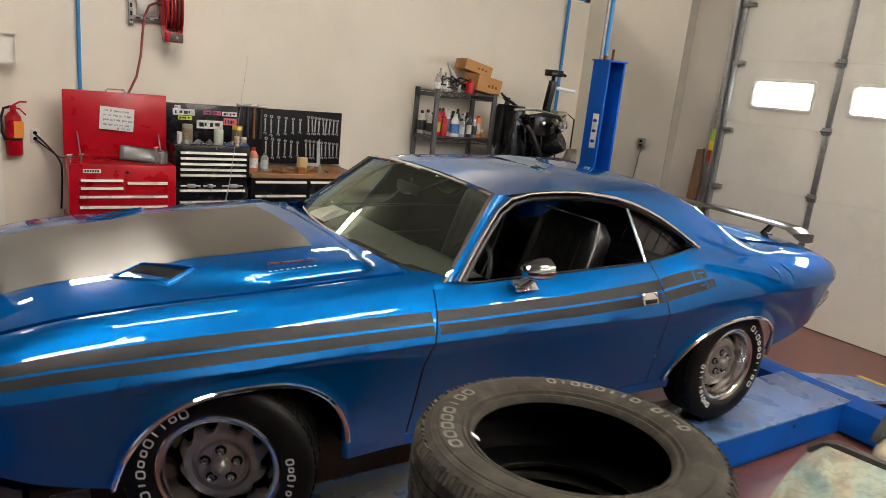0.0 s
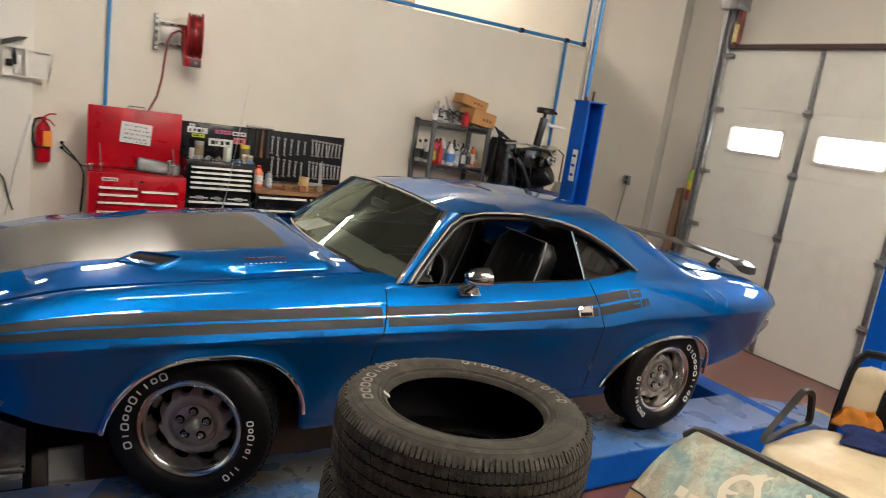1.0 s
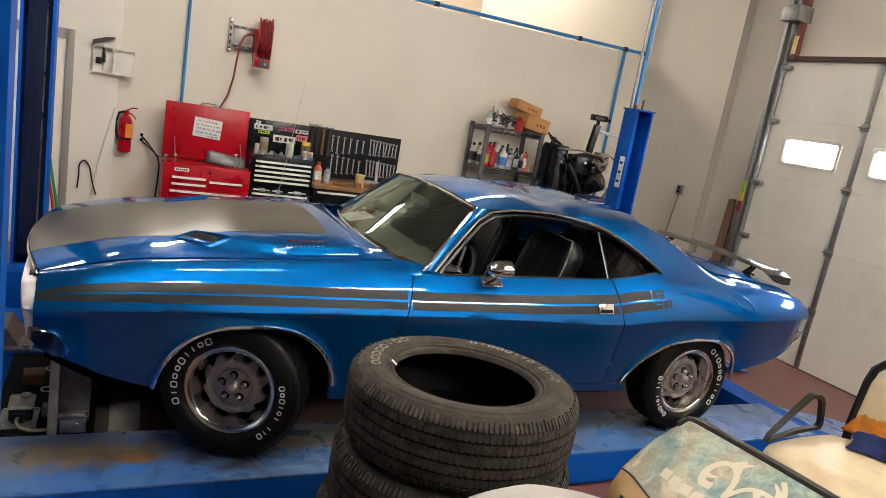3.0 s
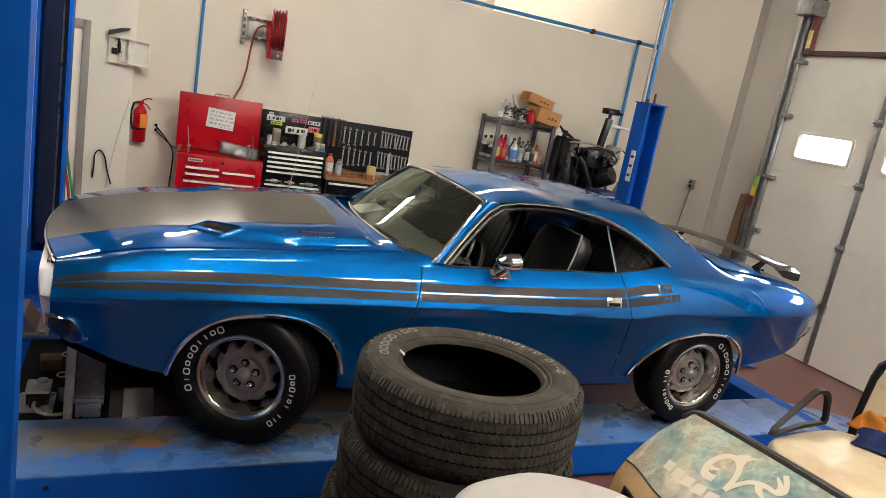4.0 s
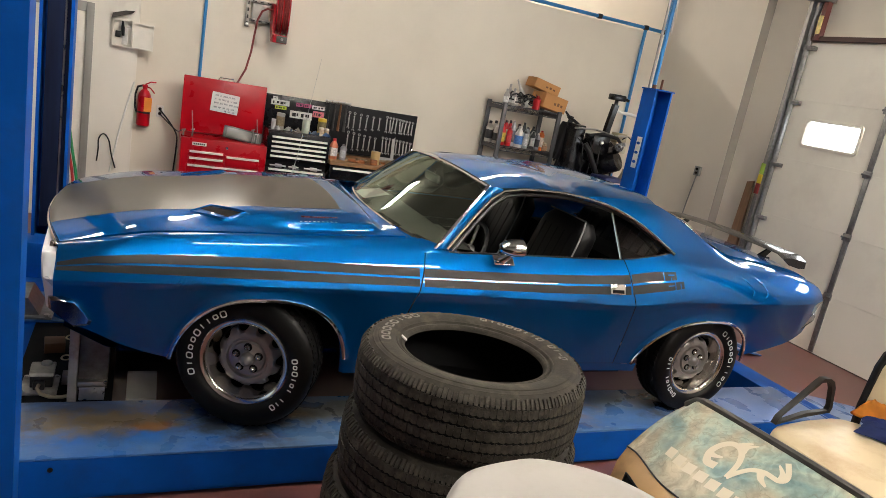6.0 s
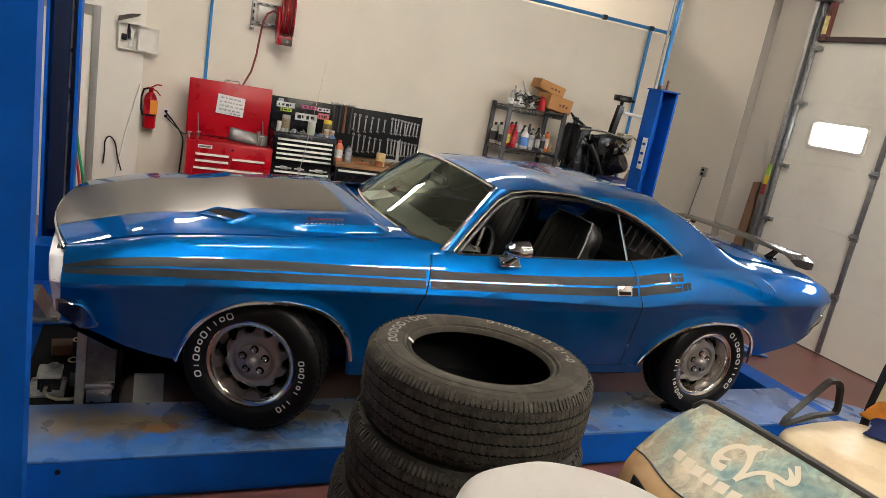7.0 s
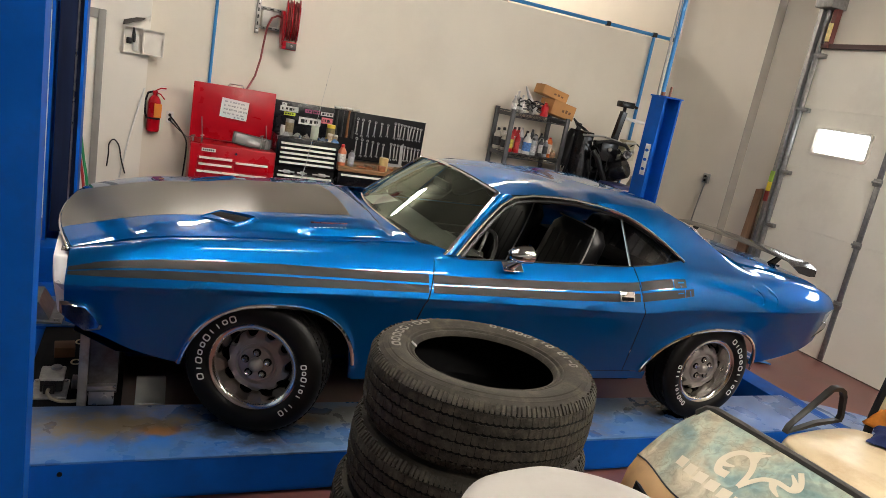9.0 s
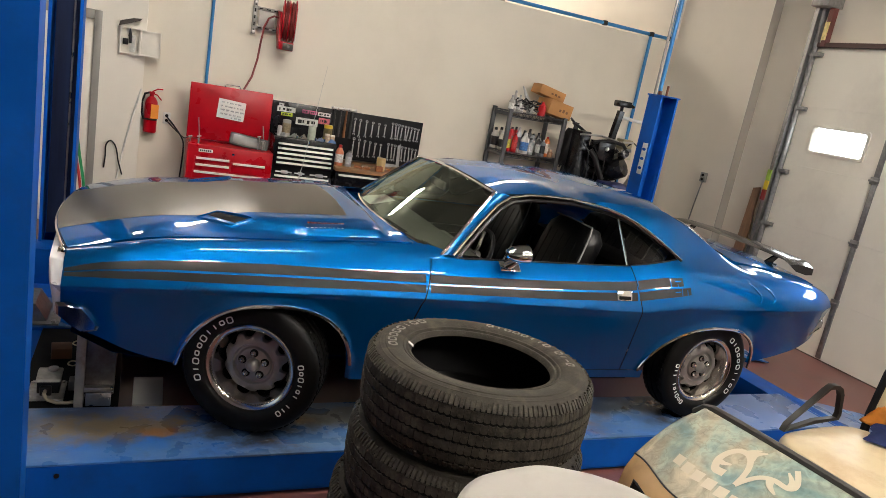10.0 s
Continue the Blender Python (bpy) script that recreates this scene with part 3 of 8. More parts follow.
rear_post = post(3.943, 1.45, 1)
post(3.943, -1.44, -1, 0.105, 0.13)
post(-1.08, 1.45, 1)
post(-0.96, -1.44, -1, 0.105, 0.13)
# added black sheet that stands for the unlit recess between the runways
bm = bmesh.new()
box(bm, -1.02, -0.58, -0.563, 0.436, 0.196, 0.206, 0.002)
part("well_plate", bm, M["dark"], lift, "added black plate for the unlit recess between the runways")
bm = bmesh.new()
box(bm, 3.836, 3.842, 1.475, 1.545, 1.50, 1.80, 0.002)
st = part("instruction_sticker", bm, M["tag_white"], rear_post, "white instruction sticker with blue emblems")
for z in (1.56, 1.65, 1.74):
    bm = bmesh.new()
    lathe(bm, [(0.0, 0.0), (0.026, 0.0), (0.026, 0.002)], 16, pose(3.8345, 1.51, z, 0, -90, 0) @ Matrix.Diagonal((0.55, 1, 1, 1)))
    part("emblem", bm, M["lift_blue"], st)

# ---- the coupe ----
CB = Vector((1.397, 0.0, RT))
car = thing("car", "metallic blue two-door muscle coupe with dark stripes on a lift", "car", Matrix.Translation(CB))


def cpart(name, bm, mat, parent=None, label="", **k):
    bmesh.ops.translate(bm, verts=bm.verts, vec=-CB)
    return part(name, bm, mat, parent or car, label, **k)


SX = [-0.88, -0.6, 0.0, 0.8, 1.5, 2.1, 2.45, 2.8, 3.2, 3.6, 3.87]
crease_z = curve_of(SX, [0.93, 0.952, 0.970, 0.972, 0.962, 0.95, 0.988, 0.996, 1.0, 1.003, 1.0])
crest_z = curve_of(SX, [0.985, 1.072, 1.118, 1.148, 1.163, 1.178, 1.20, 1.195, 1.18, 1.145, 1.075])
crest_y = curve_of(SX, [0.775, 0.81, 0.822, 0.812, 0.80, 0.80, 0.825, 0.825, 0.815, 0.79, 0.75])
crease_y = curve_of(SX, [0.865, 0.915, 0.942, 0.942, 0.940, 0.940, 0.955, 0.96, 0.955, 0.915, 0.805])
low_y = curve_of(SX, [0.80, 0.865, 0.900, 0.895, 0.892, 0.892, 0.912, 0.918, 0.893, 0.835, 0.735])
bottom_y = curve_of(SX, [0.74, 0.81, 0.85, 0.845, 0.845, 0.845, 0.862, 0.865, 0.825, 0.755, 0.68])
bottom_z = curve_of([-0.88, -0.68, -0.56, -0.37, 0.3, 2.2, 3.1, 3.5, 3.8, 3.9], [0.775, 0.70, 0.64, 0.585, 0.505, 0.505, 0.60, 0.655, 0.735, 0.79])
EX = [-0.93, -0.43, 0.12, 0.69, 0.86, 1.9, 2.4, 2.73, 3.08, 3.3, 3.6, 3.87]
edge_y = curve_of(EX, [0.69, 0.715, 0.72, 0.72, 0.72, 0.585, 0.545, 0.515, 0.60, 0.655, 0.67, 0.66])
edge_z = curve_of(EX, [1.020, 1.131, 1.165, 1.196, 1.20, 1.50, 1.485, 1.410, 1.212, 1.198, 1.163, 1.085])
edge_e = curve_of(EX, [1.5, 1.5, 1.5, 1.5, 1.5, 0.98, 0.92, 0.88, 1.0, 1.5, 1.5, 1.5])


def arch_front(x):
    u = abs((x - 0.03) / (0.396 if x < 0.03 else 0.425))
    return 0.52 + 0.384 * math.sqrt(max(0.0, 1 - u ** 2.6)) if u < 1 else -1.0


def arch_rear(x):
    u = (2.74 - x) / 0.50 if x < 2.74 else (x - 2.74) / 0.425
    return 0.50 + 0.372 * math.sqrt(max(0.0, 1 - u ** (2.1 if x < 2.74 else 2.5))) if u < 1 else -1.0


def plain_y(x, z):
    """Half-width of the outer skin without the lips of the wheel openings."""
    zc, zb = crease_z(x), crest_z(x)
    if z >= zb:
        ze = edge_z(x)
        s = min(1.0, (z - zb) / max(1e-4, ze - zb))
        f = s ** edge_e(x)
        if 1.85 < x < 3.0:
            f += (s ** 1.6 - f) * s * s * smooth(1.85, 2.1, x) * smooth(3.0, 2.8, x)
        return crest_y(x) + (edge_y(x) - crest_y(x)) * f
    if z >= zc:
        t = (z - zc) / (zb - zc)
        return crease_y(x) + (crest_y(x) - crease_y(x)) * (0.55 * t + 0.45 * t ** 2.6)
    t = min(1.0, (zc - z) / (zc - 0.50))
    y = crease_y(x) - 0.010 * smooth(0.0, 0.06, t)
    m = low_y(x) - (crease_y(x) - 0.010)
    b = bottom_y(x) - (crease_y(x) - 0.010)
    return y + m * 2.0 * t * (1 - t) + b * t * t


def side_y(x, z):
    """Half-width of the outer skin; creases soften towards the tail."""
    y = plain_y(x, z)
    r = min(0.016 * smooth(2.20, 2.62, x), edge_z(x) - z)
    if r > 0.004:
        y = (y + 0.9 * (plain_y(x, z - r / 2) + plain_y(x, z + r / 2)) + 0.6 * (plain_y(x, z - r) + plain_y(x, z + r))) / 4.0
    if z >= crease_z(x):
        return y
    for arch, cx, r in ((arch_front, 0.03, 0.40), (arch_rear, 2.72, 0.44)):
        if abs(x - cx) < r + 0.1:
            top = max(arch(x), 0.5)
            d = abs(z - top)
            y += 0.014 * math.exp(-(d / 0.035) ** 2) * smooth(r + 0.1, r, abs(x - cx))
    return y


def skin(bm, sign, xl, xr, lo, hi, nu, nv, lip=0.012, knots=None, off=0.0):
    """A patch of the side between two upright edges xl(z), xr(z) and two curves lo(x), hi(x)."""
    rows = []
    us = knots or spaced(0, 1, nu)
    for iu, u in enumerate(us):
        row = []
        x0 = xl(0.9) + (xr(0.9) - xl(0.9)) * u
        a, b = lo(x0), hi(x0)
        zs = spaced(a, b, nv)
        if a < crease_z(x0) < b:
            k = min(range(nv), key=lambda i: abs(zs[i] - crease_z(x0)))
            if 0 < k < nv - 1:
                zs[k] = crease_z(x0)
                if zs[k - 1] > zs[k] - 0.03:
                    zs[k - 1] = zs[k] - 0.005
                if zs[k + 1] < zs[k] + 0.03:
                    zs[k + 1] = zs[k] + 0.005
        for z in zs:
            x = xl(z) + (xr(z) - xl(z)) * u
            row.append(Vector((x, sign * (side_y(x, z) + off), z)))
        if lip:
            row = [row[0] + Vector((0, -sign * lip, 0.002))] + row + [row[-1] + Vector((0, -sign * lip, -0.004))]
        rows.append(row)
    if lip:
        rows = [[p + Vector((0.001, -sign * lip, 0)) for p in rows[0]]] + rows + [[p + Vector((-0.001, -sign * lip, 0)) for p in rows[-1]]]
    grid(bm, rows)
    return bm


def door_gap_front(z):
    return 0.733 + (z - 0.863) * 0.27 if z > 0.863 else 0.733 - (0.863 - z) * 0.05


def door_gap_rear(z):
    return 2.130 - max(0.0, z - 0.90) * 0.20


quarter_belt = curve_of([2.05, 2.2, 2.42], [1.176, 1.196, 1.236])
drip_z = curve_of([1.27, 1.42, 1.65, 1.95, 2.14, 2.30, 2.43], [1.473, 1.492, 1.497, 1.468, 1.412, 1.328, 1.232])
hood_x = lambda y: 0.675 + 0.17 * y * y


def side_panels(sign):
    bm = bmesh.new()
    n = 92
    skin(bm, sign, lambda z: -0.828 + 0.06 * max(0, 0.86 - z), lambda z: door_gap_front(z) - 0.003,
         lambda x: max(bottom_z(x), arch_front(x)), lambda x: edge_z(x) - 0.001, n, 40)
    cpart("front_fender", bm, M["paint"])
    bm = bmesh.new()
    skin(bm, sign, lambda z: door_gap_front(z) + 0.003, lambda z: door_gap_rear(z) - 0.003, lambda x: 0.555, lambda x: crest_z(x), 30, 28)
    d = cpart("door", bm, M["paint"])
    # black strip added to keep the gap ahead of the door in shade
    bm = bmesh.new()
    tube(bm, [(door_gap_front(z) + 0.0015, sign * (side_y(door_gap_front(z), z) - 0.0012), z) for z in spaced(0.565, 1.085, 27)], 0.0036, 6)
    cpart("door_seal", bm, M["dark"], d, "black strip added in the door gap for its shade")
    bm = bmesh.new()
    skin(bm, sign, lambda z: 0.462, lambda z: 2.30, lambda x: 0.50, lambda x: 0.552, 12, 4)
    cpart("rocker_panel", bm, M["paint"])
    bm = bmesh.new()
    low = lambda x: max(bottom_z(x), arch_rear(x))
    tail_x = lambda z: 3.835 - 0.16 * max(0, 0.98 - z) - 3.0 * max(0, z - 0.98) ** 2
    hip = curve_of([2.425, 2.75, 3.08, 3.6, 3.83], [quarter_belt(2.425), 1.208, 1.186, 1.146, 1.082])
    skin(bm, sign, lambda z: door_gap_rear(z) + 0.003, lambda z: 2.425, lambda x: low(x) if x > 2.24 else 0.555, quarter_belt, 22, 30, 0.0)
    skin(bm, sign, lambda z: 2.425, tail_x, low, hip, 84, 30, 0.0)
    skin(bm, sign, lambda z: 2.425, tail_x, hip, edge_z, 84, 14, 0.0)
    skin(bm, sign, lambda z: 1.88, lambda z: 2.425, lambda x: quarter_belt(2.425) if x > 2.424 else drip_z(x), edge_z, 22, 14, 0.0)
    bmesh.ops.remove_doubles(bm, verts=bm.verts, dist=0.0015)
    cpart("quarter_panel", bm, M["paint"])
    # chrome lips of the wheel openings
    for arch, a, b in ((arch_front, -0.361, 0.449), (arch_rear, 2.246, 3.158)):
        pts = [Vector((x, sign * (side_y(x, arch(x)) + 0.001), arch(x) - 0.002)) for x in spaced(a, b, 60)]
        bm = bmesh.new()
        tube(bm, pts, 0.0095, 8)
        cpart("wheel_lip", bm, M["chrome"], None, "chrome wheel opening trim")
    return d


near_door = side_panels(-1)
side_panels(1)

# hood with its raised middle
def hood_z(x, y):
    ay = abs(y)
    ze, ye = edge_z(x), edge_y(x)
    z = ze + 0.040 * (1 - (ay / ye) ** 2.4)
    k = smooth(0.0, 0.22, x)
    rise = smooth(0.655 + 0.020 * k, 0.50 + 0.146 * k, ay) * smooth(-0.34, 0.02, x) * smooth(0.615, 0.575, x)
    z += 0.029 * rise
    z -= 0.012 * smooth(-0.86, -0.93, x)
    return z


bm = bmesh.new()
rows = []
for y in spaced(-1, 1, 73):
    row = []
    for u in spaced(0, 1, 56):
        yy = y * 0.717
        x1 = hood_x(yy) - 0.03
        x = -0.922 + 0.19 * yy * yy + (x1 + 0.922 - 0.19 * yy * yy) * u
        row.append(Vector((x, y * (edge_y(x) - 0.008), hood_z(x, y * (edge_y(x) - 0.008)))))
    rows.append([row[0] + Vector((0.014, 0, -0.055)), row[0] + Vector((0.0, 0, -0.012))] + row + [row[-1] + Vector((0, 0, -0.02))])
rows = [[p + Vector((0, 0, -0.03)) for p in rows[0]]] + rows + [[p + Vector((0, 0, -0.03)) for p in rows[-1]]]
grid(bm, rows)
hood = cpart("hood", bm, M["paint"])
bm = bmesh.new()
rows = []
for y in spaced(-0.425, 0.385, 41):
    x1 = 0.47 - 0.10 * y * y
    rows.append([Vector((x, y, hood_z(x, y) + 0.0016)) for x in spaced(-0.9205 + 0.19 * y * y, x1, 44)])
grid(bm, rows)
cpart("blackout_panel", bm, M["matte_black"], hood, "matte black painted hood centre")
bm = bmesh.new()
tube(bm, [(-0.924 + 0.19 * y * y, y, hood_z(-0.922 + 0.19 * y * y, y) - 0.010) for y in spaced(-0.70, 0.70, 30)], 0.007, 8)
cpart("hood_lip_moulding", bm, M["chrome"], hood, "chrome moulding along the hood lip")

# scoops in the hood sides
for s in (-1, 1):
    o = [(-0.305, 0.455), (-0.20, 0.38), (-0.040, 0.535), (-0.15, 0.592)]
    cx, cy = sum(p[0] for p in o) / 4, sum(p[1] for p in o) / 4

    def rim_of(k, lift_z):
        """The scoop's rounded outline, drawn in by k."""
        pts = []
        for i in range(4):
            a, b = o[i], o[(i + 1) % 4]
            for t in spaced(0.05, 0.95, 6):
                x, y = a[0] + (b[0] - a[0]) * t, a[1] + (b[1] - a[1]) * t
                x, y = cx + (x - cx) * k, cy + (y - cy) * k
                pts.append(Vector((x, s * y, hood_z(x, y) + lift_z * (0.25 + 0.75 * smooth(-0.32, -0.05, x)))))
        return pts
    bm = bmesh.new()
    rings = [rim_of(1.18, -0.002), rim_of(1.08, 0.005), rim_of(1.0, 0.009), rim_of(0.93, 0.008), rim_of(0.89, 0.003)]
    grid(bm, [r + [r[0]] for r in rings])
    bmesh.ops.remove_doubles(bm, verts=bm.verts, dist=1e-5)
    sc = cpart("hood_scoop", bm, M["paint"], hood)
    bm = bmesh.new()
    bm.faces.new([bm.verts.new(p + Vector((0, 0, 0.002))) for p in rim_of(0.90, 0.000)])
    cpart("scoop_ramp", bm, M["paint"], sc, smooth=False)
    bm = bmesh.new()
    q = [(-0.250, 0.432), (-0.203, 0.400), (-0.058, 0.534), (-0.128, 0.570)]
    bm.faces.new([bm.verts.new((x, s * y, hood_z(x, y) + 0.0055)) for x, y in q])
    cpart("scoop_mouth", bm, M["dark"], sc, "dark air intake opening", smooth=False)
    bm = bmesh.new()
    tube(bm, rim_of(0.965, 0.0095), 0.0042, 8, closed=True)
    cpart("scoop_edge", bm, M["paint"], sc)
    bm = bmesh.new()
    for k in range(12):
        x = 0.22 + 0.0155 * k
        box(bm, x, x + 0.011, s * 0.572 - 0.004, s * 0.572 + 0.004, hood_z(x, 0.572) - 0.002, hood_z(x, 0.572) + 0.005)
    box(bm, 0.215, 0.41, s * 0.572 - 0.0015, s * 0.572 + 0.0015, hood_z(0.3, 0.572) - 0.004, hood_z(0.3, 0.572) + 0.003)
    cpart("hood_badge", bm, surface("badge_red_chrome", (0.16, 0.02, 0.02), 0.3, metal=0.3, vary=0.5, scale=60), hood, "small red and chrome badge")
    bm = bmesh.new()
    for k in range(9):
        x = 0.20 + 0.022 * k
        box(bm, x, x + 0.011 + 0.004 * (k % 2), s * 0.632 - 0.003, s * 0.632 + 0.003, hood_z(x, 0.632) - 0.003, hood_z(x, 0.632) + 0.0008)
    cpart("hood_lettering", bm, M["tag_white"], hood, smooth=False)

# cowl under the windshield
glass_x = lambda y: 0.738 + 0.225 * y * y
glass_z = lambda y: 1.176 - 0.026 * y * y
bm = bmesh.new()
rows = []
for y in spaced(-0.75, 0.75, 31):
    x = hood_x(y)
    rows.append([Vector((x - 0.06, y, hood_z(x - 0.05, min(0.7, abs(y))) - 0.020)), Vector((glass_x(y) - 0.03, y, glass_z(y) - 0.012)), Vector((glass_x(y) + 0.03, y, glass_z(y) - 0.006))])
grid(bm, rows)
cpart("cowl", bm, M["paint"])

for s in (-1, 1):
    bm = bmesh.new()
    rows = []
    for x in spaced(0.735, 1.0, 14):
        yc, zc = crest_y(x) + 0.001, crest_z(x)
        yi, zi = 0.715 + 0.045 * smooth(0.765, 0.88, x), edge_z(min(x, 0.765)) - 0.030 * smooth(0.83, 0.98, x)
        rows.append([Vector((x, s * (yc + (yi - yc) * t), zc + (zi - zc) * t ** 0.667 - 0.006 * (x - 0.735) / 0.265)) for t in spaced(0, 1, 7)])
    grid(bm, rows)
    cpart("cowl_corner", bm, M["paint"])

# windshield
def ws(u, v):
    """u across from -1 to 1, v up."""
    yb, yt = 0.790 * u, 0.600 * u
    b = Vector((glass_x(yb), yb, glass_z(yb)))
    t = Vector((1.175 + 0.10 * yt * yt, yt, 1.515 - 0.095 * yt * yt))
    p = b.lerp(t, v)
    return p + Vector((-0.02, 0, 0.030)) * (4 * v * (1 - v)) * 0.01


bm = bmesh.new()
grid(bm, [[ws(u, v) for v in spaced(0, 1, 13)] for u in spaced(-1, 1, 33)])
w = cpart("windshield", bm, M["glass"], None, "clear windshield with a slight green tint")
w.visible_shadow = False
bm = bmesh.new()
loop = [ws(u, 0) for u in spaced(-1, 1, 24)] + [ws(1, v) for v in spaced(0.06, 0.94, 10)] + [ws(u, 1) for u in spaced(1, -1, 24)] + [ws(-1, v) for v in spaced(0.94, 0.06, 10)]
tube(bm, [p + Vector((-0.004, 0, 0.004)) for p in loop], 0.0115, 8, closed=True)
cpart("windshield_trim", bm, M["chrome"], w, "chrome windshield moulding")

# pillars, drip rails and roof
DRX = [0.935, 1.02, 1.12, 1.22, 1.30, 1.42, 1.55, 1.70, 1.85, 1.95, 2.05, 2.14, 2.22, 2.30, 2.37, 2.43]
drip_y = curve_of([0.935, 1.10, 1.25, 1.35, 1.60, 1.95, 2.14, 2.30, 2.43], [0.788, 0.690, 0.618, 0.603, 0.598, 0.622, 0.666, 0.725, 0.795])
drip_zz = curve_of([0.935, 1.10, 1.22, 1.32, 1.42, 1.65, 1.95, 2.14, 2.30, 2.43], [1.163, 1.318, 1.422, 1.474, 1.490, 1.497, 1.468, 1.412, 1.328, 1.236])
for s in (-1, 1):
    bm = bmesh.new()
    rows = []
    for i, v in enumerate(spaced(0, 1, 14)):
        a = ws(s, v)
        x = 0.93 + 0.38 * v
        b = Vector((x, s * (drip_y(x) + 0.002), drip_zz(x)))
        m2 = a.lerp(b, 0.5) + Vector((0.0, s * 0.012, 0.012))
        rows.append([a + Vector((0.02, -s * 0.02, -0.01)), a, a.lerp(m2, 0.5) + Vector((0, s * 0.003, 0.003)), m2, m2.lerp(b, 0.5) + Vector((0, s * 0.003, 0.003)), b, b + Vector((0.0, -s * 0.03, -0.01))])
    grid(bm, rows)
    cpart("pillar", bm, M["paint"])
    bm = bmesh.new()
    tube(bm, [(x, s * (drip_y(x) + 0.008), drip_zz(x) + 0.002) for x in DRX], 0.0095, 8)
    cpart("drip_rail", bm, M["chrome"], None, "chrome drip moulding along the roof edge")
    bm = bmesh.new()
    tube(bm, [(x + 0.028, s * (drip_y(x) - 0.004), drip_zz(x) - 0.026) for x in DRX[:-2]], 0.011, 6)
    cpart("window_seal", bm, M["black_plastic"])

roof_edge = curve_of([1.17, 1.30, 1.42, 1.52, 1.62, 1.72, 1.80], [1.481, 1.487, 1.4945, 1.499, 1.502, drip_zz(1.72) + 0.006, drip_zz(1.80) + 0.006])
roof_mid = curve_of([1.17, 1.30, 1.42, 1.52, 1.62, 1.72, 1.80], [1.519, 1.533, 1.545, 1.5535, 1.5595, drip_zz(1.72) + 0.066, drip_zz(1.80) + 0.066])


def roof_at(xx, y):
    """A point of the roof skin, y from -1 to 1 across it."""
    ay = abs(y)
    k = smooth(1.72, 2.0, xx)
    f = smooth(1.40, 1.20, xx)
    ye = (drip_y(xx) - 0.004) * (1 - k) + edge_y(xx) * k
    ze = (drip_zz(xx) + 0.006) * (1 - k) + edge_z(xx) * k
    crown = 0.046 * smooth(1.15, 1.6, xx) * smooth(2.75, 2.2, xx) + 0.014
    if xx < 1.72:
        ye += (0.606 - ye) * f
        ze = roof_edge(xx)
        crown = roof_mid(xx) - ze
    return Vector((xx, y * ye, ze + crown * (1 - ay ** (2.6 + 1.6 * k - 0.4 * smooth(1.75, 1.2, xx)))))


bm = bmesh.new()
rows = []
for x in spaced(0, 1, 48):
    row = []
    for y in spaced(-1, 1, 37):
        ay = abs(y)
        x0 = 1.180 + 0.10 * (0.600 * y) ** 2
        xx = x0 + (2.48 - 0.06 * ay * ay - x0) * x
        row.append(roof_at(xx, y))
    rows.append(row)
grid(bm, rows)
cpart("roof", bm, M["paint"])
# rear window and rear deck
bm = bmesh.new()
rows = []
for u in spaced(-1, 1, 21):
    row = []
    for v in spaced(0, 1, 12):
        x = 2.47 + (3.01 - 2.47) * v
        row.append(Vector((x - 0.05 * u * u * (1 - v), u * edge_y(x), edge_z(x) - 0.030 + 0.012 * (1 - u * u) * (1 - v))))
    rows.append(row)
grid(bm, rows)
cpart("rear_window", bm, M["glass_dark"], None, "dark rear window")
for s in (-1, 1):
    bm = bmesh.new()
    tube(bm, [(x, s * (edge_y(x) - 0.028), edge_z(x) - 0.018) for x in spaced(2.47, 3.0, 16)], 0.006, 6)
    cpart("rear_window_trim", bm, M["chrome"])
bm = bmesh.new()
rows = []
for u in spaced(-1, 1, 31):
    row = []
    for v in spaced(0, 1, 24):
        x = 2.985 + (3.79 - 2.985) * v
        row.append(Vector((x, u * (edge_y(x) + 0.003), edge_z(x) + 0.004 + 0.030 * (1 - abs(u) ** 3))))
    rows.append(row + [row[-1] + Vector((0.03, 0, -0.06))])
rows = [[p + Vector((0, -0.006, -0.07)) for p in rows[0]]] + rows + [[p + Vector((0, 0.006, -0.07)) for p in rows[-1]]]
grid(bm, rows)
cpart("trunk_lid", bm, M["paint"])

# nose: surround, recessed grille, headlights
def outline(x, sc, n=22):
    half = [(edge_y(x) * t, hood_z(x, edge_y(x) * t)) for t in spaced(0, 0.98, 9)]
    half += [(side_y(x, z), z) for z in spaced(edge_z(x), bottom_z(x) + 0.03, n)]
    pts = [(-y, z) for y, z in half[::-1]] + half[1:]
    cz = 0.93
    return [(y * sc, cz + (min(z, 1.015) - cz) * sc) for y, z in pts]


nose_x = lambda y: -0.030 * (1 - min(1.0, abs(y) / 0.86) ** 2)
bm = bmesh.new()
rings = []
lean = lambda z: 0.45 + 0.55 * smooth(0.76, 1.02, z)
for sc, dx in ((0.985, 0.004), (0.980, -0.022), (0.968, -0.042), (0.945, -0.050), (0.89, -0.048), (0.87, -0.02)):
    rings.append([Vector((-0.828 + dx * lean(z) + nose_x(y), y, z)) for y, z in outline(-0.828, sc)])
grid(bm, rings)
sur = cpart("grille_surround", bm, surface("argent_plating", (0.88, 0.87, 0.90), 0.3, metal=0.35, vary=0.04), None, "bright grille surround at the nose")
bm = bmesh.new()
rings = [[Vector((-0.828 + dx, y, z)) for y, z in outline(-0.828, sc)] for sc, dx in ((0.87, -0.021), (0.84, 0.06))]
grid(bm, rings)
cpart("grille_recess", bm, M["dark"], sur)
bm = bmesh.new()
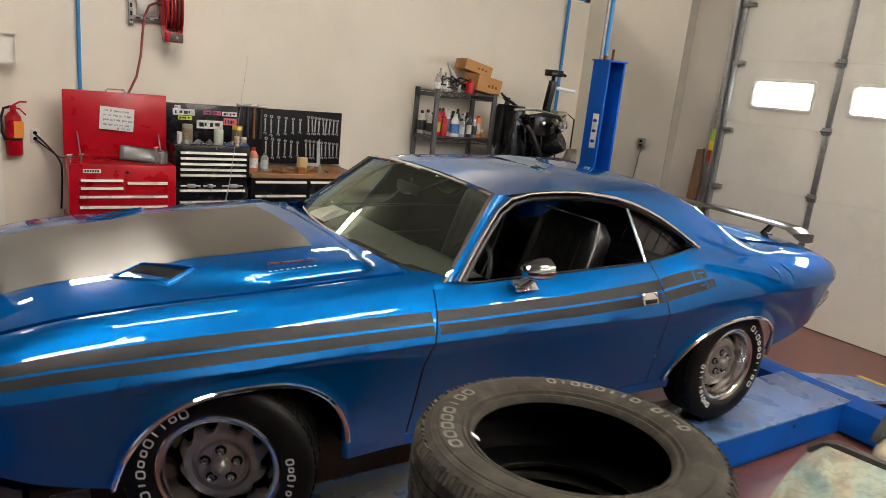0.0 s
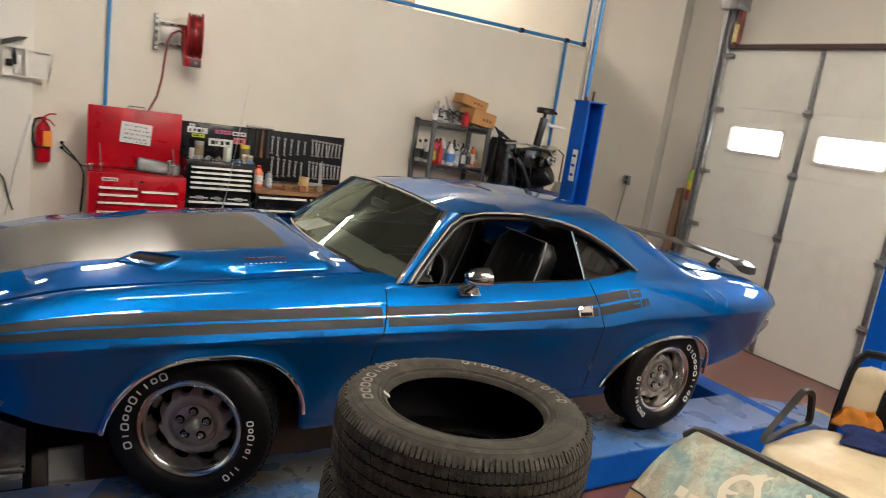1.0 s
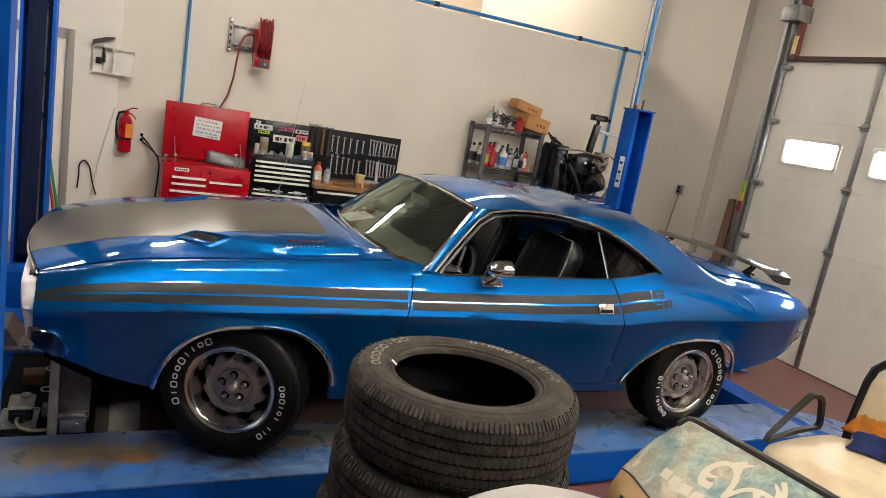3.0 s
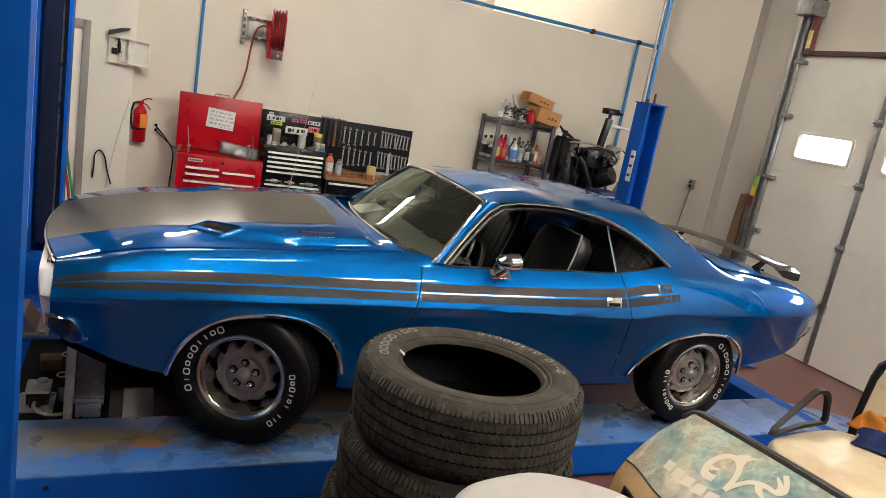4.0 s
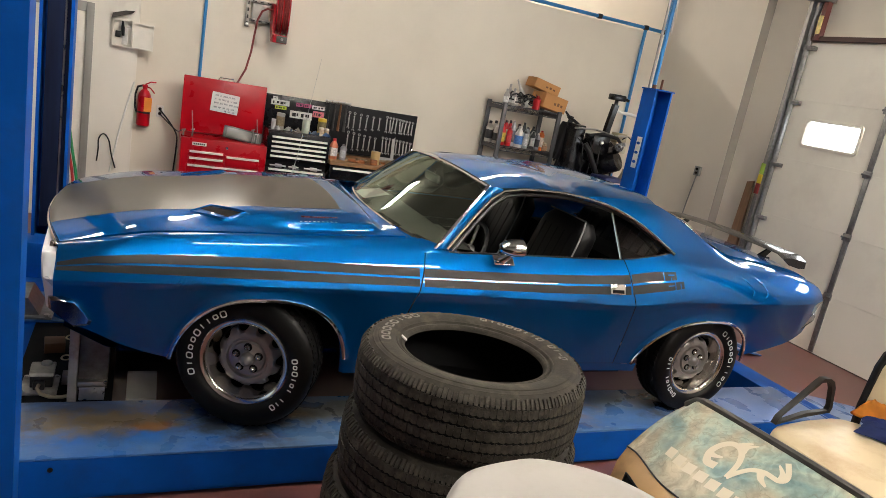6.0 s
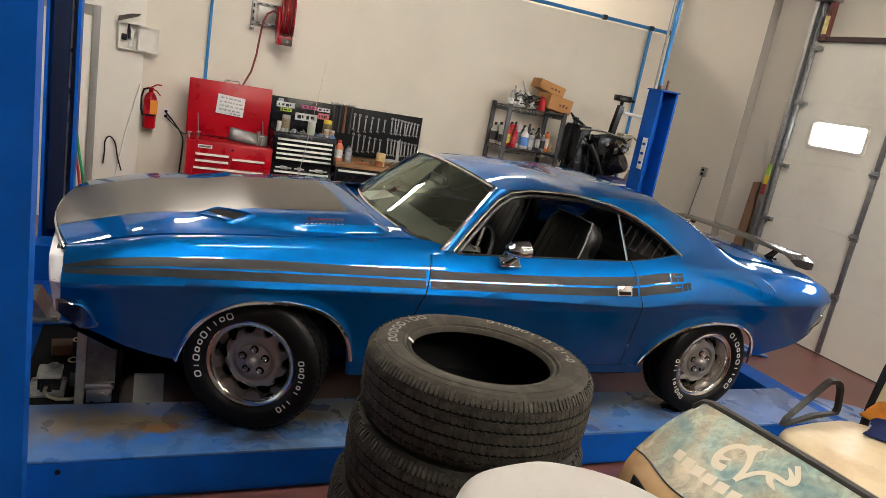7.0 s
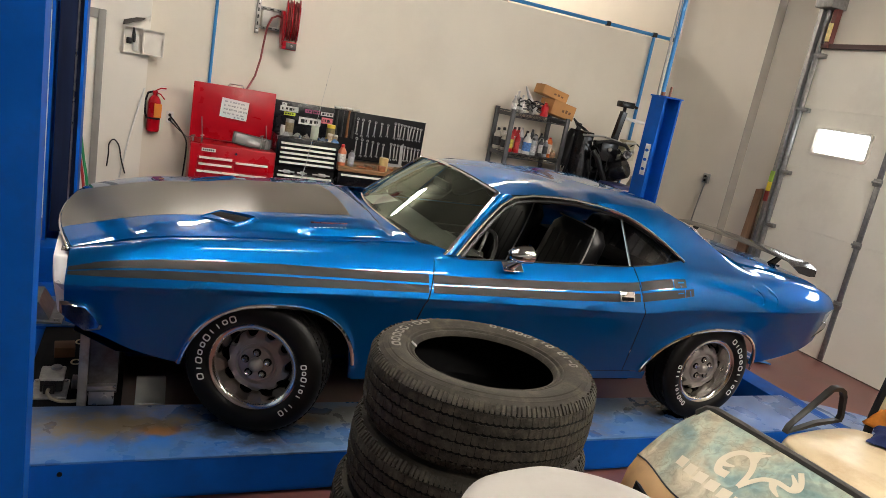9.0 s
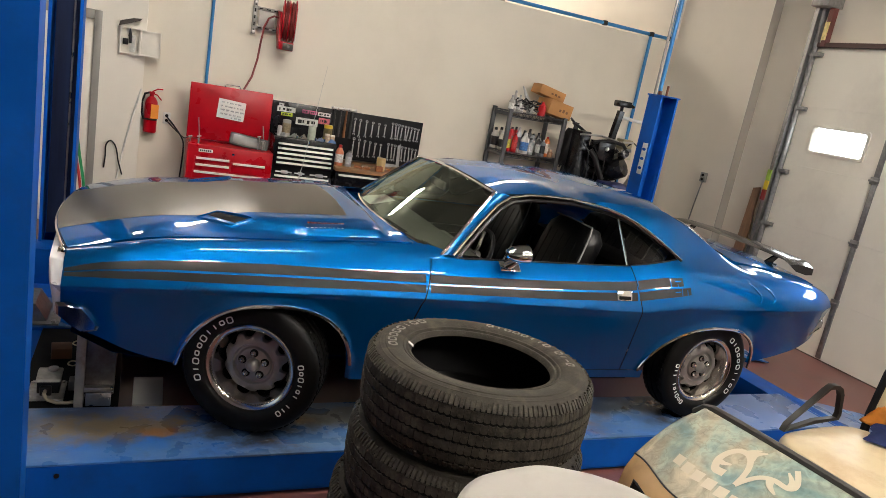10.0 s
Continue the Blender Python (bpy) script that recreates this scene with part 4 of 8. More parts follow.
for z in spaced(0.84, 1.02, 6):
    box(bm, -0.85, -0.83, -0.66, 0.66, z - 0.006, z + 0.006)
cpart("grille_bar", bm, M["black_plastic"], sur, smooth=False)
for s in (-1, 1):
    for y in (0.44, 0.61):
        bm = bmesh.new()
        lathe(bm, [(0.0, 0.03), (0.05, 0.024), (0.076, 0.006), (0.084, 0.006), (0.084, -0.04)], 24, pose(-0.86, s * y, 0.94, 0, -90, 0))
        cpart("headlight", bm, M["chrome"], None, "round headlight")
bm = bmesh.new()
rows = []
for y in spaced(-0.80, 0.80, 33):
    x = -0.925 + 0.080 * (abs(y) / 0.80) ** 2.5
    rows.append([Vector((x + a, y, z)) for a, z in ((0.070, 0.856), (0.020, 0.862), (0.004, 0.856), (-0.004, 0.838), (-0.003, 0.815), (0.008, 0.797), (0.05, 0.782), (0.09, 0.778))])
grid(bm, rows)
for s in (-1, 1):
    o = [(-0.846, 0.852), (-0.800, 0.862), (-0.742, 0.848), (-0.705, 0.802), (-0.676, 0.756), (-0.684, 0.736), (-0.745, 0.727), (-0.795, 0.768), (-0.842, 0.802)]
    lo = [bm.verts.new((x, s * 0.78, z)) for x, z in o]
    mid = [bm.verts.new((x, s * (0.862 - 0.02 * smooth(-0.80, -0.85, x)), z)) for x, z in o]
    cx, cz = -0.765, 0.795
    hi = [bm.verts.new((cx + (x - cx) * 0.86, s * (0.878 - 0.02 * smooth(-0.80, -0.85, x)), cz + (z - cz) * 0.80)) for x, z in o]
    for a, b in ((lo, mid), (mid, hi)):
        for i in range(9):
            bm.faces.new((a[i], a[(i + 1) % 9], b[(i + 1) % 9], b[i]))
    bm.faces.new(hi)
# chrome with a dimmer base than the other trim
cpart("front_bumper", bm, surface("dim_chrome", (0.66, 0.66, 0.68), 0.07, metal=1.0, vary=0.12, scale=14), None, "chrome front bumper wrapping the corner")
bm = bmesh.new()
rows = [[Vector((-0.83 + 0.05 * (y / 0.8) ** 2, y, 0.76)), Vector((-0.79, y * 0.98, 0.70)), Vector((-0.62, y * 0.97, 0.60)), Vector((-0.40, y * 0.95, 0.56))] for y in spaced(-0.80, 0.80, 17)]
grid(bm, rows)
cpart("front_valance", bm, M["paint"])
# tail
bm = bmesh.new()
rings = []
for sc, dx in ((0.998, 0.0), (0.985, 0.02), (0.94, 0.034), (0.7, 0.02), (0.3, 0.02)):
    x = 3.81
    half = [(edge_y(x) * t, edge_z(x) + 0.02 * (1 - t ** 3)) for t in spaced(0, 0.98, 7)] + [(side_y(x, z), z) for z in spaced(edge_z(x), bottom_z(x) + 0.02, 16)]
    pts = [(-y, z) for y, z in half[::-1]] + half[1:]
    rings.append([Vector((x + dx - 0.05 * abs(y / 0.87) ** 4, y * sc, 0.99 + (z - 0.99) * sc)) for y, z in pts])
grid(bm, rings)
tail = cpart("tail_panel", bm, M["paint"])
bm = bmesh.new()
box(bm, 3.825, 3.848, -0.72, 0.72, 0.955, 1.03, 0.008)
cpart("tail_light", bm, surface("dark_red_lens", (0.18, 0.01, 0.01), 0.15), tail, "dark red full-width tail light")
bm = bmesh.new()
rows = []
for u in spaced(-1, 1, 41):
    c = min(1, abs(u) * 1.2)
    w = smooth(0.80, 1.0, abs(u))
    y = 0.80 * math.copysign(c, u)
    x = 3.902 - 0.05 * c ** 3 - 0.150 * w
    k = 1 - 0.55 * w
    rows.append([Vector((x + a * k, y * (1 - 0.02 * (a < -0.05)), 0.884 - 0.118 * w + b * k)) for a, b in ((-0.08, 0.026), (-0.02, 0.030), (0.004, 0.016), (0.0, -0.018), (-0.04, -0.034), (-0.1, -0.038))])
grid(bm, rows)
cpart("rear_bumper", bm, bpy.data.materials["dim_chrome"], None, "chrome rear bumper")
# dark filler blocks: engine bay, wheel wells, floor; near-black carries the shade there
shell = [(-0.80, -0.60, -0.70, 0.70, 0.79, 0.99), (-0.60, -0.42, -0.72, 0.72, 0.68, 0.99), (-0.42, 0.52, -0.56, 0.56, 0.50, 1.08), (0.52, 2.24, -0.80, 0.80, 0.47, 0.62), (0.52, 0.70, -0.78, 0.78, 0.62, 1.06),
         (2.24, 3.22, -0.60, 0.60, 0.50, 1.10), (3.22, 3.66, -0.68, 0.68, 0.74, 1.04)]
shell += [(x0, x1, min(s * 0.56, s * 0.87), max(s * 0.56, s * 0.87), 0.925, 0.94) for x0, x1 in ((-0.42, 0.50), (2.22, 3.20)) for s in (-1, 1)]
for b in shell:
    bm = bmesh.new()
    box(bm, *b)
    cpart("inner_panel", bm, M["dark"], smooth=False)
bm = bmesh.new()
tube(bm, [(0.6, -0.35, 0.44), (1.6, -0.38, 0.42), (2.3, -0.36, 0.44)], 0.03, 8)
tube(bm, [(2.25, -0.62, 0.555), (3.15, -0.62, 0.62)], 0.02, 6)
tube(bm, [(2.95, -0.66, 0.72), (3.25, -0.68, 0.60)], 0.045, 8)
cpart("exhaust_pipe", bm, M["steel"])

# side stripes
stripe_top = curve_of([-0.85, -0.65, -0.4, 0.1, 0.77, 1.4, 2.04, 2.30, 2.48], [0.985, 1.041, 1.066, 1.082, 1.082, 1.086, 1.108, 1.143, 1.156])
stripe_low = curve_of([-0.85, -0.65, -0.4, 0.1, 0.77, 1.4, 2.04, 2.30, 2.48], [0.968, 0.985, 0.994, 1.000, 1.002, 1.000, 1.008, 1.040, 1.070])
for s in (-1, 1):
    for a, b in ((-0.822, 0.765), (0.790, 2.085), (2.098, 2.46)):
        for f0, f1 in ((0.0, 0.44), (0.55, 1.0)):
            bm = bmesh.new()
            rows = []
            for x in spaced(a, b if f0 == 0 or b < 2.2 else b - 0.05, max(8, int((b - a) * 30))):
                lo, hi = stripe_low(x), stripe_top(x)
                rows.append([Vector((x, s * (side_y(x, z) + 0.0018), z)) for z in spaced(lo + (hi - lo) * f0, lo + (hi - lo) * f1, 7)])
            grid(bm, rows)
            cpart("side_stripe", bm, M["stripe"], None, "dark grey body side stripe")
# glyph-like gaps at the stripe's end
for x0, x1, f0, f1 in ((2.318, 2.324, 0.55, 1.0), (2.350, 2.395, 0.80, 0.86), (2.366, 2.371, 0.55, 0.70), (2.345, 2.385, 0.24, 0.29), (2.392, 2.397, 0.02, 0.44), (2.430, 2.436, 0.0, 0.34)):
    bm = bmesh.new()
    rows = []
    for x in spaced(x0, x1, 4):
        lo, hi = stripe_low(x), stripe_top(x)
        rows.append([Vector((x, -(side_y(x, z) + 0.0030), z)) for z in spaced(lo + (hi - lo) * f0, lo + (hi - lo) * f1, 5)])
    grid(bm, rows)
    cpart("stripe_cutout", bm, M["paint"])

# side glass
def gh_y(x, z):
    t = (z - 1.165) / (1.49 - 1.165)
    return 0.782 - 0.19 * t - 0.01 * t * t


for s in (-1, 1):
    for a, b, name in ((0.96, 2.045, "door_glass"), (2.075, 2.405, "quarter_glass")):
        if s < 0 and name == "door_glass":
            continue    # the driver's window is wound down
        bm = bmesh.new()
        rows = []
        for x in spaced(a, b, 26):
            lo = 1.155 if b < 2.06 else quarter_belt(x)
            hi = max(lo + 0.002, drip_zz(x) - 0.02 if x > 1.25 else drip_zz(x) - 0.03)
            rows.append([Vector((x - (0.10 * (z - 1.17) if abs(x - 2.06) < 0.2 else 0), s * (gh_y(x, z) - (0.004 if b > 2.1 else 0)), z)) for z in spaced(lo, hi, 8)])
        grid(bm, rows)
        g = cpart(name, bm, M["glass_dark"], None, "side window glass")
        g.visible_shadow = False
    bm = bmesh.new()
    tube(bm, [(2.062 - 0.10 * (z - 1.17), s * (gh_y(2.06, z) + 0.006), z) for z in spaced(1.165, 1.425, 6)], 0.007, 8)
    cpart("window_divider", bm, M["chrome"], None, "chrome strip between the side windows")
    bm = bmesh.new()
    tube(bm, [(x, s * (side_y(x, crest_z(x)) - 0.012), crest_z(x) + 0.001) for x in spaced(0.95, 2.06, 14)], 0.006, 6)
    tube(bm, [(x, s * (side_y(x, quarter_belt(x)) - 0.006), quarter_belt(x) + 0.001) for x in spaced(2.08, 2.41, 8)], 0.006, 6)
    cpart("belt_seal", bm, M["black_plastic"])

# door handle, mirror, spoiler
bm = bmesh.new()
hx, hz = 1.985, 1.034
m = pose(hx, -(side_y(hx, hz) + 0.001), hz, -24, 0, 0)
box(bm, -0.052, 0.052, -0.012, 0.010, -0.030, 0.030, 0.006, m=m)
hd = cpart("door_handle", bm, M["chrome"], near_door, "square chrome flush door handle")
bm = bmesh.new()
box(bm, -0.042, 0.040, -0.0145, -0.011, -0.024, -0.004, 0.002, m=m)
cpart("handle_recess", bm, M["dark"], hd)
bm = bmesh.new()
lathe(bm, [(0.0, -0.075), (0.03, -0.07), (0.052, -0.045), (0.064, -0.01), (0.066, 0.02), (0.066, 0.03), (0.060, 0.034), (0.0, 0.030)], 28,
      pose(1.262, -0.915, 1.232, 0, 86, -4) @ Matrix.Diagonal((0.72, 0.95, 1.15, 1)))
mir = cpart("side_mirror", bm, M["chrome"], near_door, "chrome bullet side mirror")
bm = bmesh.new()
tube(bm, [(1.235, -0.842, 1.145), (1.25, -0.86, 1.165), (1.272, -0.885, 1.195), (1.28, -0.90, 1.215)], 0.02, 10, radii=[0.03, 0.024, 0.018, 0.018])
box(bm, 1.185, 1.305, -0.880, -0.820, -0.004, 0.008, 0.004, m=Matrix.Translation((0, 0, 1.141)) @ Matrix.Translation((0, -0.85, 0)) @ pose(0, 0, 0, 40, 0, 0) @ Matrix.Translation((0, 0.85, 0)))
cpart("mirror_base", bm, M["chrome"], mir)
bm = bmesh.new()
rows = []
for u in spaced(-1, 1, 41):
    y = 0.665 * u
    dr = -0.034 * smooth(0.88, 1.0, abs(u)) ** 1.3
    tip = 1 + 3.6 * smooth(0.86, 0.98, abs(u))
    cx = 3.635
    ch = 0.10 + 0.018 * smooth(0.86, 1.0, abs(u))
    rows.append([Vector((cx + a * ch, y, 1.250 + 0.02 * (1 - u * u) + dr * (0.3 + 0.7 * (a + 1) / 2) + (b if b >= 0 else b * tip))) for a, b in
                 ((-1, 0.0), (-0.6, 0.010), (0, 0.014), (0.7, 0.013), (1, 0.010), (1.02, -0.008), (0.5, -0.010), (-0.4, -0.008), (-1, 0.0))])
grid(bm, rows)
for row in (rows[0], rows[-1]):
    bm.faces.new([bm.verts.new(p) for p in row[:-1]])
sp = cpart("rear_wing", bm, surface("gloss_black_wing_paint", (0.012, 0.012, 0.014), 0.16, vary=0.1, scale=5, spec=0.9, rough_vary=0.03), None, "gloss black rear spoiler wing on two stands")
for s in (-1, 1):
    bm = bmesh.new()
    prism(bm, [(3.52, 1.18), (3.63, 1.25), (3.685, 1.255), (3.61, 1.18)], "y", s * 0.43 - 0.008, s * 0.43 + 0.008)
    box(bm, 3.49, 3.64, s * 0.43 - 0.03, s * 0.43 + 0.03, 1.178, 1.192, 0.004)
    cpart("wing_stand", bm, M["black_enamel"], sp, smooth=False)
# vents pressed into the quarter panel
for x in (2.955, 3.075):
    bm = bmesh.new()
    pts = []
    for t in spaced(0, 1, 13):
        px = x + 0.080 * math.sin(2.5 * t ** 1.2)
        pz = 1.150 - 0.120 * t
        pts.append(Vector((px, -(side_y(px, pz) - 0.001), pz)))
    tube(bm, pts, 0.006, 8, radii=[0.0005, 0.002, 0.004] + [0.006] * 7 + [0.005, 0.003, 0.0005])
    cpart("panel_ridge", bm, M["paint"])

# ---- wheels ----
M["barrel"] = surface("dull_barrel_steel", (0.10, 0.095, 0.09), 0.3, metal=0.7, vary=0.3, scale=20)
M["trim_chrome"] = surface("polished_aluminium", (0.74, 0.70, 0.65), 0.16, metal=1.0, vary=0.03, rough_vary=0.03)
TYRE = [(0.209, 0.078), (0.214, 0.092), (0.224, 0.106), (0.243, 0.116), (0.268, 0.1175), (0.296, 0.113), (0.316, 0.104), (0.328, 0.092), (0.333, 0.078),
        (0.334, 0.052), (0.327, 0.050), (0.327, 0.044), (0.335, 0.042), (0.335, 0.010), (0.328, 0.008), (0.328, -0.002)]


def glyphs(bm, r, a0, a1, pattern, h=0.020, z=0.1172, t=0.0042):
    """Plain raised marks in a row round the sidewall: rings, bars and dashes."""
    step = (a1 - a0) / len(pattern)
    for k, c in enumerate(pattern):
        m = Matrix.Rotation(a0 + step * (k + 0.5), 4, "Z") @ Matrix.Translation((r, 0, z))
        hh = h * (0.5 if c in "DOL" else 0.36)
        w = abs(step) * r * (0.40 if c in "DO" else 0.34)
        if c in "DOo":
            loop = []
            for i in range(16):
                a = 2 * math.pi * (i + 0.5) / 16
                ca, sa = math.cos(a), math.sin(a)
                x, y = math.copysign(abs(ca) ** 0.6, ca), math.copysign(abs(sa) ** 0.6, sa)
                loop.append([m @ Vector((x * hh * f0, y * w * f1, zz)) for f0, f1, zz in ((1, 1, 0), (1, 1, 0.002), (1 - t / hh, max(0.2, 1 - t / w), 0.002), (1 - t / hh, max(0.2, 1 - t / w), 0))])
            grid(bm, loop + [loop[0]])
        elif c in "IL":
            box(bm, -hh, hh, -t / 2, t / 2, 0, 0.002, m=m)
            if c == "L":
                box(bm, -hh, -hh + t, t / 2, w, 0, 0.002, m=m)
        elif c == "-":
            box(bm, -t / 2, t / 2, -w, w, 0, 0.002, m=m)


def wheel(x, y, steer, side, a_first, a_second):
    w = new("wheel")
    w.parent = car
    w.matrix_basis = Matrix.Translation(Vector((x, y, 0.555)) - CB) @ pose(0, 0, 0, 0, 0, steer) @ pose(0, 0, 0, 90 if side < 0 else -90, 0, 0)
    prof = TYRE + [(r, -z) for r, z in TYRE[::-1]]
    bm = bmesh.new()
    lathe(bm, prof, 64)
    ty = part("tyre", bm, M["rubber"], w, "black tyre with raised white sidewall marks")
    bm = bmesh.new()
    for k in range(60):
        for zz in (0.066, -0.066):
            m = Matrix.Rotation(2 * math.pi * k / 60 + (0.03 if zz > 0 else 0), 4, "Z") @ Matrix.Translation((0.333, 0, zz))
            box(bm, -0.006, 0.0045, -0.0105, 0.0115, -0.016, 0.015, m=m)
    tagged(part("tread_block", bm, M["rubber"], ty, smooth=False), kind="stuff")
    if side < 0:
        bm = bmesh.new()
        glyphs(bm, 0.254, a_first[0], a_first[1], "DIDooDIIoD", 0.034, t=0.0056)
        tagged(part("sidewall_print", bm, M["tag_white"], ty, "raised white sidewall marks", smooth=False), kind="stuff")
        bm = bmesh.new()
        glyphs(bm, 0.254, a_second[0], a_second[1], "DoDIoI IID", 0.030, t=0.0052)
        tagged(part("sidewall_print", bm, M["tag_white"], ty, "raised white sidewall marks", smooth=False), kind="stuff")
    bm = bmesh.new()
    lathe(bm, [(0.213, 0.076), (0.2185, 0.090), (0.2165, 0.099), (0.210, 0.102), (0.194, 0.097), (0.190, 0.091), (0.187, 0.087), (0.185, 0.066), (0.178, 0.046), (0.170, 0.030), (0.165, 0.010), (0.161, -0.030)], 72)
    part("trim_ring", bm, M["trim_chrome"], w, "polished wheel trim ring")
    bm = bmesh.new()
    lathe(bm, [(0.1615, -0.028), (0.158, -0.050), (0.10, -0.056)], 64)
    part("barrel", bm, M["barrel"], w, "dull dark wheel barrel")
    # pressed disc: ten tabs reach the barrel, with rounded openings between them
    bm = bmesh.new()
    n = 200
    rings = []
    for f, z in ((0.0, 0.030), (0.18, 0.029), (0.40, 0.026), (0.45, 0.013), (0.53, 0.013), (0.58, 0.028), (0.72, 0.028), (0.84, 0.022), (0.93, 0.020), (0.98, 0.016), (1.0, 0.006), (1.0, -0.012)):
        ring = []
        for k in range(n):
            a = 2 * math.pi * k / n
            c = math.cos(10 * a)
            gap = smooth(-0.55, 0.35, c) * (0.75 + 0.25 * smooth(0.2, 1.0, c))
            rr = 0.030 + 0.126 * f - 0.023 * gap * smooth(0.70, 1.0, f)
            up = 0.013 * smooth(0.72, 0.95, f) * gap - 0.018 * smooth(0.75, 1.0, f) * (1 - gap)
            ring.append(bm.verts.new((rr * math.cos(a), rr * math.sin(a), z + up + 0.020)))
        rings.append(ring)
    for a, b in zip(rings, rings[1:]):
        for k in range(n):
            bm.faces.new((a[k], a[(k + 1) % n], b[(k + 1) % n], b[k]))
    part("rim", bm, M["rally"], w, "grey slotted rally wheel disc")
    bm = bmesh.new()
    lathe(bm, [(0.036, 0.026), (0.034, 0.044), (0.029, 0.060), (0.018, 0.070), (0.0, 0.073)], 28, Matrix.Translation((0, 0, 0.016)))
    part("hub_cap", bm, M["rally"], w)
    for k in range(5):
        m = Matrix.Rotation(2 * math.pi * k / 5 + 0.35, 4, "Z") @ Matrix.Translation((0.0575, 0, 0.016))
        bm = bmesh.new()
        lathe(bm, [(0.0155, 0.014), (0.015, 0.040), (0.012, 0.052), (0.006, 0.057), (0.0, 0.058)], 6, m)
        part("lug_nut", bm, M["chrome"], w)
        bm = bmesh.new()
        lathe(bm, [(0.0125, 0.0345), (0.0205, 0.0340), (0.023, 0.016)], 14, m)
        part("nut_seat", bm, M["dark"], w)
    bm = bmesh.new()
    lathe(bm, [(0.0, -0.045), (0.15, -0.045), (0.155, -0.03)], 32)
    part("brake_drum", bm, M["dark"], w)
    return w


D = math.pi / 180
wheel(0.018, -0.760, -27, -1, (205 * D, 112 * D), (18 * D, -52 * D))
wheel(2.794, -0.771, 0, -1, (62 * D, -38 * D), (238 * D, 168 * D))
wheel(0.0, 0.760, -16, 1, (0, 1), (0, 1))
wheel(2.794, 0.771, 0, 1, (0, 1), (0, 1))

# ---- inside the coupe ----
def cushion(bm, w, d, h, m, r=0.05, bow=0.0):
    """A padded block with rounded edges, centred on its base."""
    n = 10
    rows = []
    for i in range(n + 1):
        v = -1 + 2 * i / n
        row = []
        for k in range(24):
            a = 2 * math.pi * k / 24
            cx = math.copysign(abs(math.cos(a)) ** 0.45, math.cos(a))
            cy = math.copysign(abs(math.sin(a)) ** 0.45, math.sin(a))
            f = (1 - abs(v) ** 6) ** 0.5 if abs(v) < 1 else 0.0
            f = 0.72 + 0.28 * f
            row.append(m @ Vector((cx * w / 2 * f, cy * d / 2 * f + bow * v * v, (v + 1) * h / 2)))
        rows.append(row + [row[0]])
    vs = grid(bm, rows)
    bm.faces.new([v for v in vs[0][:-1]][::-1])
    bm.faces.new([v for v in vs[-1][:-1]])
    bmesh.ops.remove_doubles(bm, verts=bm.verts, dist=1e-5)
    return bm


for y in (-0.37, 0.37):
    st = new("front_seat")
    st.parent = car
    st.matrix_basis = Matrix.Translation(Vector((0, 0, 0)) - CB)
    bm = bmesh.new()
    cushion(bm, 0.50, 0.52, 0.20, pose(1.52, y, 0.66))
    part("seat_cushion", bm, M["vinyl"], st)
    bm = bmesh.new()
    cushion(bm, 0.15, 0.50, 0.60, pose(1.77, y, 0.755, 0, 19, 0))
    part("seat_back", bm, M["vinyl"], st, "black vinyl bucket seat back")
    bm = bmesh.new()
    m = pose(1.77, y, 0.755, 0, 19, 0)
    tube(bm, [m @ Vector((-0.062, -0.252 + 0.035 * abs(v) ** 3, 0.30 + 0.29 * v)) for v in spaced(-0.9, 1.0, 12)] + [m @ Vector((-0.05, u, 0.598)) for u in spaced(-0.2, 0.2, 6)], 0.006, 6)
    part("piping", bm, surface("seat_piping", (0.22, 0.22, 0.22), 0.2), st)
    for k in range(5):
        bm = bmesh.new()
        tube(bm, [m @ Vector((-0.068, -0.15 + 0.075 * k, z)) for z in spaced(0.10, 0.50, 5)], 0.009, 6)
        part("seat_pleat", bm, M["vinyl"], st)
rs = new("rear_seat")
rs.parent = car
rs.matrix_basis = Matrix.Translation(-CB)
bm = bmesh.new()
cushion(bm, 0.46, 1.15, 0.20, pose(2.30, 0, 0.66))
part("seat_cushion", bm, M["vinyl"], rs)
bm = bmesh.new()
cushion(bm, 0.14, 1.12, 0.52, pose(2.52, 0, 0.80, 0, 24, 0))
part("seat_back", bm, M["vinyl"], rs)
for k in range(12):
    bm = bmesh.new()
    m = pose(2.52, 0, 0.80, 0, 24, 0)
    tube(bm, [m @ Vector((-0.072, -0.47 + 0.085 * k, z)) for z in spaced(0.10, 0.45, 4)], 0.008, 6)
    part("seat_pleat", bm, M["vinyl"], rs)
bm = bmesh.new()
rows = [[Vector((glass_x(y) + 0.012, y, 1.158)), Vector((0.90, y, 1.160)), Vector((1.11, y, 1.156)), Vector((1.145, y, 1.135)), Vector((1.155, y, 1.07)), Vector((1.11, y, 0.92))] for y in spaced(-0.74, 0.74, 15)]
grid(bm, rows)
# grey-green vinyl carries the pale reflection of the windshield in its colour
dash = cpart("dashboard", bm, surface("haze_tinted_dash_vinyl", (0.045, 0.048, 0.038), 0.6, vary=0.15, scale=12, grain=0.2, grain_scale=200), None, "dark padded dashboard, lightened for the glass reflection over it")
bm = bmesh.new()
box(bm, 1.07, 1.168, -0.62, -0.14, 1.05, 1.150, 0.02)
cpart("gauge_hood", bm, M["vinyl"], dash)
bm = bmesh.new()
m = pose(1.25, -0.37, 1.05, 0, -62, 0)
tube(bm, [m @ Vector((0.19 * math.cos(a), 0.19 * math.sin(a), 0)) for a in spaced(0, 2 * math.pi * 31 / 32, 32)], 0.013, 8, closed=True)
sw = cpart("steering_wheel", bm, M["black_plastic"])
bm = bmesh.new()
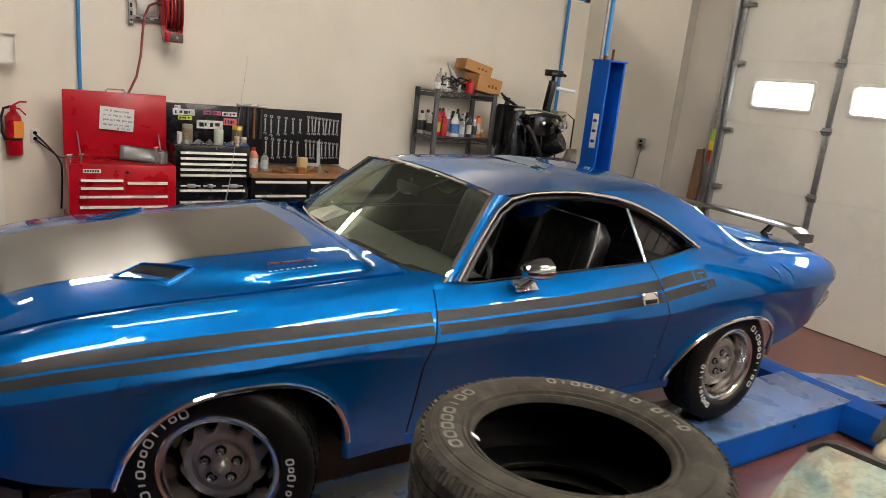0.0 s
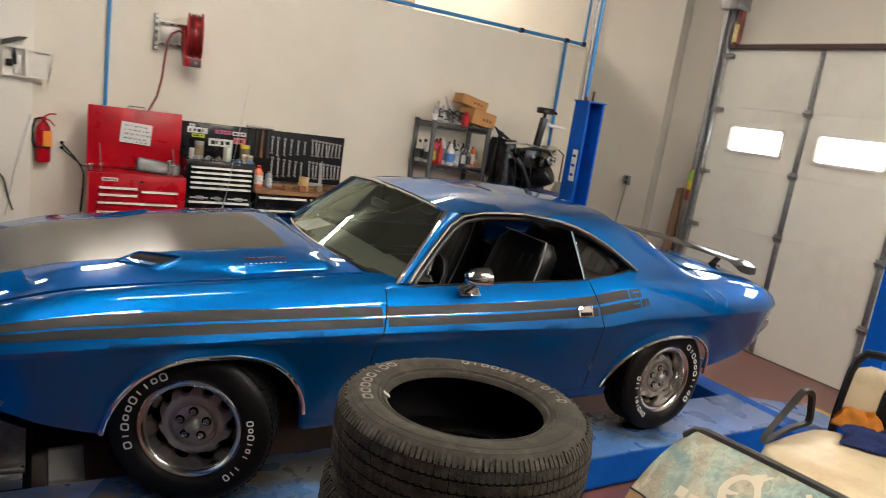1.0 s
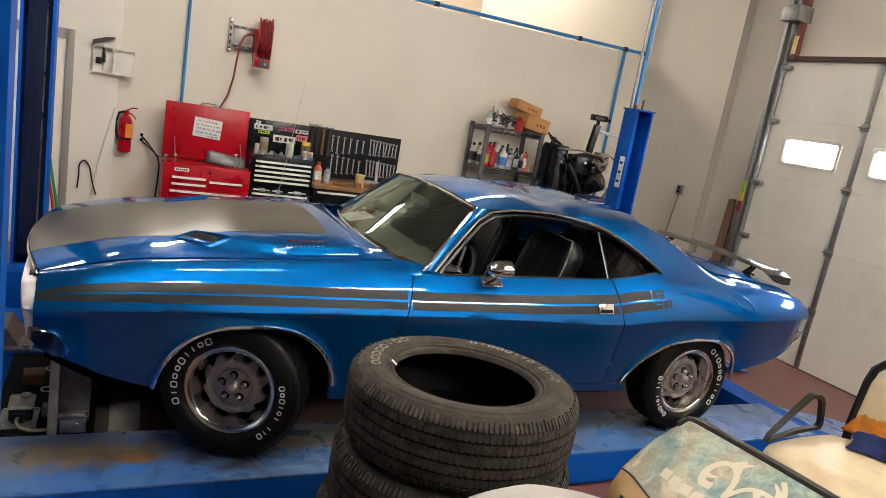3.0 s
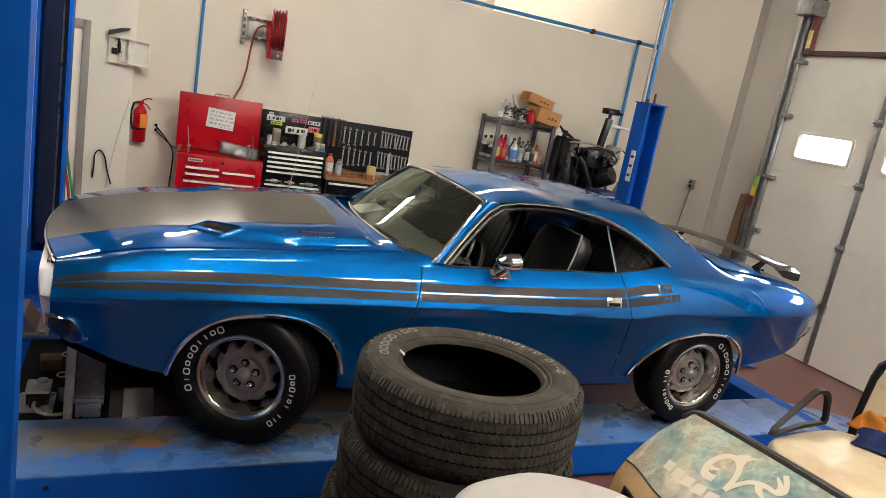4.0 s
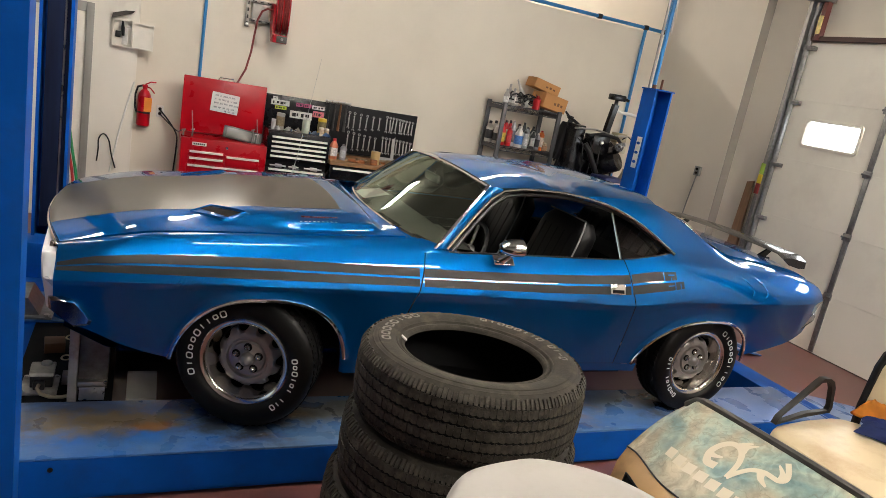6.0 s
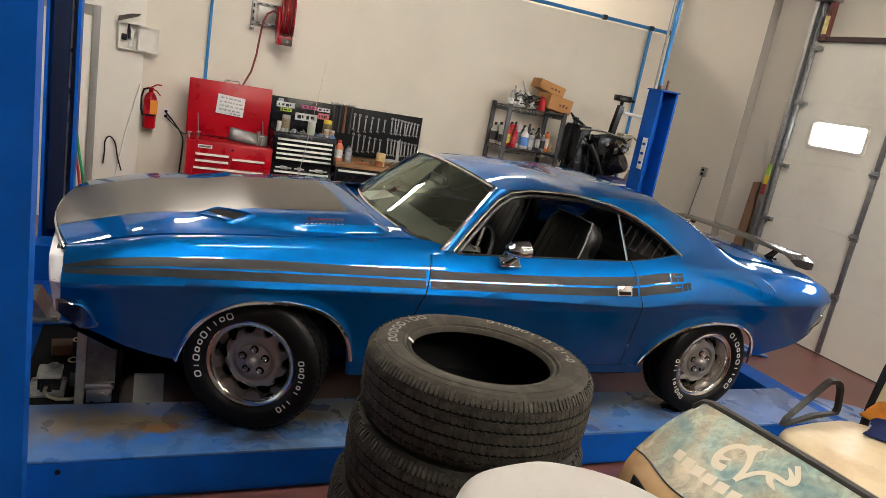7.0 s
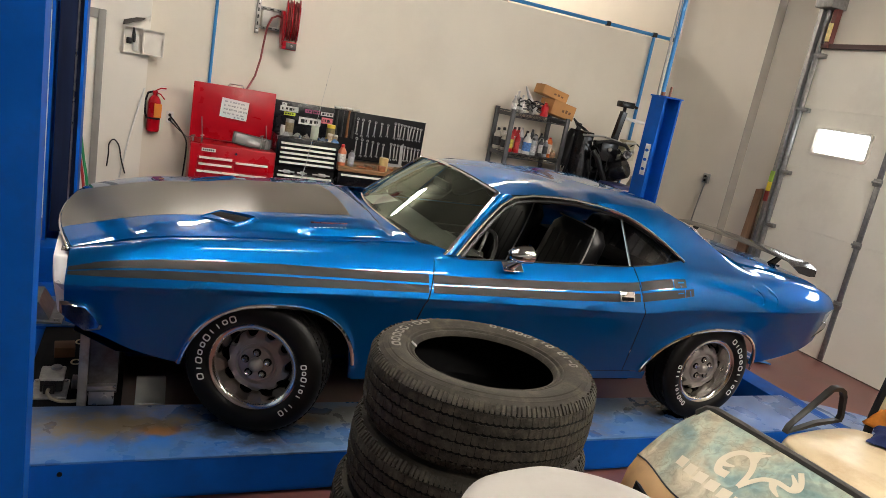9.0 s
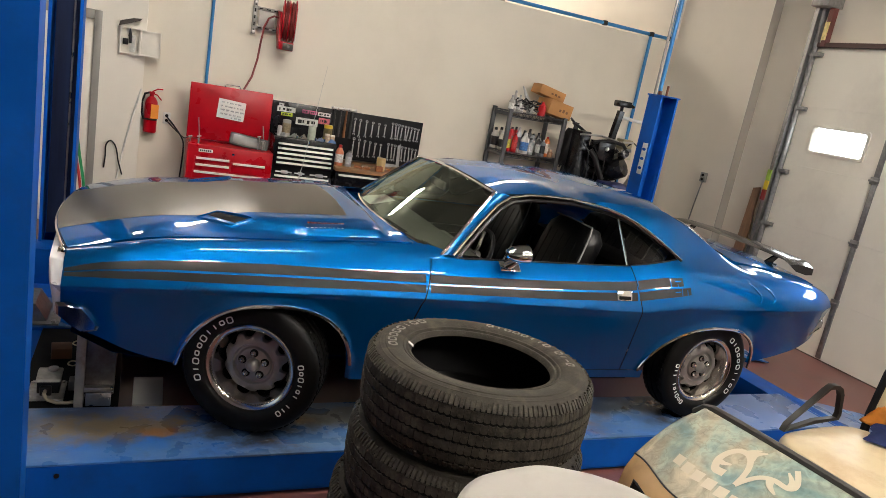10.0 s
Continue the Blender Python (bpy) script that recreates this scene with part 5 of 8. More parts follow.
for a in (0.2, 2.94, 4.71):
    tube(bm, [m @ Vector((0, 0, -0.03)), m @ Vector((0.18 * math.cos(a), 0.18 * math.sin(a), 0))], 0.010, 6)
lathe(bm, [(0, 0.0), (0.05, -0.005), (0.06, -0.03)], 18, m)
tube(bm, [m @ Vector((0, 0, -0.03)), m @ Vector((0, 0, -0.26))], 0.025, 8)
cpart("spoke_hub", bm, M["steel"], sw)
bm = bmesh.new()
tube(bm, [(1.14, 0.0, 1.46), (1.13, 0.0, 1.42)], 0.006, 6)
box(bm, 1.115, 1.135, -0.11, 0.11, 1.385, 1.435, 0.008)
cpart("rear_view_mirror", bm, M["black_plastic"])
for s in (-1, 1):
    bm = bmesh.new()
    rows = [[Vector((x, s * (0.80 - 0.02 * (1.14 - z)), z)) for z in spaced(0.60, 1.145, 6)] for x in spaced(0.85, 2.20, 10)]
    grid(bm, rows)
    cpart("door_trim", bm, M["vinyl"])
    bm = bmesh.new()
    box(bm, 1.35, 1.85, min(s * 0.72, s * 0.785), max(s * 0.72, s * 0.785), 0.93, 0.99, 0.02)
    cpart("armrest", bm, M["vinyl"])
bm = bmesh.new()
rows = []
for x in spaced(1.20, 2.42, 18):
    rows.append([roof_at(x + 0.04 * y * y * smooth(1.5, 1.2, x), y * 0.975) - Vector((0, 0, 0.014 + 0.016 * smooth(1.2, 1.4, x))) for y in spaced(-1, 1, 13)])
grid(bm, rows)
cpart("headliner", bm, surface("black_headliner", (0.03, 0.03, 0.03), 0.8))
bm = bmesh.new()
box(bm, 2.62, 3.10, -0.56, 0.56, 1.165, 1.175)
cpart("parcel_shelf", bm, M["vinyl"], smooth=False)
# paper on the dashboard
paper = thing("paper_sheet", "white paper sheet lying on the dashboard", "paper")
bm = bmesh.new()
rows = [[Vector((0.815 + u, 0.32 + v * 0.23 + u * 0.9, 1.167 + 0.004 * math.sin(u * 20) * v)) for v in spaced(0, 1, 5)] for u in spaced(0, 0.25, 5)]
grid(bm, rows)
bmesh.ops.solidify(bm, geom=bm.faces[:], thickness=0.001)
part("sheet", bm, surface("paper", (0.80, 0.80, 0.77), 0.8, vary=0.05), paper)
# defroster slots along the foot of the glass
for y0, y1 in ((-0.68, -0.50), (-0.34, -0.04), (0.18, 0.46)):
    bm = bmesh.new()
    for k in range(3):
        prism(bm, [(glass_x(y0) + 0.040 + 0.016 * k, y0), (glass_x(y0) + 0.050 + 0.016 * k, y0), (glass_x(y1) + 0.050 + 0.016 * k, y1), (glass_x(y1) + 0.040 + 0.016 * k, y1)], "z", 1.1585, 1.1625)
    cpart("defroster_slot", bm, M["dark"], dash, smooth=False)
# antenna on the far fender
bm = bmesh.new()
tube(bm, [(0.42, 0.80, 1.14), (0.45, 0.80, 1.30), (0.53, 0.80, 1.98)], 0.0022, 6, radii=[0.005, 0.0018, 0.0009])
cpart("antenna", bm, M["steel"])

# ---- stack of tyres ----
OLD = [(0.246, 0.100), (0.250, 0.114), (0.256, 0.120), (0.260, 0.120), (0.264, 0.1165), (0.268, 0.1165), (0.273, 0.126), (0.277, 0.1275), (0.280, 0.1255), (0.285, 0.1285), (0.298, 0.1365), (0.335, 0.137), (0.341, 0.1365), (0.344, 0.133),
       (0.352, 0.1325), (0.355, 0.130), (0.360, 0.130), (0.363, 0.126), (0.372, 0.122), (0.388, 0.105), (0.394, 0.090)]


def spare_tyre(m, marks):
    t = thing("tyre", "worn dusty black truck tyre lying flat in a stack", "tyre", m, "stacked tyres")
    bm = bmesh.new()
    prof = [(0.375, 0.0)] + [(0.30, 0.11), (0.262, 0.108)] + OLD + [(0.395, 0.05), (0.389, 0.046), (0.389, 0.040), (0.396, 0.036), (0.397, 0.004), (0.390, 0.0)]
    low = [(r, -z) for r, z in prof[::-1]][1:]
    outer = prof[2:] + low[:-2]
    lathe(bm, outer, 72)
    body = part("carcass", bm, M["rubber_old"], t)
    # inside of the tyre, its shade painted as near-black
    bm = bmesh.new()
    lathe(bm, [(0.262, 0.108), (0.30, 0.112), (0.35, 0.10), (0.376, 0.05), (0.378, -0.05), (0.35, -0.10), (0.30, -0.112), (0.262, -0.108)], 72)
    part("inner_liner", bm, M["dark"], body, "tyre inside, near-black to carry its shade")
    # slit shoulders and wavy ribs cut into blocks
    for sgn in (1, -1):
        bm = bmesh.new()
        for k in range(150):
            mm = Matrix.Rotation(2 * math.pi * k / 150, 4, "Z") @ Matrix.Translation((0.3845, 0, sgn * 0.108)) @ pose(0, 0, 0, 0, -34 * sgn, 0)
            wide = 0.0058 if k % 5 else 0.0050
            box(bm, -0.006, 0.0048 + 0.0005 * math.sin(k * 3.1), -wide, wide, -0.017, 0.014 + 0.004 * math.sin(k * 2.3), m=mm)
        tagged(part("shoulder_tread", bm, M["tread_old"], body, smooth=False), kind="stuff")
    for row, (z, r, n, h) in enumerate(((0.077, 0.3930, 62, 0.0145), (0.040, 0.3962, 54, 0.0150), (0.0, 0.3970, 54, 0.0170), (-0.040, 0.3962, 54, 0.0150), (-0.077, 0.3930, 62, 0.0145))):
        bm = bmesh.new()
        tip = 8 if z > 0.05 else (-8 if z < -0.05 else 0)
        w = math.pi * r / n
        for k in range(n):
            a = 2 * math.pi * (k + 0.37 * row) / n
            mm = Matrix.Rotation(a, 4, "Z") @ Matrix.Translation((r, 0, z)) @ pose(0, 0, 0, 0, -tip, 0)
            g = w - 0.0012 - 0.0005 * math.sin(k * 5.1 + row)
            q = 0.0024
            for y0, y1, rise in ((-g, -0.0010, 0.0), (0.0010, g, 0.0004)):
                ym = (y0 + y1) / 2
                o = [(y0, -h + q), (ym, -h - q), (y1, -h + q * 0.4), (y1 + 0.0012, 0.0), (y1, h + q * 0.4), (ym, h - q), (y0, h + q), (y0 - 0.0004, 0.0)]
                prism(bm, o, "x", -0.006, 0.0050 + rise + 0.0004 * math.sin(k * 3.1 + row), mm)
        tagged(part("tread_rib", bm, M["tread_old"], body, smooth=False), kind="stuff")
    # near-black band sunk between the blocks, painting the grooves' shade
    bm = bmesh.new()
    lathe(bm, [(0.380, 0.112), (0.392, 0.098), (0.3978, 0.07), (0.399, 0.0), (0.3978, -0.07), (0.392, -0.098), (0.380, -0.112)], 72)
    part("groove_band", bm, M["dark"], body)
    if marks:
        for a0, a1, n, seed in ((152 * D, 88 * D, 8, 4), (42 * D, -42 * D, 13, 6)):
            bm = bmesh.new()
            glyphs(bm, 0.318, a0, a1, "OOODOIOD" if n == 8 else "OIODOIIO OI-O", 0.033, 0.1372, 0.0070)
            tagged(part("sidewall_mark", bm, surface("faded_sidewall_print_%d" % seed, (0.15, 0.14, 0.12), 0.7, vary=0.3, scale=30), body, "faded raised sidewall marks", smooth=False), kind="stuff")
    return t


STACK = Matrix.Diagonal((1.047, 1.047, 1, 1))
SPARE = spare_tyre(pose(0.6225, -1.8443, 0.9527, -1.16, 0.81, 20) @ STACK, True)
for k, (dx, dy, rz) in enumerate(((0.0, 0.0, 80), (-0.03, 0.02, 200), (-0.01, 0.0, 310))):
    c = copy_thing(SPARE, pose(0.6225 + dx, -1.8443 + dy, 0.9527 - (k + 1) * 0.2705, 0, 0.4 if k == 0 else 0, rz) @ STACK)
    for o in list(c.children_recursive):
        if o.name.startswith("sidewall_mark"):
            bpy.data.objects.remove(o)
bm = bmesh.new()
box(bm, -0.012, 0.012, -0.009, 0.009, 0, 0.003, m=Matrix.Translation((0.6225, -1.8443, 0.9527)) @ pose(0, 0, 0, -1.16, 0.81, 0) @ Matrix.Rotation(158 * D, 4, "Z") @ Matrix.Translation((0.265, 0, 0.1225)) @ pose(0, 0, 0, 0, -35, 0))
tg = thing("label_tag", "small white sticker on the tyre bead", "sticker")
part("tag", bm, M["tag_white"], tg, smooth=False)

# ---- bin with a white liner ----
bin_ob = thing("waste_bin", "round bin with a bulging white plastic liner", "bin", pose(0.41, -2.875, 0) @ Matrix.Diagonal((1.10, 1.14, 1.03, 1)))
bm = bmesh.new()
lathe(bm, [(0.0, 0.0), (0.22, 0.0), (0.225, 0.01), (0.265, 0.98), (0.28, 0.99), (0.28, 1.01), (0.26, 1.01), (0.25, 0.95)], 40)
part("barrel", bm, surface("grey_bin_plastic", (0.12, 0.12, 0.13), 0.5, vary=0.2, grain=0.1), bin_ob)
bm = bmesh.new()
rows = []
for i, (r, z) in enumerate([(0.268, 0.74), (0.279, 0.80), (0.284, 0.90), (0.292, 0.99), (0.297, 1.02), (0.291, 1.045), (0.268, 1.062), (0.22, 1.074), (0.15, 1.082), (0.07, 1.085), (0.0, 1.085)]):
    row = []
    for k in range(73):
        a = 2 * math.pi * (k % 72) / 72
        f = 1 + (0.035 * max(0, 0.95 - z) * 5) * math.sin(a * 17 + 2 * math.sin(a * 3)) * 0.5
        nz = noise.noise(Vector((math.cos(a) * r * 7, math.sin(a) * r * 7, i * 0.3)))
        row.append(Vector((r * f * math.cos(a), r * f * math.sin(a), z + 0.010 * nz * (1 if r > 0 else 0))))
    rows.append(row)
grid(bm, rows)
bmesh.ops.remove_doubles(bm, verts=bm.verts, dist=1e-4)
part("liner", bm, surface("white_plastic_liner", (0.45, 0.425, 0.39), 0.45, vary=0.05, scale=5, grain=0.2, grain_scale=14, dirt=(0.3, 0.26, 0.2), dirt_scale=22, dirt_amount=0.12), bin_ob, "creased white plastic liner", angle=60)

# ---- golf cart ----
def camouflage():
    m, n, l, b = nodes_of("woodland_print")
    co = n.new("ShaderNodeTexCoord")
    a = n.new("ShaderNodeTexNoise")
    a.inputs["Scale"].default_value, a.inputs["Detail"].default_value, a.inputs["Distortion"].default_value = 3.2, 4, 0.5
    l.new(co.outputs["Object"], a.inputs["Vector"])
    r = n.new("ShaderNodeValToRGB")
    e = r.color_ramp.elements
    e[0].position, e[0].color = 0.36, (0.19, 0.30, 0.29, 1)
    e[1].position, e[1].color = 0.62, (0.56, 0.49, 0.35, 1)
    k = e.new(0.44)
    k.color = (0.36, 0.42, 0.345, 1)
    k = e.new(0.52)
    k.color = (0.43, 0.385, 0.275, 1)
    l.new(a.outputs["Fac"], r.inputs["Fac"])
    v = n.new("ShaderNodeTexVoronoi")
    v.feature = "DISTANCE_TO_EDGE"
    v.inputs["Scale"].default_value = 6.0
    d = n.new("ShaderNodeTexNoise")
    d.inputs["Scale"].default_value, d.inputs["Detail"].default_value = 7.0, 4
    l.new(co.outputs["Object"], d.inputs["Vector"])
    mx = n.new("ShaderNodeMix")
    mx.data_type = "RGBA"
    mx.inputs["Factor"].default_value = 0.35
    l.new(co.outputs["Object"], mx.inputs[6])
    l.new(d.outputs["Color"], mx.inputs[7])
    twig = n.new("ShaderNodeMapping")
    twig.inputs["Rotation"].default_value = (0.3, 0.2, 0.6)
    twig.inputs["Scale"].default_value = (0.45, 1.7, 1.0)
    l.new(mx.outputs[2], twig.inputs["Vector"])
    l.new(twig.outputs["Vector"], v.inputs["Vector"])
    br = n.new("ShaderNodeMapRange")
    br.inputs["From Min"].default_value, br.inputs["From Max"].default_value = 0.003, 0.016
    br.inputs["To Min"].default_value, br.inputs["To Max"].default_value = 0.34, 0.0
    l.new(v.outputs["Distance"], br.inputs["Value"])
    m2 = n.new("ShaderNodeMix")
    m2.data_type = "RGBA"
    l.new(br.outputs["Result"], m2.inputs["Factor"])
    l.new(r.outputs["Color"], m2.inputs[6])
    m2.inputs[7].default_value = (0.17, 0.145, 0.10, 1)
    f = n.new("ShaderNodeTexNoise")
    f.inputs["Scale"].default_value, f.inputs["Detail"].default_value = 14.0, 9
    l.new(twig.outputs["Vector"], f.inputs["Vector"])
    fr = n.new("ShaderNodeMapRange")
    fr.inputs["From Min"].default_value, fr.inputs["From Max"].default_value = 0.35, 0.65
    fr.inputs["To Min"].default_value, fr.inputs["To Max"].default_value = 0.66, 1.16
    l.new(f.outputs["Fac"], fr.inputs["Value"])
    m3 = n.new("ShaderNodeMix")
    m3.data_type, m3.blend_type = "RGBA", "MULTIPLY"
    m3.inputs["Factor"].default_value = 1.0
    l.new(m2.outputs[2], m3.inputs[6])
    l.new(fr.outputs["Result"], m3.inputs[7])
    l.new(m3.outputs[2], b.inputs["Base Color"])
    b.inputs["Roughness"].default_value = 0.42
    return m


M["camo"] = camouflage()
M["tan_body"] = surface("tan_cart_plastic", (0.52, 0.32, 0.14), 0.38, vary=0.1, scale=5, dirt=(0.2, 0.13, 0.07), dirt_scale=6, dirt_amount=0.35)
M["cream_vinyl"] = surface("cream_seat_vinyl", (0.64, 0.52, 0.33), 0.34, vary=0.08, scale=4, grain=0.12, grain_scale=180, dirt=(0.40, 0.22, 0.08), dirt_scale=5, dirt_amount=0.45)
M["print_tan"] = surface("pale_tan_print", (0.62, 0.55, 0.42), 0.4, vary=0.05, scale=9)
cart = thing("golf_cart", "tan golf cart with a woodland-printed front cowl and cream seats", "golf cart", pose(1.575, -2.0, -0.015, 0, 0, 5))
# local axes: x back towards the seat, y across (0 to -1.2), z up


def cowl_at(u, v):
    """u: 0 at the nose edge to 1 at the dash, v: 0 to 1 across."""
    e = min(v, 1 - v)
    x = -0.27 + 0.27 * u - 0.085 * smooth(0.0, 0.26, e) * (1 - u)
    z = 0.755 + 0.205 * u + 0.022 * math.sin(math.pi * u) + 0.012 * math.sin(math.pi * v)
    z -= 0.05 * (1 - smooth(0.0, 0.05, e)) * (0.1 + 0.9 * u)
    return Vector((x, 0.02 - 1.16 * v, z))


bm = bmesh.new()
grid(bm, [[cowl_at(u, v) for v in spaced(0, 1, 121)] for u in spaced(0, 1, 41)])
cw = part("cowl", bm, M["camo"], cart, "front cowl with a faded woodland print")
bm = bmesh.new()
rows = []
for v in spaced(0, 1, 41):
    p = cowl_at(0, v)
    e = min(v, 1 - v)
    bulge = 0.03 * smooth(0, 0.15, e)
    rows.append([p + Vector((0.003, 0, 0.002)), p + Vector((-0.035 - bulge, 0, -0.05)), p + Vector((-0.055 - bulge, 0, -0.14)), p + Vector((-0.03 - bulge, 0, -0.28)), p + Vector((0.04, 0, -0.40))])
grid(bm, rows)
part("front_fascia", bm, M["tan_body"], cart, "tan plastic front fascia")
for v, sy, yy in ((0, 1, 0.02), (1, -1, -1.16)):
    bm = bmesh.new()
    grid(bm, [[cowl_at(u, v) + Vector((0, sy * 0.003, -0.002)), cowl_at(u, v) + Vector((0, sy * 0.010, -0.12)), Vector((-0.26 + 0.27 * u, yy, 0.36))] for u in spaced(0, 1, 9)])
    part("cowl_side", bm, M["tan_body"], cart)
bm = bmesh.new()
tube(bm, [cowl_at(0, v) + Vector((-0.002, 0, 0.003)) for v in spaced(0.0, 1, 41)], 0.0035, 6)
part("cowl_seam", bm, M["black_plastic"], cart, "thin black seam along the cowl edge")
for v0, v1 in ((0.10, 0.27), (0.73, 0.90)):
    bm = bmesh.new()
    pts = []
    for v in spaced(v0, v1, 8):
        p = cowl_at(0, v)
        b2 = 0.03
        pts.append([p + Vector((-0.040 - b2, 0, -0.045)), p + Vector((-0.058 - b2, 0, -0.085)), p + Vector((-0.062 - b2, 0, -0.13))])
    grid(bm, pts)
    bmesh.ops.solidify(bm, geom=bm.faces[:], thickness=0.006)
    hl = part("headlight", bm, surface("smoked_lens_%d" % int(v0 * 100), (0.045, 0.04, 0.035), 0.3), cart, "dark rectangular headlight")
    bm = bmesh.new()
    lo = [p[0] + Vector((-0.004, 0, 0.006)) for p in pts] + [p[2] + Vector((-0.004, 0, -0.006)) for p in pts[::-1]]
    tube(bm, lo, 0.005, 6, closed=True)
    part("bezel", bm, M["black_plastic"], hl)
bm = bmesh.new()
tube(bm, [cowl_at(1, v) + Vector((0.012, 0, 0.002)) for v in spaced(0.0, 1, 30)], 0.018, 8)
part("dash_edge", bm, surface("grey_rubber_edge", (0.035, 0.032, 0.028), 0.55, vary=0.2), cart)
bm = bmesh.new()
rows = [[cowl_at(1, v) + Vector((0.02, 0, -0.005)), cowl_at(1, v) + Vector((0.07, 0, -0.06)), cowl_at(1, v) + Vector((0.04, 0, -0.30)), cowl_at(1, v) + Vector((0.02, 0, -0.62))] for v in spaced(0, 1, 9)]
grid(bm, rows)
part("dash", bm, M["black_plastic"], cart)
# emblem and bars on the cowl
def on_cowl(u, v, h=0.0024):
    p = cowl_at(u, v)
    return p + Vector((-0.5, 0, 0.8)).normalized() * h


def cowl_bar(bm, a, b, w0, w1, n=8):
    """A tapered flat stroke between (u, v) points along a polyline."""
    pts = []
    for i in range(len(a) - 1):
        p0, p1, p2, p3 = a[max(0, i - 1)], a[i], a[i + 1], a[min(len(a) - 1, i + 2)]
        for t in (0.0, 0.2, 0.4, 0.6, 0.8):
            pts.append(tuple(0.5 * (2 * p1[c] + (p2[c] - p0[c]) * t + (2 * p0[c] - 5 * p1[c] + 4 * p2[c] - p3[c]) * t * t + (3 * p1[c] - p0[c] - 3 * p2[c] + p3[c]) * t ** 3) for c in (0, 1)))
    pts.append(a[-1])
    rows = []
    for i, (u, v) in enumerate(pts):
        pu, pv = pts[max(0, i - 1)]
        qu, qv = pts[min(len(pts) - 1, i + 1)]
        du, dv = (qu - pu) * 0.34, (qv - pv) * 1.16
        ln = math.hypot(du, dv) or 1
        w = w0 + (w1 - w0) * i / (len(pts) - 1)
        ou, ov = -dv / ln * w / 0.34, du / ln * w / 1.16
        rows.append([on_cowl(u + ou * q, v + ov * q) for q in (1.0, 0.5, 0.0, -0.5, -1.0)])
    grid(bm, rows)


for strokes, w0, w1 in (([(0.388, 0.350), (0.50, 0.346), (0.60, 0.336), (0.688, 0.318), (0.735, 0.295), (0.725, 0.270), (0.638, 0.252), (0.525, 0.248), (0.45, 0.258), (0.413, 0.272), (0.425, 0.300)], 0.006, 0.009),
                        ([(0.700, 0.315), (0.788, 0.312), (0.875, 0.330)], 0.010, 0.002),
                        ([(0.50, 0.250), (0.505, 0.270), (0.537, 0.292)], 0.009, 0.002),
                        ([(0.388, 0.350), (0.475, 0.360), (0.588, 0.380), (0.645, 0.410), (0.650, 0.440), (0.655, 0.460), (0.70, 0.470), (0.775, 0.460), (0.888, 0.430)], 0.006, 0.006),
                        ([(0.665, 0.462), (0.738, 0.450), (0.812, 0.420)], 0.010, 0.002),
                        ([(0.740, 0.290), (0.812, 0.300), (0.863, 0.312)], 0.010, 0.002),
                        ([(0.645, 0.405), (0.570, 0.420), (0.525, 0.450)], 0.011, 0.002)):
    bm = bmesh.new()
    cowl_bar(bm, strokes, None, w0 * 1.5, w1 * 1.5)
    part("emblem_stroke", bm, M["print_tan"], cw, "pale tan emblem stroke", smooth=False)
for k in range(8):
    v = 0.160 + 0.046 * k
    bm = bmesh.new()
    cowl_bar(bm, [(0.212 + 0.1 * q / 6, v - 0.004 * q / 6) for q in range(7)], None, 0.0205, 0.0205)
    part("print_bar", bm, M["print_tan"], cw, smooth=False)
# seat, armrest, back
bm = bmesh.new()
cushion(bm, 0.74, 1.12, 0.175, pose(0.915, -0.50, 0.592))
part("seat_cushion", bm, M["cream_vinyl"], cart, "cream vinyl bench seat with stains")
bm = bmesh.new()
box(bm, 0.60, 1.25, -1.05, 0.04, 0.25, 0.60, 0.02)
part("seat_box", bm, M["tan_body"], cart)
bm = bmesh.new()
cushion(bm, 0.11, 0.50, 0.33, pose(1.42, -0.19, 0.73, 0, 12, 0))
sb = part("seat_back", bm, M["cream_vinyl"], cart, "cream and black seat back")
bm = bmesh.new()
cushion(bm, 0.10, 0.30, 0.24, pose(1.40, -0.26, 0.77, 0, 12, 0))
part("back_insert", bm, M["vinyl"], sb)
bm = bmesh.new()
cushion(bm, 0.11, 0.50, 0.33, pose(1.42, -0.82, 0.73, 0, 12, 0))
part("seat_back", bm, M["cream_vinyl"], cart)
bm = bmesh.new()
tube(bm, [(1.36, 0.04, 0.50), (1.40, 0.06, 0.78), (1.44, 0.06, 1.00), (1.455, 0.05, 1.07), (1.465, 0.015, 1.115), (1.47, -0.06, 1.125)], 0.022, 8)
tube(bm, [(1.36, -1.05, 0.50), (1.40, -1.05, 0.78), (1.44, -1.05, 1.04), (1.46, -1.0, 1.11), (1.47, -0.06, 1.125)], 0.022, 8)
part("back_frame", bm, M["black_plastic"], cart)


def bar_loop(pts, w, t):
    """A flat moulded bar round a closed outline in the x-z plane."""
    bm = bmesh.new()
    n = len(pts)
    rows = []
    cx, cz = sum(p[0] for p in pts) / n, sum(p[1] for p in pts) / n
    for i in range(n + 1):
        x, z = pts[i % n]
        dx, dz = cx - x, cz - z
        ln = math.hypot(dx, dz)
        ix, iz = x + dx / ln * t, z + dz / ln * t
        rows.append([Vector((x, -w, z)), Vector((x, w, z)), Vector((ix, w * 0.8, iz)), Vector((ix, -w * 0.8, iz)), Vector((x, -w, z))])
    grid(bm, rows)
    bmesh.ops.remove_doubles(bm, verts=bm.verts, dist=1e-5)
    return bm


bm = bar_loop([(0.645, 0.765), (0.66, 0.80), (0.88, 0.965), (0.915, 0.985), (0.97, 0.982), (1.005, 0.965), (1.03, 0.93), (1.06, 0.82), (1.05, 0.795), (0.85, 0.788)], 0.015, 0.022)
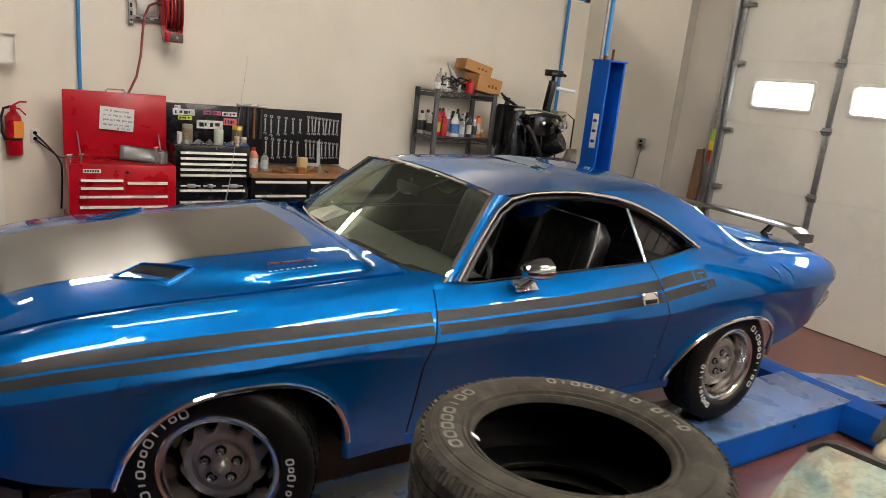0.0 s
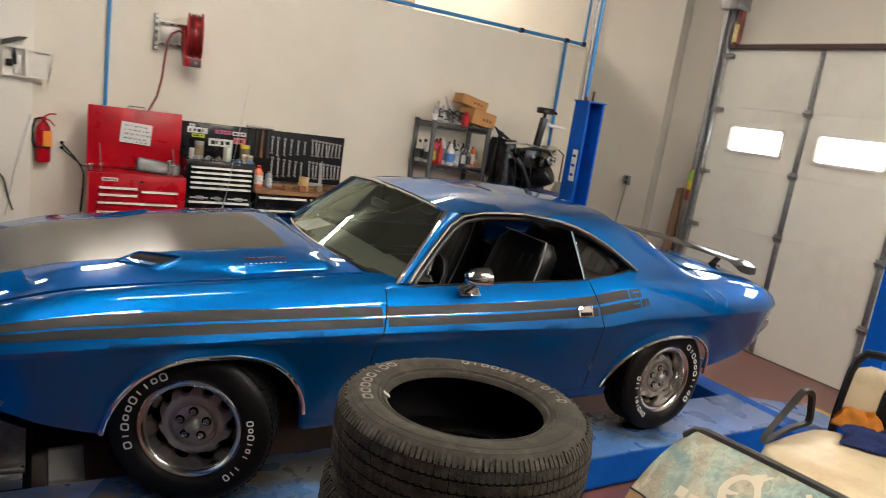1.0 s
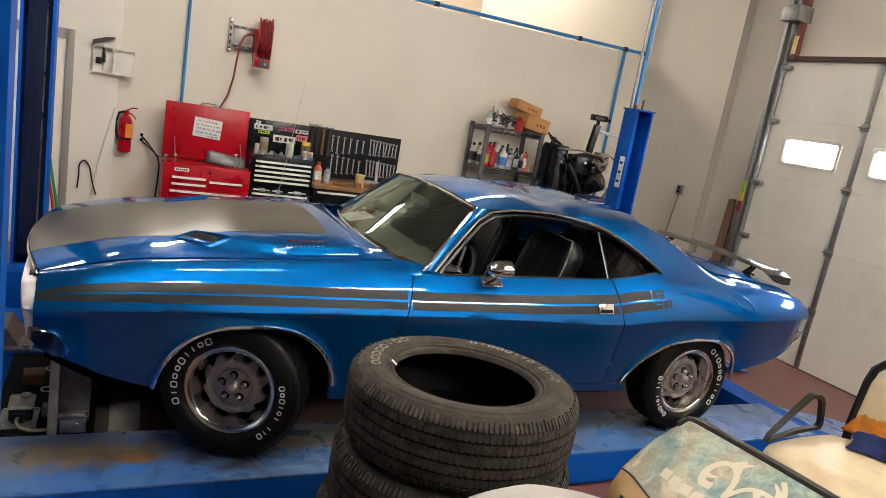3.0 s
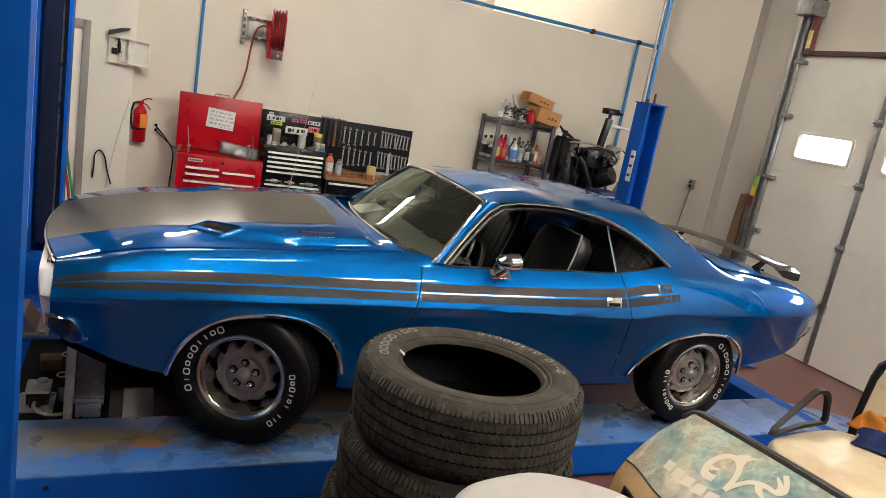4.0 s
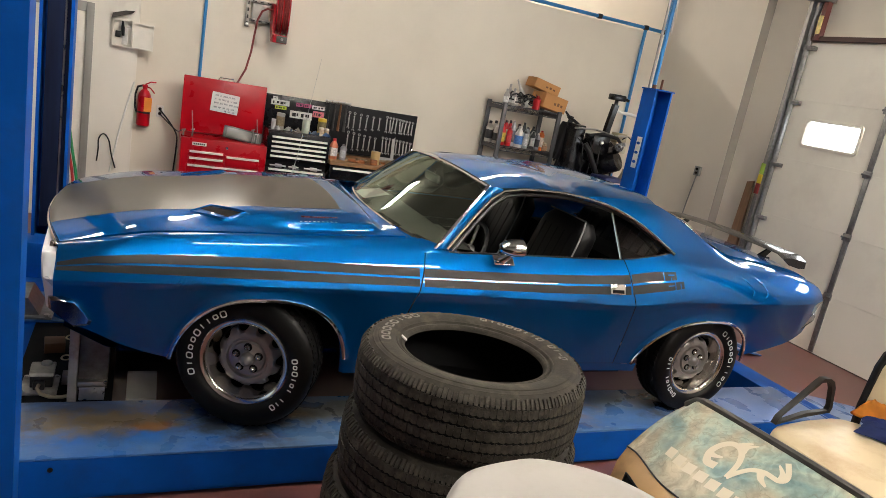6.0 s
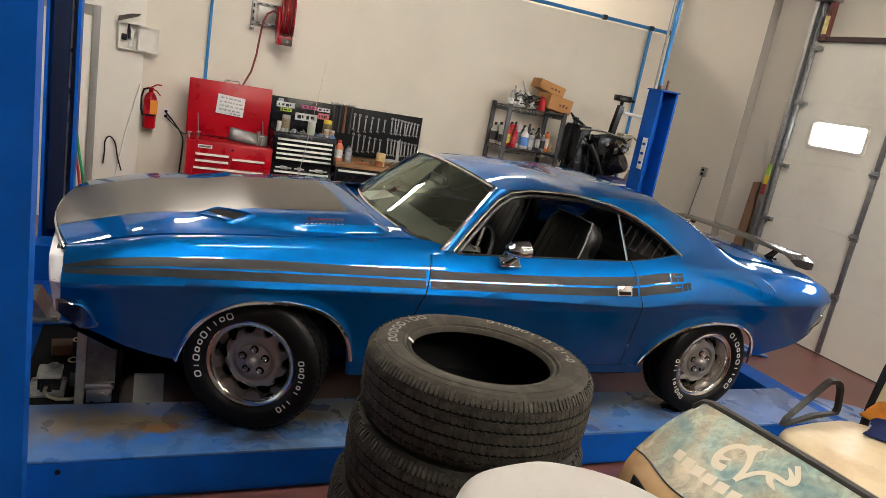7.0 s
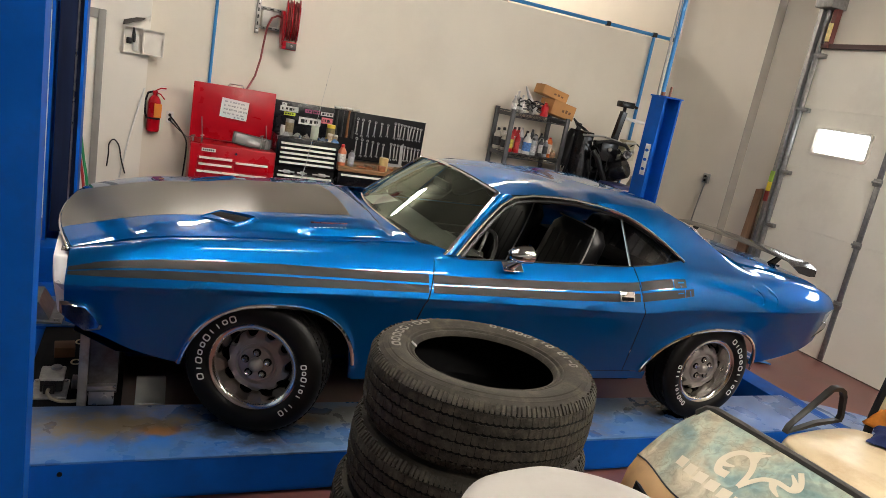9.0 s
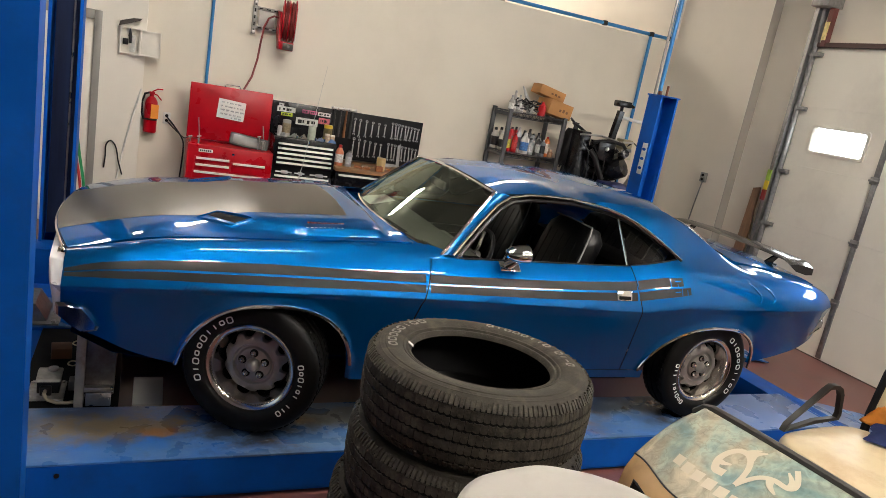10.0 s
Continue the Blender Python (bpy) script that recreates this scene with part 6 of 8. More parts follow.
bmesh.ops.translate(bm, verts=bm.verts, vec=(0.028, 0.045, -0.012))
part("armrest", bm, surface("grey_armrest_plastic", (0.014, 0.013, 0.011), 0.42, vary=0.15, spec=0.3), cart, "grey plastic hip restraint loop")
for wx in (-0.02, 1.25):
    for wy in (-0.02, -1.08):
        bm = bmesh.new()
        lathe(bm, [(0.10, 0.07), (0.16, 0.09), (0.215, 0.08), (0.225, 0.05), (0.225, -0.05), (0.215, -0.08), (0.16, -0.09), (0.10, -0.07)], 28, pose(wx, wy, 0.226, 90, 0, 0))
        wh = part("wheel", bm, M["rubber"], cart)
        bm = bmesh.new()
        lathe(bm, [(0.105, 0.06), (0.08, 0.05), (0.04, 0.07), (0.0, 0.072)], 20, pose(wx, wy, 0.226, 90, 0, 0))
        part("hub", bm, M["steel"], wh)
bm = bmesh.new()
box(bm, -0.15, 1.50, -0.98, -0.08, 0.24, 0.34, 0.02)
part("chassis", bm, M["black_plastic"], cart)
bm = bmesh.new()
m = Matrix.Translation((-0.22, 0.0, 0.42))
box(bm, -0.12, 0.10, -0.10, 0.02, -0.02, 0.20, 0.015, m=m @ pose(0, 0, 0, 0, 25, 0))
part("bumper", bm, M["black_plastic"], cart)


# cloths on the seat
def cloth(name, label, mat, m, w, d, h, seed):
    t = thing(name, label, "cloth", m)
    bm = bmesh.new()
    rows = []
    for i in range(22):
        row = []
        for k in range(22):
            u, v = -1 + 2 * i / 21, -1 + 2 * k / 21
            r = max(abs(u), abs(v))
            nz = noise.noise(Vector((u * 2.1 + seed, v * 2.1, 0.3))) + 0.5 * noise.noise(Vector((u * 5 + seed, v * 5, 2.3)))
            row.append(Vector((u * w * (1 + 0.12 * nz), v * d * (1 + 0.12 * nz), max(0.004, h * (1 - r ** 3) * (0.7 + 0.7 * nz) + 0.01))))
        rows.append(row)
    grid(bm, rows)
    bmesh.ops.solidify(bm, geom=bm.faces[:], thickness=0.004)
    part("fabric", bm, mat, t, angle=70)
    return t


cloth("towel", "crumpled orange shop towel on the cart seat", surface("orange_terry", (0.72, 0.27, 0.03), 0.9, vary=0.2, scale=12, grain=0.6, grain_scale=160), pose(2.93, -1.97, 0.752, 0, 0, 20), 0.10, 0.13, 0.09, 3)
cloth("work_shirt", "folded navy blue cloth on the cart seat", surface("navy_cotton", (0.012, 0.025, 0.12), 0.85, vary=0.25, scale=9, grain=0.5, grain_scale=200), pose(2.82, -2.13, 0.752, 0, 0, 30), 0.14, 0.17, 0.07, 9)

# ---- gear on the lift in front of the car ----
jk = thing("rolling_jack", "grimy steel rolling bridge jack between the runways", "jack", pose(-0.685, 0, 0))
bm = bmesh.new()
box(bm, -0.05, 0.08, -0.54, 0.42, 0.27, 0.60, 0.006)
part("beam", bm, surface("grimy_steel", (0.16, 0.15, 0.14), 0.45, metal=0.6, vary=0.3, scale=10, dirt=(0.06, 0.045, 0.03), dirt_scale=6, dirt_amount=0.7), jk, "dull steel jack beam")
bm = bmesh.new()
box(bm, -0.090, -0.050, -0.56, 0.44, 0.15, 0.62, 0.003)
part("side_plate", bm, surface("worn_zinc", (0.42, 0.40, 0.36), 0.4, metal=0.7, vary=0.25, scale=12, dirt=(0.22, 0.13, 0.06), dirt_scale=8, dirt_amount=0.7), jk)
bm = bmesh.new()
box(bm, -0.048, 0.078, -0.575, -0.54, 0.30, 0.325, 0.004)
box(bm, -0.040, 0.070, -0.570, -0.54, 0.225, 0.295, 0.004)
tube(bm, [(0.03, -0.576, 0.262), (0.03, -0.55, 0.262)], 0.014, 12)
part("end_cap", bm, M["steel"], jk)
bm = bmesh.new()
box(bm, -0.04, 0.07, -0.25, 0.15, 0.50, 0.55, 0.01)
part("lift_pad", bm, M["dark"], jk)
al = thing("turn_plate_box", "small dusty steel air valve box on the lift", "valve box", pose(-0.90, -0.40, 0.218))
bm = bmesh.new()
box(bm, -0.046, 0.052, -0.02, 0.10, 0.0, 0.062, 0.006)
box(bm, -0.030, 0.020, -0.045, -0.018, 0.0, 0.045, 0.005)
hs = part("housing", bm, M["black_plastic"], al)
bm = bmesh.new()
prism(bm, [(-0.028, 0.063), (0.108, 0.063), (0.102, 0.082), (0.060, 0.090), (-0.020, 0.076)], "x", -0.050, 0.056)
bmesh.ops.bevel(bm, geom=bm.edges[:], offset=0.003, segments=2, affect="EDGES")
part("lid", bm, surface("dusty_grey_casting", (0.42, 0.41, 0.38), 0.5, metal=0.3, vary=0.25, scale=22, dirt=(0.12, 0.10, 0.07), dirt_scale=18, dirt_amount=0.5), hs, "pale dusty lid")
bm = bmesh.new()
lathe(bm, [(0.0, 0.100), (0.022, 0.099), (0.026, 0.094), (0.026, 0.080)], 20, Matrix.Translation((0.016, 0.066, 0.0)))
part("lid_cap", bm, M["galv"], hs)
bm = bmesh.new()
box(bm, -0.085, 0.075, -0.075, 0.12, -0.012, 0.0, 0.003)
fp = part("foot_plate", bm, surface("pale_oily_plate", (0.40, 0.39, 0.37), 0.4, metal=0.5, vary=0.3, scale=14, dirt=(0.08, 0.06, 0.04), dirt_scale=9, dirt_amount=0.6), al)
for bx, by in ((-0.07, -0.06), (-0.07, 0.10), (0.06, 0.10)):
    bm = bmesh.new()
    lathe(bm, [(0.009, 0.0), (0.009, 0.008), (0.0, 0.010)], 6, Matrix.Translation((bx, by, 0)))
    part("bolt", bm, M["steel"], fp)
bm = bmesh.new()
tube(bm, [(-0.005, -0.040, 0.028), (-0.008, -0.075, 0.026), (0.010, -0.105, 0.012), (0.050, -0.122, 0.004), (0.10, -0.124, 0.004), (0.15, -0.115, 0.010)], 0.0085, 10)
part("hose", bm, surface("tan_rubber_hose", (0.28, 0.24, 0.17), 0.55, vary=0.15), al, "tan air hose")
bm = bmesh.new()
for k in range(8):
    box(bm, 0.088, 0.118, 0.01 + 0.008 * k, 0.0145 + 0.008 * k, 0.0, 0.05, 0.001)
part("ribbed_knob", bm, M["galv"], al, "ribbed grey knob")
bb = thing("wood_block", "brown wooden block lying between the runways", "block", pose(-0.885, 0.05, 0.207, 0, 0, 6))
bm = bmesh.new()
box(bm, -0.05, 0.05, -0.05, 0.05, 0.0, 0.06, 0.004)
part("block", bm, surface("oily_wood", (0.16, 0.07, 0.03), 0.6, vary=0.3, scale=8, stretch=(1, 5, 1)), bb)
rail = thing("jack_rail", "black steel rail beam with pairs of punched holes", "rail", pose(-0.80, 0.0, 0.0))
bm = bmesh.new()
box(bm, -0.025, 0.025, -0.55, 0.43, 0.04, 0.20, 0.004)
part("web", bm, M["dark"], rail)
for y in (-0.05, 0.22):
    for dx in (-0.013, 0.013):
        bm = bmesh.new()
        tube(bm, [(dx * 1.6 + 0.022 * math.cos(a), y + 0.03 * math.sin(a), 0.206) for a in spaced(0, 2 * math.pi * 15 / 16, 16)], 0.005, 6, closed=True)
        part("ring", bm, surface("brass_ring_%d" % int(1000 * (y + dx)), (0.80, 0.68, 0.44), 0.5, metal=0.2), rail)
ck = thing("wheel_chock", "aluminium wheel stop bolted to the far runway", "wheel stop", pose(-1.10, 0.62, RT))
bm = bmesh.new()
prism(bm, [(-0.10, 0.0), (0.10, 0.0), (0.03, 0.12), (-0.03, 0.12)], "y", -0.14, 0.14)
part("wedge", bm, M["galv"], ck, smooth=False)
bm = bmesh.new()
box(bm, -0.15, 0.16, -0.18, 0.18, 0.0, 0.012, 0.003)
pl = part("plate", bm, M["galv"], ck)
for bx, by in ((-0.12, -0.15), (0.13, -0.15), (-0.12, 0.15), (0.13, 0.15)):
    bm = bmesh.new()
    lathe(bm, [(0.016, 0.012), (0.016, 0.024), (0.0, 0.026)], 6, Matrix.Translation((bx, by, 0)))
    part("bolt", bm, M["steel"], pl)
# pale carton under the car
cd = thing("carton", "pale grey carton lying under the front of the car", "box", pose(-0.44, -0.30, 0.0))
bm = bmesh.new()
prism(bm, [(-0.085, 0.0), (0.085, 0.0), (0.085, 0.208), (0.055, 0.208), (-0.085, 0.130)], "x", -0.075, 0.070)
bmesh.ops.bevel(bm, geom=bm.edges[:], offset=0.003, segments=2, affect="EDGES")
part("case", bm, surface("pale_board", (0.74, 0.72, 0.68), 0.7, vary=0.12), cd, smooth=False)

# ---- red tool chest ----
ch = thing("tool_chest", "red steel tool chest with its lid open", "tool chest", pose(-0.17, 3.05, 0))
CW = 0.80
bm = bmesh.new()
box(bm, 0, CW, 0.0, 0.42, 0.60, 1.035, 0.008)
part("body", bm, M["red"], ch)
bm = bmesh.new()
box(bm, -0.01, CW + 0.01, -0.01, 0.44, 0.10, 0.595, 0.01)
part("cabinet", bm, M["red"], ch)
for zx in ((0.05, 0.05), (CW - 0.05, 0.05), (0.05, 0.38), (CW - 0.05, 0.38)):
    bm = bmesh.new()
    lathe(bm, [(0.0, 0.02), (0.05, 0.02), (0.05, -0.02), (0.0, -0.02)], 16, pose(zx[0], zx[1], 0.05, 90, 0, 0))
    part("caster", bm, M["black_plastic"], ch)
bm = bmesh.new()
box(bm, 0.0, CW, -0.012, 0.012, 0.0, 0.545, 0.008, m=Matrix.Translation((0.0, 0.405, 1.04)) @ pose(0, 0, 0, -2, 0, 0))
lid = part("lid", bm, M["red"], ch)
bm = bmesh.new()
tube(bm, [(0.32, 0.40, 1.585), (0.33, 0.40, 1.61), (0.46, 0.40, 1.61), (0.47, 0.40, 1.585)], 0.006, 6)
part("lid_handle", bm, M["chrome"], lid)
for x in (0.10, CW - 0.07):
    bm = bmesh.new()
    tube(bm, [(x, 0.385, 1.25), (x + 0.02, 0.33, 1.04)], 0.005, 6)
    part("lid_stay", bm, M["galv"], lid)


def drawer(parent, x0, x1, z0, z1, y, mat, pull):
    bm = bmesh.new()
    box(bm, x0, x1, y - 0.012, y + 0.004, z0, z1, 0.004)
    d = part("drawer", bm, mat, parent)
    bm = bmesh.new()
    prism(bm, [(y - 0.016, z1 - 0.004), (y - 0.034, z1 - 0.008), (y - 0.036, z1 - 0.022), (y - 0.030, z1 - 0.024), (y - 0.014, z1 - 0.012)], "x", x0 + 0.012, x1 - 0.012)
    part("pull", bm, pull, d, smooth=False)
    return d


M["alu_pull"] = surface("aluminium_pull", (0.86, 0.83, 0.74), 0.3, metal=0.25, vary=0.06)
M["satin"] = surface("satin_chrome", (0.80, 0.79, 0.77), 0.25, metal=0.6, vary=0.05)
for x0, x1, z0, z1 in ((0.07, 0.40, 0.870, 0.925), (0.41, 0.74, 0.800, 0.905), (0.07, 0.40, 0.800, 0.862), (0.06, 0.74, 0.715, 0.792), (0.06, 0.74, 0.625, 0.707)):
    drawer(ch, x0, x1, z0, z1, 0.0, M["red"], M["alu_pull"])
for z0, z1 in ((0.43, 0.56), (0.28, 0.42), (0.13, 0.27)):
    drawer(ch, 0.03, CW - 0.03, z0, z1, -0.01, M["red"], M["alu_pull"])
bm = bmesh.new()
lathe(bm, [(0.0, 0.006), (0.012, 0.005), (0.014, 0.0)], 14, pose(0.42, -0.002, 0.975, 90, 0, 0))
part("lock", bm, M["chrome"], ch)
bm = bmesh.new()
box(bm, 0.10, 0.23, -0.008, 0.0, 0.968, 1.000, 0.004)
bd = part("badge", bm, M["tag_white"], ch, "small plain maker plate")
bm = bmesh.new()
for k in range(6):
    box(bm, 0.112 + 0.018 * k, 0.124 + 0.018 * k, -0.0095, -0.0078, 0.976, 0.992)
part("badge_bar", bm, M["black_plastic"], bd, smooth=False)
nt = thing("note", "white paper with handwriting taped inside the tool chest lid", "paper")
bm = bmesh.new()
m = Matrix.Translation((0.105, 3.437, 1.47)) @ pose(0, 0, 0, -2, 4, 0)
box(bm, 0.0, 0.265, -0.002, 0.0, -0.19, 0.0, m=m)
sheet = part("sheet", bm, surface("note_paper", (0.74, 0.73, 0.71), 0.8, vary=0.04), nt, smooth=False)
rnd = random.Random(5)
for i, (z, x1) in enumerate(((-0.03, 0.20), (-0.068, 0.25), (-0.105, 0.23), (-0.145, 0.22), (-0.172, 0.24))):
    x = 0.03 if i < 4 else 0.14
    while x < x1:
        w = rnd.uniform(0.012, 0.04)
        bm = bmesh.new()
        for q in range(int(w / 0.009) + 1):
            box(bm, x + q * 0.009, x + q * 0.009 + 0.0028, -0.0035, -0.0022, z - 0.010 + rnd.uniform(-0.004, 0.004), z + 0.008, m=m)
        box(bm, x, x + w, -0.0035, -0.0022, z - 0.003, z, m=m)
        part("pen_stroke", bm, surface("pen_ink", (0.10, 0.11, 0.14), 0.7) if "ink" not in M else M["ink"], sheet, smooth=False)
        M["ink"] = bpy.data.materials["pen_ink"]
        x += w + rnd.uniform(0.012, 0.02)
dg = thing("scan_tool", "grey diagnostic tablet leaning in the open chest", "tablet", pose(0.40, 3.20, 1.036, -18, 7, 0))
bm = bmesh.new()
box(bm, -0.19, 0.19, -0.018, 0.018, 0.0, 0.125, 0.012)
part("case", bm, surface("dark_grey_case", (0.05, 0.05, 0.05), 0.5), dg)
bm = bmesh.new()
box(bm, -0.16, 0.16, -0.020, -0.0175, 0.018, 0.108, 0.002)
part("screen", bm, surface("grey_screen", (0.16, 0.16, 0.15), 0.25, vary=0.1), dg)
for x, h in ((0.02, 0.05), (0.10, 0.06), (0.66, 0.13), (0.70, 0.09)):
    tl = thing("hand_tool", "small steel hand tool lying in the open chest", "tool", pose(-0.17 + x, 3.16, 1.036), "tools in the chest")
    bm = bmesh.new()
    tube(bm, [(0, 0, 0.0), (0.004, 0.0, h)], 0.007, 8)
    tube(bm, [(-0.015, 0, h), (0.02, 0, h + 0.008)], 0.007, 8)
    part("shaft", bm, M["galv"], tl)

# ---- black tool chests with open lid ----
bc = thing("tool_chest", "black steel tool chest with bright pulls and stickered lid", "tool chest", pose(0.635, 3.10, 0))
BW = 0.63
bm = bmesh.new()
box(bm, 0, BW, 0, 0.42, 0.925, 1.205, 0.006)
part("body", bm, M["black_enamel"], bc)
for k in range(5):
    drawer(bc, 0.025, BW - 0.025, 1.160 - 0.048 * (k + 1) + 0.004, 1.160 - 0.048 * k, 0.0, M["black_enamel"], M["alu_pull"])
bm = bmesh.new()
lathe(bm, [(0.0, 0.006), (0.010, 0.005), (0.012, 0.0)], 12, pose(0.34, -0.001, 1.184, 90, 0, 0))
part("lock", bm, M["chrome"], bc)
bm = bmesh.new()
box(bm, 0.0, BW, 0.40, 0.42, 1.20, 1.53, 0.006)
bl = part("lid", bm, M["black_enamel"], bc)
stick = [(0.055, 1.425, 0.19, 0.055, (0.60, 0.60, 0.58)), (0.10, 1.385, 0.12, 0.035, (0.50, 0.60, 0.04)), (0.26, 1.315, 0.235, 0.075, (0.68, 0.67, 0.64)), (0.315, 1.440, 0.075, 0.038, (0.50, 0.10, 0.22)),
         (0.400, 1.440, 0.075, 0.038, (0.50, 0.10, 0.22)), (0.485, 1.435, 0.135, 0.04, (0.66, 0.60, 0.60)), (0.50, 1.355, 0.12, 0.062, (0.60, 0.14, 0.17)), (0.07, 1.480, 0.05, 0.03, (0.66, 0.66, 0.66))]
for i, (x, z, w, h, c) in enumerate(stick):
    bm = bmesh.new()
    box(bm, x, x + w, 0.396, 0.399, z, z + h, 0.001)
    s2 = part("sticker", bm, surface("sticker_%d" % i, c, 0.5, vary=0.25, scale=50), bl, smooth=False)
    for q in range(4):
        bm = bmesh.new()
        box(bm, x + 0.1 * w + 0.2 * w * q, x + (0.17 + 0.05 * ((q + i) % 3)) * w + 0.2 * w * q, 0.3945, 0.396, z + (0.22 + 0.1 * (q % 2)) * h, z + 0.72 * h)
        part("print_bar", bm, M["black_plastic"], s2, smooth=False)
bm = bmesh.new()
box(bm, 0, BW, 0.02, 0.44, 0.10, 0.84, 0.006)
part("cabinet", bm, M["black_enamel"], bc)
for k, (z0, z1) in enumerate(((0.74, 0.83), (0.64, 0.73), (0.50, 0.63), (0.32, 0.49), (0.13, 0.31))):
    drawer(bc, 0.025, BW - 0.025, z0, z1, 0.02, M["black_enamel"], M["alu_pull"])
bm = bmesh.new()
box(bm, 0.01, BW - 0.01, 0.03, 0.42, 0.84, 0.925)
part("tray", bm, M["dark"], bc, smooth=False)
for x, w in ((0.05, 0.16), (0.24, 0.10), (0.40, 0.18)):
    t2 = thing("hand_tool", "steel tool lying between the black chests", "tool", pose(0.635 + x, 3.13, 0.845), "tools between the chests")
    bm = bmesh.new()
    tube(bm, [(0, 0, 0.008), (w, -0.02, 0.012)], 0.007, 8)
    box(bm, w * 0.3, w * 0.7, -0.06, -0.02, 0.0, 0.03, 0.004)
    part("shaft", bm, M["steel"], t2)


# cans and bottles
def bottle(x, y, z, r, h, colour, capc, label, neck=0.35, labelc=None, name="bottle", cat="bottle", group=""):
    t = thing(name, label, cat, pose(x, y, z, 0, 0, (x * 977) % 360), group)
    bm = bmesh.new()
    hb = h * (1 - neck)
    if neck:
        prof = [(0, 0), (r * 0.92, 0), (r, h * 0.02), (r, hb * 0.94), (r * 0.86, hb), (r * 0.5, h * (1 - neck * 0.55)), (r * 0.36, h * (1 - neck * 0.4)), (r * 0.36, h * 0.86)]
    else:
        prof = [(0, 0), (r * 0.97, 0), (r, h * 0.02), (r, h * 0.96), (r * 0.93, h), (0, h)]
    lathe(bm, prof, 18)
    key = "plastic_%02d_%02d_%02d" % tuple(int(c * 99) for c in colour)
    M.setdefault(key, surface(key, colour, 0.35, vary=0.12, scale=20)) if key not in M else None
    b = part("body", bm, M[key], t)
    key2 = "cap_%02d_%02d_%02d" % tuple(int(c * 99) for c in capc)
    if key2 not in M:
        M[key2] = surface(key2, capc, 0.4, vary=0.1)
    if neck:
        bm = bmesh.new()
        lathe(bm, [(r * 0.42, h * 0.86), (r * 0.42, h * 0.98), (r * 0.3, h), (0, h)], 14)
        part("cap", bm, M[key2], t)
    if labelc:
        key3 = "label_%02d_%02d_%02d" % tuple(int(c * 99) for c in labelc)
        if key3 not in M:
            M[key3] = surface(key3, labelc, 0.5, vary=0.35, scale=45)
        bm = bmesh.new()
        lathe(bm, [(r * 1.012, hb * 0.22), (r * 1.012, hb * 0.80)], 18)
        part("label", bm, M[key3], b, smooth=True)
    return t


W, K, R_, G = (0.70, 0.69, 0.66), (0.02, 0.02, 0.022), (0.48, 0.008, 0.014), (0.40, 0.40, 0.38)
CHEST_CANS = ((0.76, 3.24, 0.042, 0.165, (0.30, 0.29, 0.27), (0.22, 0.17, 0.10), "tall can with a brown label on the black tool chest"),
              (1.02, 3.22, 0.040, 0.135, (0.50, 0.55, 0.46), None, "pale green plastic cup on the black tool chest"),
              (1.19, 3.25, 0.044, 0.17, (0.70, 0.48, 0.03), (0.16, 0.13, 0.06), "yellow can with a dark label on the black tool chest"),
              (1.17, 3.17, 0.026, 0.085, (0.62, 0.55, 0.45), (0.45, 0.35, 0.25), "small pale bottle on the black tool chest"),
              (1.225, 3.165, 0.026, 0.08, (0.62, 0.57, 0.48), (0.4, 0.3, 0.2), "small pale bottle on the black tool chest"),
              (0.69, 3.21, 0.022, 0.10, (0.55, 0.55, 0.54), None, "grey grease tube on the black tool chest"))
for x, y, r, h, c, lc2, lab in CHEST_CANS:
    bottle(x, y, 1.206, r, h, c, K, lab, 0, lc2, "can", "can", "cans on the chest")
for k, (x, y, w, c) in enumerate(((0.72, 3.15, 0.07, (0.45, 0.45, 0.46)), (0.84, 3.19, 0.10, (0.50, 0.50, 0.48)), (0.93, 3.16, 0.09, (0.4, 0.36, 0.3)), (1.10, 3.14, 0.08, (0.22, 0.28, 0.42)), (1.22, 3.13, 0.08, (0.15, 0.28, 0.55)))):
    t2 = thing("rag", "crumpled shop rag lying on the black tool chest", "cloth", pose(x, y, 1.206, 0, 0, 40 * k), "rags on the chest")
    bm = bmesh.new()
    grid(bm, [[Vector((w * (u - 0.5), 0.7 * w * (v - 0.5), 0.006 + 0.034 * (1 - (2 * u - 1) ** 2) * (1 - (2 * v - 1) ** 2) * (1 + 0.8 * noise.noise(Vector((u * 5 + k, v * 5, 0)))))) for v in spaced(0, 1, 9)] for u in spaced(0, 1, 9)])
    bmesh.ops.solidify(bm, geom=bm.faces[:], thickness=0.004)
    part("fabric", bm, surface("shop_rag_%d" % k, c, 0.8, vary=0.3, scale=30), t2)
for x in (0.86, 0.91, 1.05, 1.10, 1.14):
    t2 = thing("socket", "loose bright socket on the black tool chest", "tool", pose(x, 3.15, 1.206), "loose sockets")
    bm = bmesh.new()
    lathe(bm, [(0.012, 0), (0.014, 0.002), (0.014, 0.03), (0.010, 0.032), (0.009, 0.01)], 12)
    part("socket_body", bm, M["chrome"], t2)

# ---- work bench and pegboard ----
bench = thing("work_bench", "black steel work bench with a worn wooden top", "work bench", pose(1.30, 3.15, 0))
bm = bmesh.new()
box(bm, 0.0, 1.10, -0.02, 0.60, 0.925, 0.965, 0.006)
part("top", bm, surface("worn_wood", (0.30, 0.15, 0.06), 0.5, vary=0.3, scale=5, stretch=(1, 9, 4), grain=0.2, grain_scale=40, dirt=(0.12, 0.06, 0.03), dirt_scale=4, dirt_amount=0.6), bench, "worn brown wooden bench top")
bm = bmesh.new()
box(bm, 0.01, 1.09, 0.02, 0.58, 0.10, 0.92, 0.005)
